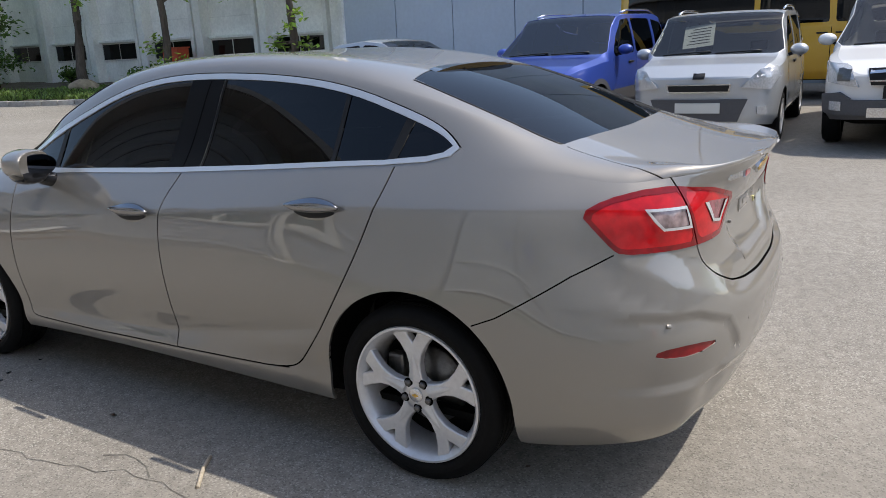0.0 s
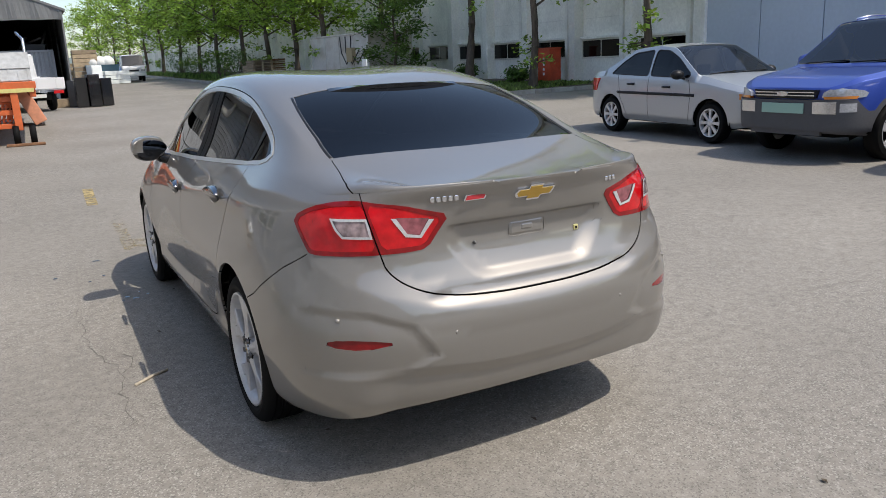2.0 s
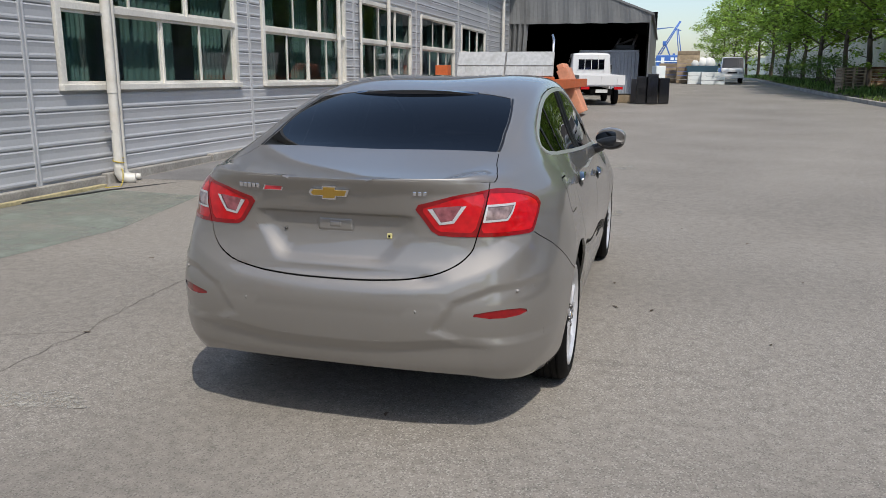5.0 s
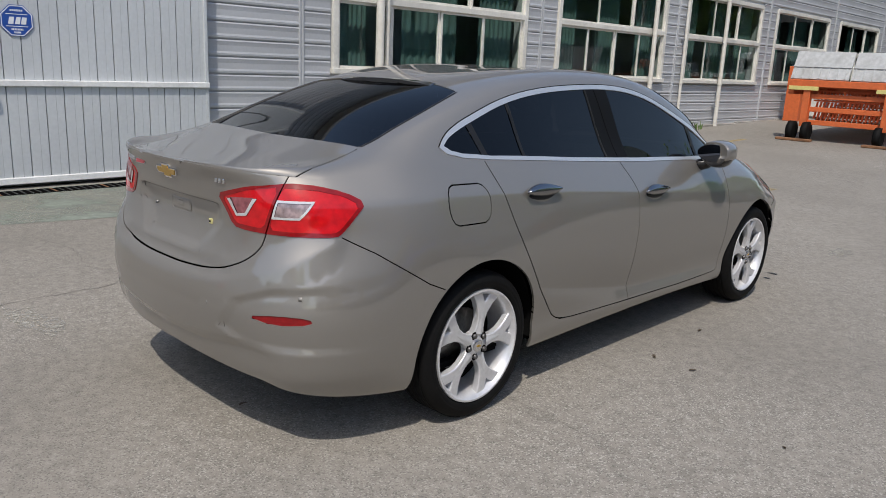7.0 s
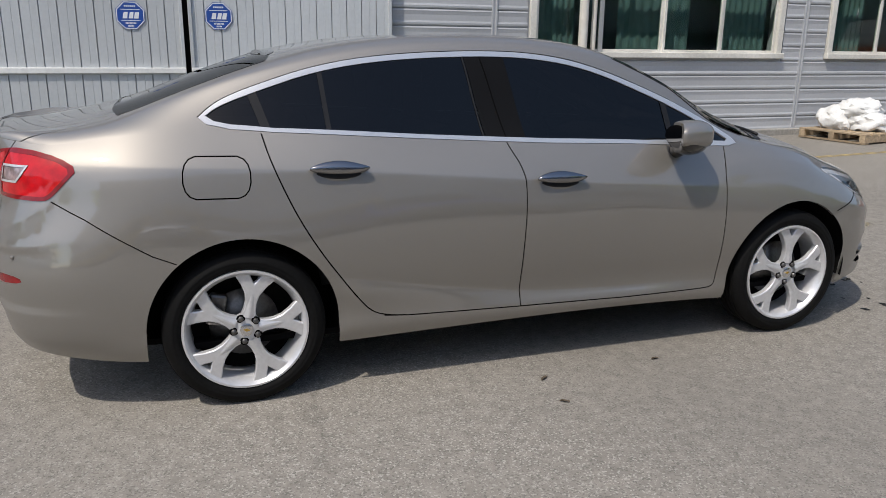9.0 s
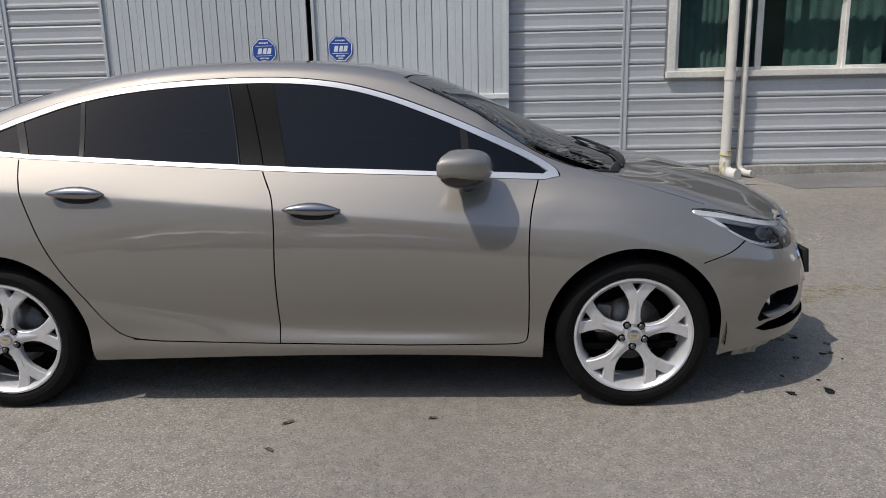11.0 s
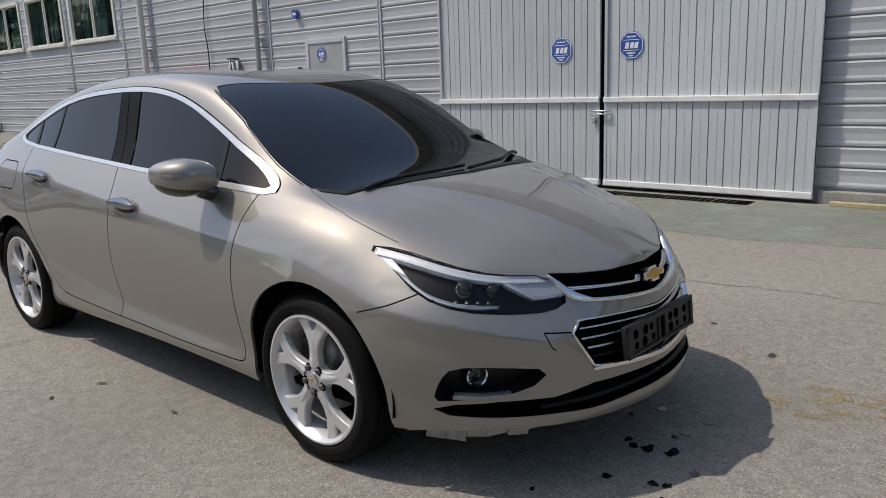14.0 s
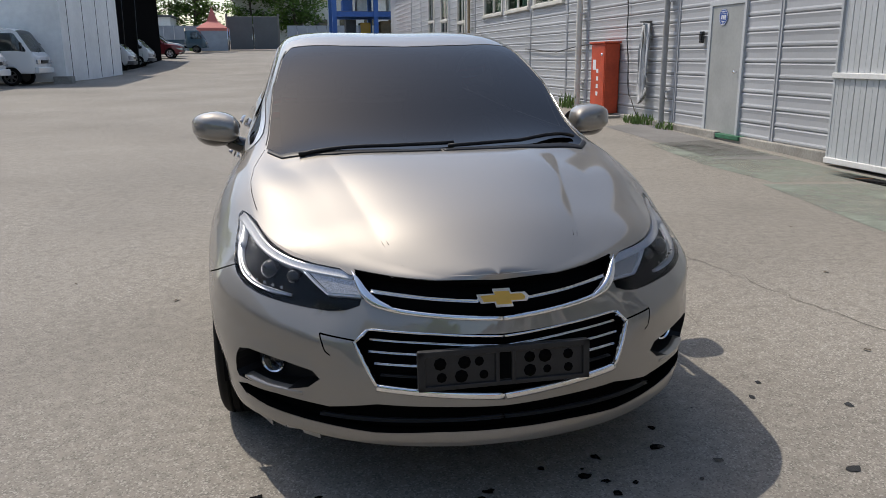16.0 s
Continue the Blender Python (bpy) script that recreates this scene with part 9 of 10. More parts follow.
for i in range(26):
    part("shutter_rib", box(FX - 0.42, FX - 0.30, -1.2 - i * 0.16, -1.09 - i * 0.16, -0.1, 4.0, 0.01), WHITE_FRAME, wh)

# ---- kerb and planting strip ----
kerb_line = [(9.15, 95), (9.1, 60), (8.75, 40), (8.85, 30), (9.15, 22.5), (9.55, 19.2), (10.3, 17.4), (11.6, 16.5), (13.2, 16.25), (16.3, 16.1)]
KERB = material("pale kerb stone", (0.36, 0.345, 0.31), 0.85, grain=0.15, scale=20, stain=0.2, stain_scale=2, pieces=0.12)
SOIL = material("dry soil with litter", (0.13, 0.105, 0.075), 0.95, grain=0.35, scale=14, stain=0.3, stain_scale=1.5, bump=0.02)
pts = dense(rounded(kerb_line, False), 1.0)
kerb = tagged(thing("kerb", "pale concrete kerb stones round the planting strip", "kerb"), kind="structure")
for a, b in zip(pts, pts[1:]):
    ln = math.hypot(b[0] - a[0], b[1] - a[1])
    k = part("kerb_stone", box(-0.08, 0.08, 0.006, ln - 0.006, -0.05, 0.14, 0.015), KERB, kerb)
    k.matrix_basis = pose(a[0], a[1], ground_z(*a), 0, 0, math.degrees(math.atan2(-(b[0] - a[0]), b[1] - a[1])))
bm = bmesh.new()
row = []
for x, y in pts:
    row.append((bm.verts.new((x + 0.05, y, ground_z(x, y) + 0.10)), bm.verts.new((FX + 0.3, max(y, 16.3), ground_z(FX, y) + 0.16))))
for (a, b), (c, d) in zip(row, row[1:]):
    if (a.co - c.co).length > 1e-4:
        bm.faces.new((a, c, d, b)) if (b.co - d.co).length > 1e-4 else bm.faces.new((a, c, d))
tagged(part("planting_strip", bm, SOIL), "soil strip planted with weeds and bushes", "soil", kind="structure")
GRASS = leaf_material("strip grass", (0.17, 0.25, 0.06))


def scrub(name, label, spots, h, seed, mat, category="grass"):
    q = random.Random(seed)
    verts, faces = [], []
    for x0, x1, y0, y1, n in spots:
        for _ in range(n):
            px, py = q.uniform(x0, x1), q.uniform(y0, y1)
            z = ground_z(px, py) + 0.10
            hh, t, w = h * q.uniform(0.25, 1.0), q.uniform(0, math.tau), q.uniform(0.012, 0.05)
            k = len(verts)
            c, s = math.cos(t), math.sin(t)
            for f, ww in ((0, w * 0.6), (0.6, w), (1.0, 0.003)):
                lean = 0.35 * hh * f * f
                verts += [(px + c * lean - s * ww, py + s * lean + c * ww, z + hh * f), (px + c * lean + s * ww, py + s * lean - c * ww, z + hh * f)]
            faces += [(k, k + 1, k + 3, k + 2), (k + 2, k + 3, k + 5, k + 4)]
    return tagged(mesh_object(name, verts, faces, mat, smooth_faces=False), label, category, kind="stuff")


scrub("grass", "low green weeds and ground cover on the planting strip", [(10.6, 16.0, 16.7, 19.5, 5200), (9.9, 15, 19.5, 23, 3000), (9.4, 13, 23, 28, 1800), (9.2, 12, 28, 60, 2500)], 0.17, 5, GRASS)
scrub("undergrowth", "dark green undergrowth along the kerb", [(9.6, 12, 33, 60, 2600), (9.6, 11.5, 60, 95, 1800)], 0.42, 6, LEAF_DARK)


def bush(x, y, r, seed, mat=None, n=900, label="round dark green bush"):
    q = random.Random(seed)
    t = thing("bush", label, "bush", pose(x, y, ground_z(x, y) + 0.05), group="bushes")
    bm = bmesh.new()
    verts, faces = [], []
    for i in range(12):
        a = i * 2.4
        e = Vector((math.cos(a) * r * q.uniform(0.3, 0.8), math.sin(a) * r * q.uniform(0.3, 0.8), r * q.uniform(0.5, 1.3)))
        tube_into(bm, [Vector((0, 0, 0)), e], [0.03, 0.01], 5)
        leaves_into(verts, faces, q, e, r * 0.30, n // 12, 0.07)
    part("stem_cluster", bm, BARK, t)
    mesh_object("foliage", verts, faces, mat or LEAF_DARK, smooth_faces=False, parent=t)
    return t


for i, (x, y, r) in enumerate(((10.6, 44, 1.2), (10.9, 50, 1.4), (10.5, 56, 1.3), (15.4, 24.5, 0.5), (14.8, 19.8, 0.45), (10.4, 62, 1.4), (13.0, 26.5, 0.6))):
    bush(x, y, r, 60 + i)
bm = bmesh.new()
bmesh.ops.create_icosphere(bm, subdivisions=3, radius=0.5)
for v in bm.verts:
    v.co *= 1 + 0.25 * noise.noise(v.co * 2.2)
    v.co.z *= 0.55
rock = part("boulder", bm, material("tan rock", (0.36, 0.28, 0.19), 0.9, grain=0.2, scale=8, stain=0.2, stain_scale=2), None, smooth_angle=40)
rock.matrix_basis = pose(13.6, 21.3, ground_z(13.6, 21.3) + 0.22)
tagged(rock, "tan boulder lying in the planting strip", "rock")
cb = thing("hose_cabinet", "faded red steel cabinet standing in the planting strip", "cabinet", pose(15.9, 19.3, ground_z(15.9, 19.3) + 0.1))
part("body", box(-0.25, 0.25, -0.38, 0.38, 0, 1.25, 0.015), RED_BOX, cb)
part("top", box(-0.28, 0.28, -0.42, 0.42, 1.25, 1.29, 0.008), RED_BOX, cb)
for i in range(4):
    part("print_bar", box(-0.255, -0.25, -0.05, 0.05, 0.30 + 0.17 * i, 0.40 + 0.17 * i), WHITE_PRINT, cb)

# white unit with cables, sign board, cone
un = thing("equipment_unit", "white stained steel equipment housing with loose cables", "housing", pose(12.7, 29.6, ground_z(12.7, 29.6) + 0.1, 0, 0, 8))
UNIT = material("stained white steel", (0.58, 0.57, 0.53), 0.6, grain=0.08, scale=12, stain=0.45, stain_scale=1.6, dirt=(0.28, 0.20, 0.13))
part("body", box(-1.15, 1.15, -2.6, 2.6, 0.15, 2.15, 0.02), UNIT, un)
part("roof_plate", box(-1.2, 1.2, -2.65, 2.65, 2.15, 2.22, 0.02), UNIT, un)
for y in (-2.6, -1.3, 0.0, 1.3, 2.6):
    part("frame_post", box(-1.18, -1.14, y - 0.05, y + 0.05, 0.1, 2.15), UNIT, un)
part("switch_box", box(-1.35, -1.15, -1.5, -1.0, 1.0, 1.6, 0.01), material("beige switch box", (0.36, 0.29, 0.17), 0.6, grain=0.1, scale=20), un)
for k in range(3):
    part("cable", tube([(-1.18, -0.2 - 0.5 * k, 2.1), (-1.3, -0.5 - 0.4 * k, 1.4), (-1.3, -0.9 - 0.5 * k, 0.9), (-1.2, -1.4 - 0.5 * k, 1.5)], 0.025, 6), CABLE, un)
# near-black block painted in for the shade under the raised housing
part("skirt", box(-1.1, 1.1, -2.5, 2.5, -0.1, 0.15), BLACK_GAP, un)
cone = thing("traffic_cone", "orange traffic cone with a white band beside the kerb", "cone", pose(9.0, 21.6, ground_z(9.0, 21.6)))
CONE = material("faded orange plastic", (0.60, 0.22, 0.13), 0.6, grain=0.08, scale=20)
part("base", box(-0.18, 0.18, -0.18, 0.18, 0, 0.03, 0.008), CONE, cone)
part("body", lathe([(0.13, 0.03), (0.075, 0.32), (0.035, 0.68), (0.0, 0.69)], 20, pose(0, 0, 0, 0, -90, 0), cap=False), CONE, cone)
part("band", lathe([(0.104, 0.22), (0.078, 0.36), (0.070, 0.36)], 20, pose(0, 0, 0, 0, -90, 0), cap=False), WHITE_PRINT, cone)
sg = thing("sign_stand", "small white notice on a steel stand", "sign", pose(9.35, 21.3, ground_z(9.35, 21.3)))
part("post", tube([(0, 0, 0), (0.05, 0.05, 1.0)], 0.016, 8), STEEL, sg)
part("board", box(-0.02, 0.02, -0.20, 0.20, 0.95, 1.30, 0.004), PAPER, sg)
part("foot", box(-0.25, 0.25, -0.25, 0.25, 0, 0.02), STEEL, sg)
for x, y, n in ((10.2, 38.0, 9), (10.9, 41.5, 7)):
    pallet(x, y, 4, n, "weathered grey wooden pallet in a stack", "stacked pallets")
lg = thing("timber_stack", "stack of reddish brown boards behind the kerb", "timber", pose(12.0, 44, ground_z(12, 44)))
for i in range(10):
    part("plank", box(-0.6, 0.6, -3, 3, 0.1 + i * 0.12, 0.2 + i * 0.12, 0.006), RUST if i % 2 else WOOD, lg)

# ---- north: tent hangar, container, loader ----
TENT = material("dark grey tent sheet", (0.16, 0.165, 0.165), 0.7, grain=0.06, scale=8, stain=0.12, stain_scale=0.5)
ht = thing("tent_hangar", "large dark grey sheet tent hangar with an open front", "tent")
bz = 0.3
y0, y1, xl, xr, ze, zp = 32.5, 58.0, -9.5, 0.55, 4.3, 6.3
xm = (xl + xr) / 2
part("tent_side", box(xr - 0.06, xr, y0, y1, bz, ze), TENT, ht)
part("tent_side", box(xl, xl + 0.06, y0, y1, bz, ze), TENT, ht)
# near-black back wall imitates the shade inside the open tent
part("tent_back", box(xl, xr, y1, y1 + 0.06, bz, ze + 2), UNDER_SHADE, ht)
part("tent_roof", prism([(xl - 0.1, ze), (xm, zp), (xr + 0.12, ze), (xr + 0.12, ze - 0.10), (xm, zp - 0.10), (xl - 0.1, ze - 0.10)], y0 - 0.1, y1, "y"), TENT, ht)
bm = bmesh.new()
n = 60
top = [(xl + (xr - xl) * i / n) for i in range(n + 1)]
r0 = [bm.verts.new((x, y0 - 0.06, ze + (zp - ze) * (1 - abs(x - xm) / (xr - xm)))) for x in top]
r1 = [bm.verts.new((x, y0 - 0.05 + 0.05 * math.sin(i * 1.1), 3.88 + 0.012 * math.sin(i * 0.9))) for i, x in enumerate(top)]
for i in range(n):
    bm.faces.new((r0[i], r0[i + 1], r1[i + 1], r1[i]))
part("valance", bm, TENT, ht, "hanging sheet over the opening")
bm = bmesh.new()
r0 = [bm.verts.new((-7.2 + 1.9 * i / 40, y0 + 0.12 * math.sin(i * 1.3), bz)) for i in range(41)]
r1 = [bm.verts.new((-7.2 + 2.1 * i / 40, y0 + 0.10 * math.sin(i * 1.3 + 0.4), 3.9)) for i in range(41)]
for i in range(40):
    bm.faces.new((r0[i], r0[i + 1], r1[i + 1], r1[i]))
part("curtain", bm, TENT, ht, "gathered side curtain", 80)
# same near-black over the floor, shade put into the colour
part("tent_floor", box(xl, xr, y0 + 1, y1, 0.2, bz + 0.25), UNDER_SHADE, ht)
for y in (36, 42, 48, 54):
    for x in (xl + 0.2, xr - 0.2):
        part("post", tube([(x, y, bz), (x, y, ze)], 0.05, 8), STEEL, ht)
CONT = material("grey container steel", (0.30, 0.33, 0.37), 0.55, grain=0.06, scale=14, stain=0.15, stain_scale=1)
cn = thing("shipping_container", "blue grey corrugated steel container at the hangar mouth", "container", pose(-1.35, 36.8, ground_z(0, 34)))
bm = bmesh.new()
prof = []
for i in range(16):
    x = -1.35 + 2.7 * i / 16
    prof += [(x, 0), (x + 0.05, 0), (x + 0.075, 0.04), (x + 0.14, 0.04)]
prof.append((1.35, 0))
a, b = [bm.verts.new((x, -3 + d, 0.1)) for x, d in prof], [bm.verts.new((x, -3 + d, 2.05)) for x, d in prof]
for i in range(len(prof) - 1):
    bm.faces.new((a[i], a[i + 1], b[i + 1], b[i]))
part("end_wall", bm, CONT, cn)
part("body", box(-1.36, 1.36, -2.93, 3.0, 0.1, 2.05), CONT, cn)
for x in (-1.36, 1.36):
    part("corner_post", box(x - 0.05, x + 0.05, -3.03, -2.9, 0.05, 2.1, 0.01), CONT, cn)
part("top_rail", box(-1.4, 1.4, -3.03, -2.9, 2.05, 2.15, 0.01), CONT, cn)
mc = thing("machine_top", "grey machine parts lying on the container", "machine", pose(-0.6, 35.0, ground_z(0, 34) + 2.15))
for i, (p, q) in enumerate((((-0.7, 0, 0.05), (0.5, 0, 0.25)), ((-0.4, 0.2, 0.3), (0.3, -0.1, 0.55)), ((0.2, 0, 0), (0.5, 0.1, 0.8)), ((-0.6, 0.1, 0.1), (-0.3, 0, 0.6)))):
    part("beam", tube([p, q], 0.06, 6), STEEL, mc)
part("block", box(-0.5, 0.4, -0.3, 0.3, 0.02, 0.28, 0.03), CLAD, mc)

ORANGE = material("orange red machine paint", (0.60, 0.13, 0.035), 0.55, grain=0.1, scale=14, stain=0.25, stain_scale=2.5, dirt=(0.28, 0.10, 0.05))
PANEL_W = material("weathered white board", (0.42, 0.43, 0.43), 0.7, grain=0.14, scale=14, stain=0.5, stain_scale=3, dirt=(0.24, 0.23, 0.21))
ld = thing("dock_ramp", "orange steel loading ramp on small wheels with white side panels", "ramp", pose(-2.42, 13.4, ground_z(0, 13.4)))
part("front_beam", box(-1.20, 1.20, -0.06, 0.06, 1.12, 1.26, 0.01), ORANGE, ld)
for sx in (-1, 1):
    part("yellow_stripe", box(sx * 0.85 - 0.30, sx * 0.85 + 0.30, -0.075, -0.06, 1.05, 1.13), material("pale yellow stripe", (0.62, 0.55, 0.20), 0.6, grain=0.1, scale=20) if sx < 0 else bpy.data.materials["pale yellow stripe"], ld)
    part("leg", box(sx * 0.78 - 0.07, sx * 0.78 + 0.07, -0.05, 0.10, 0.30, 1.14, 0.01), ORANGE, ld)
    part("side_beam", box(sx * 1.12 - 0.06, sx * 1.12 + 0.06, 0.0, 8.5, 0.95, 1.20, 0.01), ORANGE, ld)
    for dx in (-0.14, 0.16):
        wv = thing_part("wheel", ld, pose(sx * 0.85 + dx, -0.02, 0.20))
        part("tyre", lathe([(0.10, -0.06), (0.20, -0.06), (0.20, 0.06), (0.10, 0.06)], 24), RUBBER, wv)
for k in range(3):
    part("cross_beam", box(-0.72, 0.72, 0.05, 0.14, 0.34 + 0.27 * k, 0.44 + 0.27 * k, 0.008), ORANGE, ld)
for k in range(5):
    for i in range(20):
        part("grid_bar", box(-0.70 + i * 0.074, -0.665 + i * 0.074, 0.4 + 1.4 * k, 0.44 + 1.4 * k, 0.86, 1.04), ORANGE, ld)
for k in range(6):
    for i in range(13):
        part("lattice_bar", prism([(-0.66 + i * 0.104, 0.40 + k * 0.11), (-0.60 + i * 0.104, 0.40 + k * 0.11), (-0.575 + i * 0.104, 0.475 + k * 0.11), (-0.635 + i * 0.104, 0.475 + k * 0.11)], 0.30 + 0.45 * k, 0.40 + 0.45 * k, "y"), ORANGE, ld)
    part("lattice_rail", box(-0.72, 0.72, 0.31 + 0.45 * k, 0.40 + 0.45 * k, 0.375 + k * 0.11, 0.40 + k * 0.11), ORANGE, ld)
for k in range(3):
    for i in range(19):
        part("slat", prism([(-0.66 + i * 0.0725, 0.47 + k * 0.20), (-0.625 + i * 0.0725, 0.47 + k * 0.20), (-0.600 + i * 0.0725, 0.62 + k * 0.20), (-0.635 + i * 0.0725, 0.62 + k * 0.20)], 0.16 + 0.04 * k, 0.20 + 0.04 * k, "y"), ORANGE, ld)
    part("slat_rail", box(-0.70, 0.70, 0.15 + 0.04 * k, 0.21 + 0.04 * k, 0.625 + k * 0.20, 0.66 + k * 0.20), ORANGE, ld)
for i in range(30):
    part("deck_bar", box(-1.08, 1.08, 0.3 + i * 0.27, 0.36 + i * 0.27, 1.05, 1.12), ORANGE, ld)
part("deck_plate", box(-1.06, 1.06, 0.2, 8.5, 1.12, 1.15), RUST, ld)
for x0, x1 in ((-1.17, -0.02), (0.02, 1.15)):
    p = part("side_panel", box(x0, x1, -0.02, 0.03, 0.0, 0.62, 0.008), PANEL_W, ld, "weathered white folding panel")
    p.matrix_basis = pose(0, 0.0, 1.27, -24, 0, 0)
    for i in range(7):
        part("panel_rib", box(x0 + 0.04 + i * 0.17, x0 + 0.065 + i * 0.17, -0.035, -0.02, 0.02, 0.26), PANEL_W, p)
    part("panel_lip", box(x0, x1, -0.045, -0.02, 0.26, 0.29), PANEL_W, p)
part("hand_rail", tube([(1.1, 0.3, 1.2), (1.1, 0.4, 2.1), (1.0, 0.9, 2.25)], 0.03, 8), SATIN, ld)
part("chock", box(-1.2, -0.5, -0.30, -0.12, 0.0, 0.05, 0.01), RUST, ld)
part("chock", box(0.5, 1.2, -0.30, -0.12, 0.0, 0.05, 0.01), RUST, ld)
ob = thing("ramp_section", "pale orange folded ramp section standing on the yard", "ramp", pose(-1.12, 19.2, ground_z(0, 19.2) + 0.06, 0, -24, 0))
part("plate", box(-0.16, 0.16, -0.7, 0.7, 0.02, 1.45, 0.02), material("faded orange paint", (0.62, 0.27, 0.16), 0.6, grain=0.1, scale=12, stain=0.2, stain_scale=2), ob)
for i in range(6):
    part("tooth", box(-0.10, 0.10, -0.68 + i * 0.24, -0.56 + i * 0.24, 1.45, 1.60, 0.02), bpy.data.materials["faded orange paint"], ob)
post = thing("hose_cabinet", "orange red steel post cabinet by the workshop wall", "cabinet", pose(-5.5, 19.0, ground_z(0, 19)))
part("body", box(-0.2, 0.2, -0.2, 0.2, 0, 1.5, 0.01), ORANGE, post)
ac = thing("air_conditioner", "white outdoor air conditioner unit by the wall", "air conditioner", pose(-5.5, 21.0, ground_z(0, 21)))
part("body", box(-0.2, 0.2, -0.42, 0.42, 0.05, 0.65, 0.02), WHITE_FRAME, ac)
part("fan_grille", lathe([(0.22, 0.0), (0.20, 0.02), (0.0, 0.02)], 24, pose(0.2, -0.1, 0.36), cap=False), CLAD, ac)
for i, (x, y, h, mat) in enumerate(((0.45, 26.4, 1.05, PIANO), (0.85, 26.3, 1.15, PIANO), (1.25, 26.6, 1.0, PIANO), (1.05, 27.4, 1.45, PAPER), (0.3, 27.0, 0.95, CLAD))):
    c = thing("discarded_cabinet", "black and white discarded cabinet panels standing in the yard", "cabinet", pose(x, y, ground_z(x, y), 0, 0, 8 * i), group="discarded cabinets")
    part("carcass", box(-0.2, 0.2, -0.2, 0.2, 0.02, h, 0.015), mat, c)
    part("cabinet_door", box(-0.18, 0.18, -0.215, -0.2, 0.05, h - 0.04, 0.004), mat, c)
pb = thing("wooden_box", "low pale wooden box beside the cabinets", "box", pose(-0.15, 27.4, ground_z(0, 27.4)))
part("box_body", box(-0.45, 0.45, -0.3, 0.3, 0, 0.3, 0.01), WOOD, pb)

# far end of the yard
for i, (x, y, w, d, h, mat, lab) in enumerate(((3.0, 58, 1.6, 1.4, 2.6, WOOD, "stack of pale wooden crates"), (1.6, 60, 1.4, 1.2, 1.6, WOOD, "low stack of wooden crates"), (3.6, 56, 1.2, 1.2, 0.9, PAPER, "white wrapped stack of goods"), (4.7, 55, 1.6, 1.4, 0.9, PAPER, "white wrapped stack of goods"))):
    c = thing("crate_stack", lab, "crates", pose(x, y, ground_z(x, y)), group="far goods")
    for k in range(int(h / 0.3)):
        part("crate", box(-w / 2, w / 2, -d / 2, d / 2, k * 0.3 + 0.01, k * 0.3 + 0.28, 0.01), mat, c)
sk = thing("waste_skip", "dark green waste skip with white sacks on top", "skip", pose(4.0, 58, ground_z(4.0, 58)))
part("tub", prism([(-0.9, 0.1), (0.9, 0.1), (1.15, 1.3), (-1.15, 1.3)], -1.5, 1.5, "y"), TEALP, sk)
for i in range(3):
    bm = bmesh.new()
    bmesh.ops.create_icosphere(bm, subdivisions=2, radius=0.5)
    part("sack", bm, SACK, sk, smooth_angle=60).matrix_basis = pose(-0.5 + 0.5 * i, -0.3, 1.45)
CRANE = material("crane blue", (0.05, 0.15, 0.45), 0.5, grain=0.1, scale=2)
cr = thing("barge_crane", "distant blue lattice crane over a blue cabin", "crane", pose(0, 180, 0))
part("hull", box(-0.8, 8.0, -3.5, 3.5, 1.0, 3.5, 0.2), CRANE, cr)
part("cabin", box(-0.5, 7.6, -3, 3, 3.5, 6.2, 0.12), CRANE, cr)
part("deck_edge", box(-0.6, 7.7, -3.1, 3.1, 4.7, 4.95, 0.05), PAPER, cr)
for i, (a, b) in enumerate(((0.6, 1.3), (2.6, 3.3), (3.6, 4.3), (6.0, 6.6))):
    part("cabin_window", box(a, b, -3.06, -2.98, 5.1 if i % 3 else 3.9, 5.7), PAPER, cr)
for i in range(5):
    part("deck_unit", box(3.0 + 0.9 * i, 3.5 + 0.9 * i, -2, 0, 6.2, 6.6 + 0.25 * (i % 2)), PAPER if i % 2 else CRANE, cr)
for o in (-0.28, 0.28):
    part("boom", tube([(0.1 + o, 0, 6.4), (4.2 + o * 0.4, 0, 13.6)], 0.13, 6), CRANE, cr)
    part("leg", tube([(4.6 + o, 0, 6.2), (3.7 + o * 0.5, 0, 12.0)], 0.12, 6), CRANE, cr)
part("back_leg", tube([(2.4, 0, 6.2), (1.3, 0, 8.8)], 0.16, 6), CRANE, cr)
part("winch", box(0.7, 1.5, -0.5, 0.5, 8.4, 9.3, 0.1), CRANE, cr)
for k in range(12):
    f = k / 12
    part("lattice", tube([(-0.18 + 4.2 * f, 0, 6.4 + 7.2 * f), (0.75 + 3.9 * f, 0, 6.9 + 7.0 * f)], 0.06, 5), CRANE, cr)
part("jib", tube([(2.9, 0, 11.9), (4.5, 0, 11.6)], 0.1, 5), CRANE, cr)
for k in range(3):
    part("stay", tube([(3.6, 0, 12.4), (-30, 2, 8.4 + 0.9 * k)], 0.04, 4), CRANE, cr)
# Distance haze is mixed into this flat grey-green colour.
HILL = material("hazy far woods", (0.16, 0.20, 0.19), 0.9, grain=0.15, scale=0.05, stain=0.2, stain_scale=0.01)
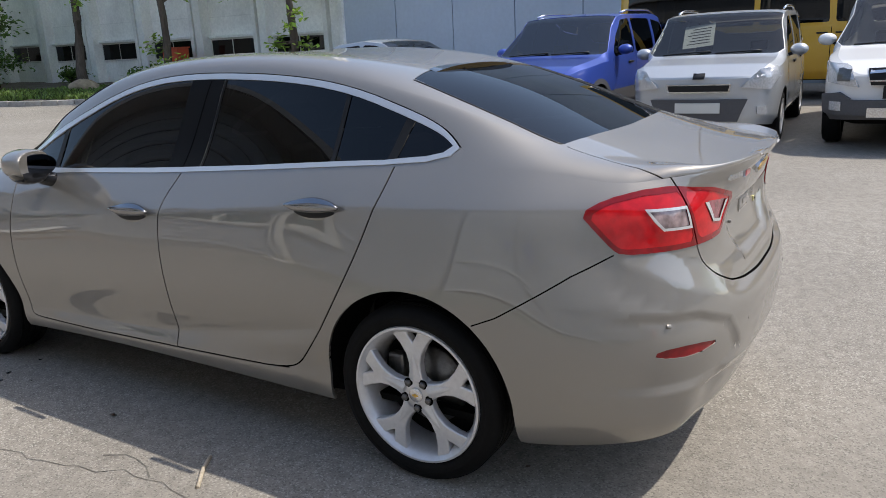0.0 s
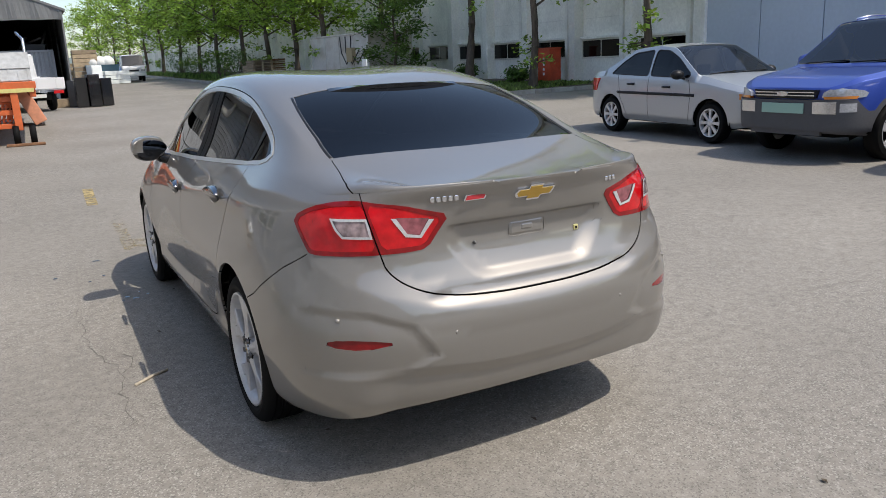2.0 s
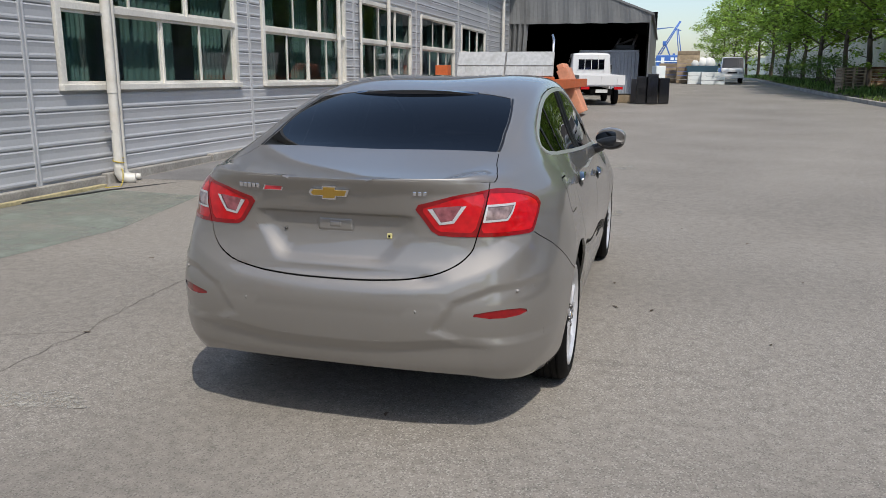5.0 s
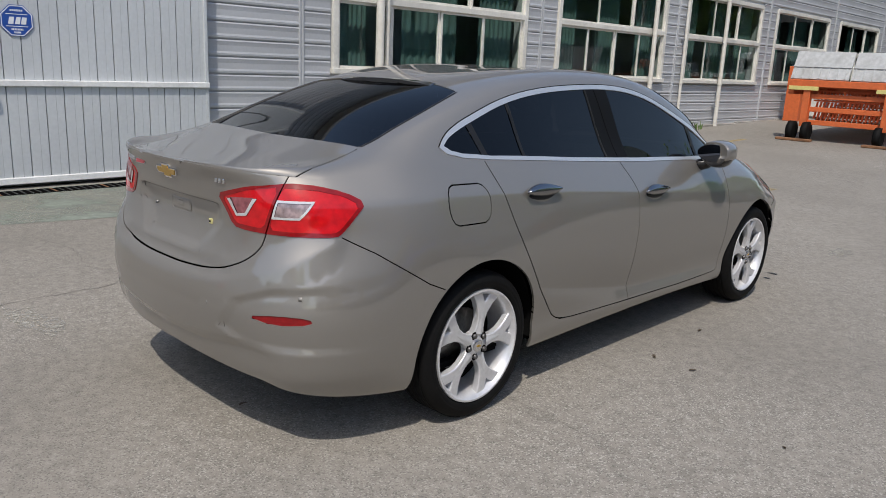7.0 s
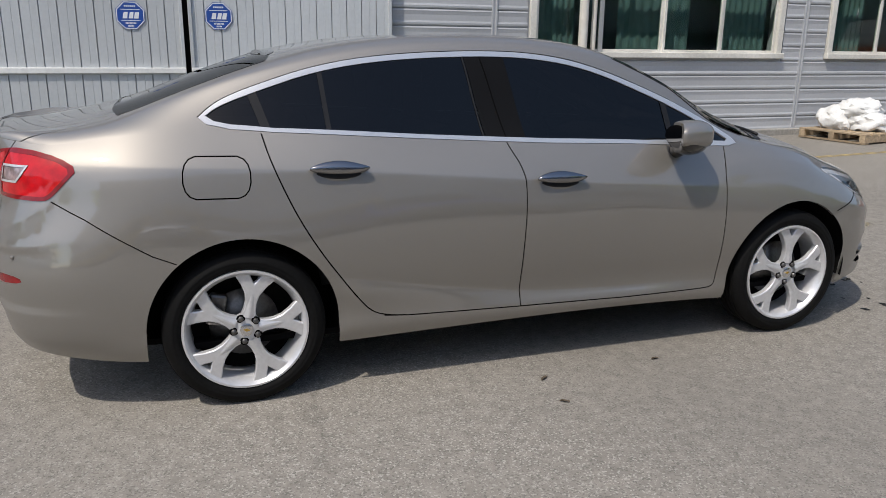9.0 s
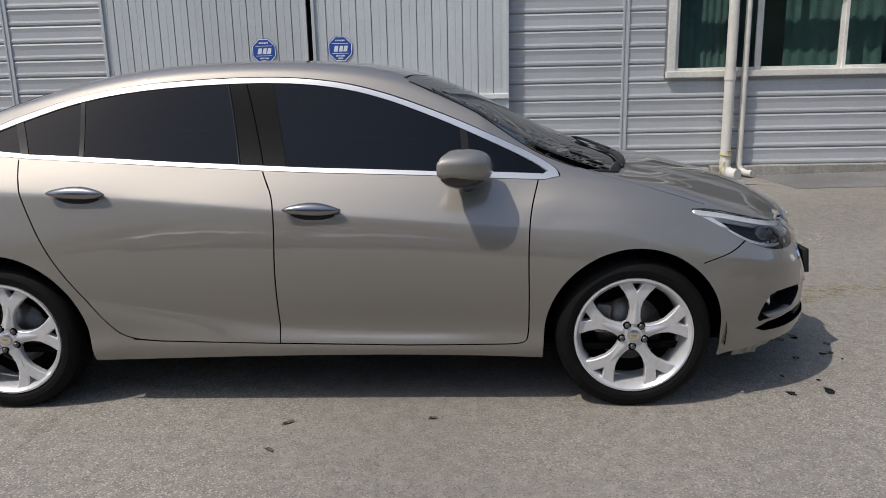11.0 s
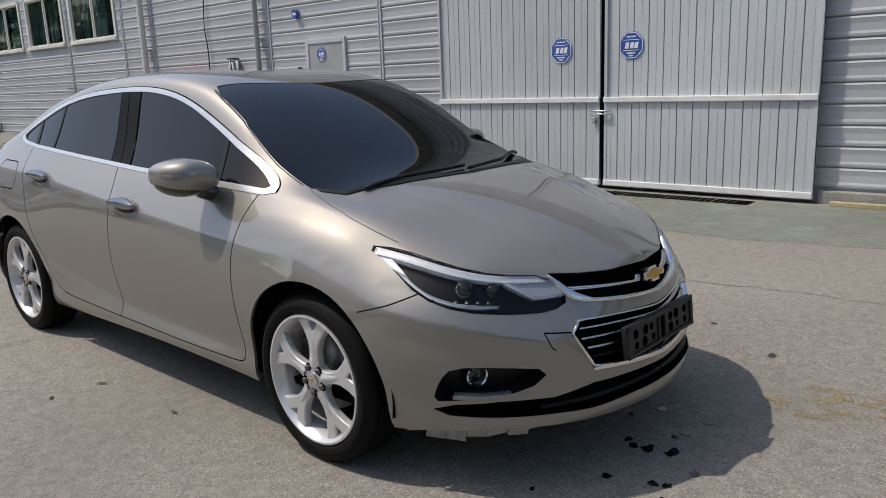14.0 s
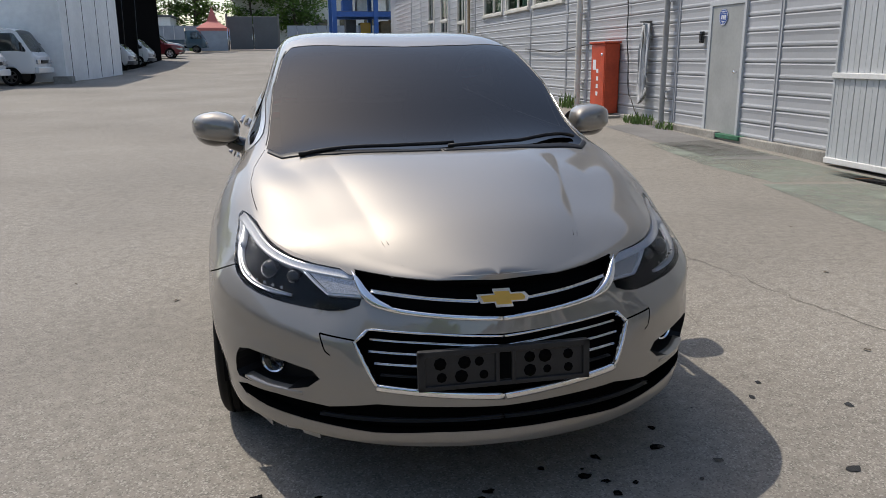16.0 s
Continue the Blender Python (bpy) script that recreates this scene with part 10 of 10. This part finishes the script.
for nm, yy, hh in (("hills_north", 700, 26), ("hills_south", -420, 22)):
    bm = bmesh.new()
    n = 60
    a = [bm.verts.new((-700 + 1400 * i / n, yy, -5)) for i in range(n + 1)]
    b = [bm.verts.new((-700 + 1400 * i / n, yy + 20 * (1 if yy > 0 else -1), hh * (0.7 + 0.5 * noise.noise(Vector((i * 0.31, yy, 0)))))) for i in range(n + 1)]
    for i in range(n):
        bm.faces.new((a[i], a[i + 1], b[i + 1], b[i]))
    tagged(part(nm, bm, HILL), "hazy distant wooded rise", "hills", kind="structure")

# ---- south: white tent, canopy, fences, rack ----
WTENT = material("white tent sheet", (0.80, 0.80, 0.78), 0.6, grain=0.05, scale=6, stain=0.10, stain_scale=0.6)
wt = thing("white_tent", "large white sheet tent with a weighted foot", "tent", pose(0, 0, 0))
g0 = ground_z(8.5, -30)
bm = bmesh.new()
n = 50
for p, q in (((8.6, -27.55), (8.2, -36.0)), ((8.6, -27.55), (20.0, -27.5))):
    r0 = [bm.verts.new((p[0] + (q[0] - p[0]) * i / n, p[1] + (q[1] - p[1]) * i / n, g0 + 0.02)) for i in range(n + 1)]
    r1 = [bm.verts.new((p[0] + (q[0] - p[0]) * i / n + 0.03 * math.sin(i * 0.7), p[1] + (q[1] - p[1]) * i / n, 6.0)) for i in range(n + 1)]
    for i in range(n):
        bm.faces.new((r0[i], r0[i + 1], r1[i + 1], r1[i]))
part("tent_wall", bm, WTENT, wt, smooth_angle=60)
part("tent_roof", prism([(8.3, 6.0), (14.2, 8.2), (20, 6.0), (20, 5.9), (14.2, 8.1), (8.3, 5.9)], -36, -27.5, "y"), WTENT, wt)
for p in ((8.54, -28.2), (8.45, -30.2), (8.36, -32.2), (8.28, -34.2)):
    part("tie_rope", tube([(p[0] - 0.03, p[1], g0 + 0.1), (p[0] - 0.03, p[1] - 0.15, 5.0)], 0.010, 5), CABLE, wt)
part("ballast", box(8.35, 9.0, -27.75, -27.25, g0 - 0.1, g0 + 0.22, 0.02), CONCRETE, wt)
dk = thing("dark_shed", "dark open shed behind the white tent", "shed")
# solid near-black block stands in for the shaded inside of the shed
part("back", box(9.2, 16, -56, -38.2, 0.5, 5.5), UNDER_SHADE, dk)
part("shed_roof", box(8.6, 16, -56, -37.5, 5.5, 5.7), TENT, dk)
for y in (-38.5, -42, -46):
    part("post", tube([(9.1, y, 0.5), (9.0, y, 5.5)], 0.03, 8), CABLE, dk)
cp = thing("canopy", "faded red pointed canopy tent by the far fence", "canopy", pose(6.9, -74, ground_z(6.9, -74)) @ Matrix.Diagonal((0.87, 0.87, 0.87, 1)))
CAN = material("faded red canvas", (0.55, 0.16, 0.13), 0.7, grain=0.08, scale=6)
bm = bmesh.new()
base = [(-1.6, -1.6), (1.6, -1.6), (1.6, 1.6), (-1.6, 1.6)]
tip = bm.verts.new((0, 0, 4.6))
b = [bm.verts.new((x, y, 2.4)) for x, y in base]
md = [bm.verts.new((x * 0.35, y * 0.35, 3.1)) for x, y in base]
lo = [bm.verts.new((x, y, 2.1)) for x, y in base]
for i in range(4):
    j = (i + 1) % 4
    bm.faces.new((b[i], b[j], md[j], md[i]))
    bm.faces.new((md[i], md[j], tip))
    bm.faces.new((lo[i], lo[j], b[j], b[i]))
part("canvas", bm, CAN, cp)
for x, y in base:
    part("post", tube([(x, y, 0), (x, y, 2.3)], 0.05, 8), SATIN, cp)
part("side_screen", box(-1.6, 1.6, 1.5, 1.56, 0, 2.1), CONT, cp)
FENCE = material("dark grey fence sheet", (0.10, 0.105, 0.11), 0.6, grain=0.06, scale=8, stain=0.12, stain_scale=0.6)
fn = thing("yard_gate", "dark grey double sheet steel yard gate, closed", "gate", pose(3.34, -78, ground_z(3.34, -78)))
part("leaf", box(-2.42, -0.04, -0.05, 0.05, 0.06, 3.25, 0.02), FENCE, fn)
part("leaf", box(0.04, 2.42, -0.05, 0.05, 0.06, 3.25, 0.02), FENCE, fn)
for sx in (-1, 1):
    part("gate_post", box(sx * 2.52 - 0.1, sx * 2.52 + 0.1, -0.1, 0.1, 0, 3.5), STEEL, fn)
    part("pull", box(sx * 0.12 - 0.02, sx * 0.12 + 0.02, 0.05, 0.10, 1.0, 1.5), SATIN, fn)
fence = tagged(thing("fence", "pale grey corrugated sheet fence at the yard end", "fence"), kind="structure")
for x0, x1, y in ((-20, 0.75, -78), (5.95, 30, -78)):
    k = int((x1 - x0) / 1.0)
    for i in range(k):
        part("fence_sheet", box(x0 + i + 0.01, x0 + i + 0.97, y - 0.03, y + 0.03, 1.6, 4.5), CONT, fence)
for i, (dx, dy, w, h) in enumerate(((0.0, 0.0, 0.9, 0.5), (0.9, 0.4, 0.7, 0.35), (-0.7, 0.3, 0.6, 0.6), (0.4, -0.8, 0.8, 0.3))):
    x, y = 7.3 + dx, -74.0 + dy
    db = thing("waste_crate", "broken wooden crate in a heap by the yard gate", "crate", pose(x, y, ground_z(x, y), 0, 0, 25 * i), group="heap by the yard gate")
    part("crate_body", box(-w / 2, w / 2, -0.35, 0.35, 0.0, h, 0.02), WOOD, db)
    part("loose_board", box(-w * 0.6, w * 0.6, -0.06, 0.06, 0.0, 0.03), WOOD, db).matrix_basis = pose(0, 0, h + 0.06, 12, 8, 20)
weeds(8.8, -74.5, 0.9, 0.9, 160, 31, "green shrub growing beside the yard gate")
rack = thing("steel_rack", "tall blue painted steel storage frame holding goods", "rack", pose(-4.6, -52, ground_z(0, -52)))
for x in (-3.4, -1.2, 1.6):
    for y in (-2, 2):
        part("upright", box(x - 0.15, x + 0.15, y - 0.15, y + 0.15, 0, 6.4), CRANE, rack)
for z in (1.6, 3.1, 4.6):
    for y in (-2, 2):
        part("beam", box(-3.4, 1.6, y - 0.08, y + 0.08, z - 0.17, z + 0.17), CRANE, rack)
    part("shelf", box(-3.3, 1.5, -2, 2, z + 0.17, z + 0.2), STEEL, rack)
for i, (x, z, mat) in enumerate(((-2.8, 1.8, PAPER), (-2.0, 1.8, WOOD), (-0.4, 3.3, SACK), (0.6, 3.3, CRANE), (-2.6, 3.3, PAPER), (0.4, 1.8, CLAD), (-0.6, 1.8, YELLOW))):
    part("stored_box", box(x - 0.35, x + 0.35, -0.8, 0.8, z + 0.01, z + 0.8 + 0.1 * (i % 3), 0.02), mat, rack)
fb = tagged(thing("far_building", "low grey flat roofed building beyond the fence", "building"), kind="structure")
part("wall", box(-16, 6, -106, -94, 0, 8.2), FACADE, fb)
part("flat_roof", box(-16.4, 6.4, -106.4, -93.6, 8.2, 8.6), FENCE, fb)
for i in range(6):
    part("roof_unit", box(-12 + i * 2.6, -11 + i * 2.6, -100, -99, 8.6, 9.8 + 0.5 * (i % 2)), FENCE, fb)
    part("window", box(-14 + i * 3, -12.5 + i * 3, -94.1, -93.9, 4.5, 5.8), PIANO, fb)
bx = tagged(thing("far_shed", "low white shed beyond the yard fence", "building"), kind="structure")
part("wall", box(12, 24, -90, -84, 1, 5.6), WTENT, bx)
part("roof", box(11.8, 24.2, -90.2, -83.8, 5.6, 5.8), FENCE, bx)
for i, (x, y) in enumerate(((10, -90), (15, -92), (19, -89), (4, -94), (-1, -90), (24, -91), (30, -86))):
    tree(x, y, 10.5, 0.2, 1.6, 3.6, 80 + i, LEAF_DARK, leaves=7000, size=0.2, label="leafy tree beyond the yard fence", stubs=0)
for i in range(9):
    tree(24 + 3.0 * math.sin(i * 2), -14 - 6.5 * i, 8.0, 0.2, 2.0, 3.0, 120 + i, leaves=1500, size=0.2, label="leafy tree along the yard edge", stubs=0)
bm = bmesh.new()
bmesh.ops.create_icosphere(bm, subdivisions=3, radius=0.6)
for v in bm.verts:
    k = 1 + 0.2 * noise.noise(v.co * 2.4)
    v.co = Vector((v.co.x * k, v.co.y * k, max(v.co.z, -0.7) * 1.05 * k + 0.42))
bg = part("bulk_bag", bm, material("cream bulk bag", (0.52, 0.46, 0.35), 0.8, grain=0.1, scale=12, stain=0.2, stain_scale=3), None, smooth_angle=50)
bg.matrix_basis = pose(-5.25, -22.6, ground_z(0, -22.6))
tagged(bg, "cream coloured bulky bag by the workshop wall", "bag")
wl_ = thing("power_lines", "thin power cables crossing the sky", "cables", kind="structure")
for k in range(3):
    part("wire", tube([(-30, 95, 15 + k * 1.2), (0, 92, 13.5 + k * 1.2), (40, 90, 16 + k * 1.2)], 0.035, 4), CABLE, wl_)
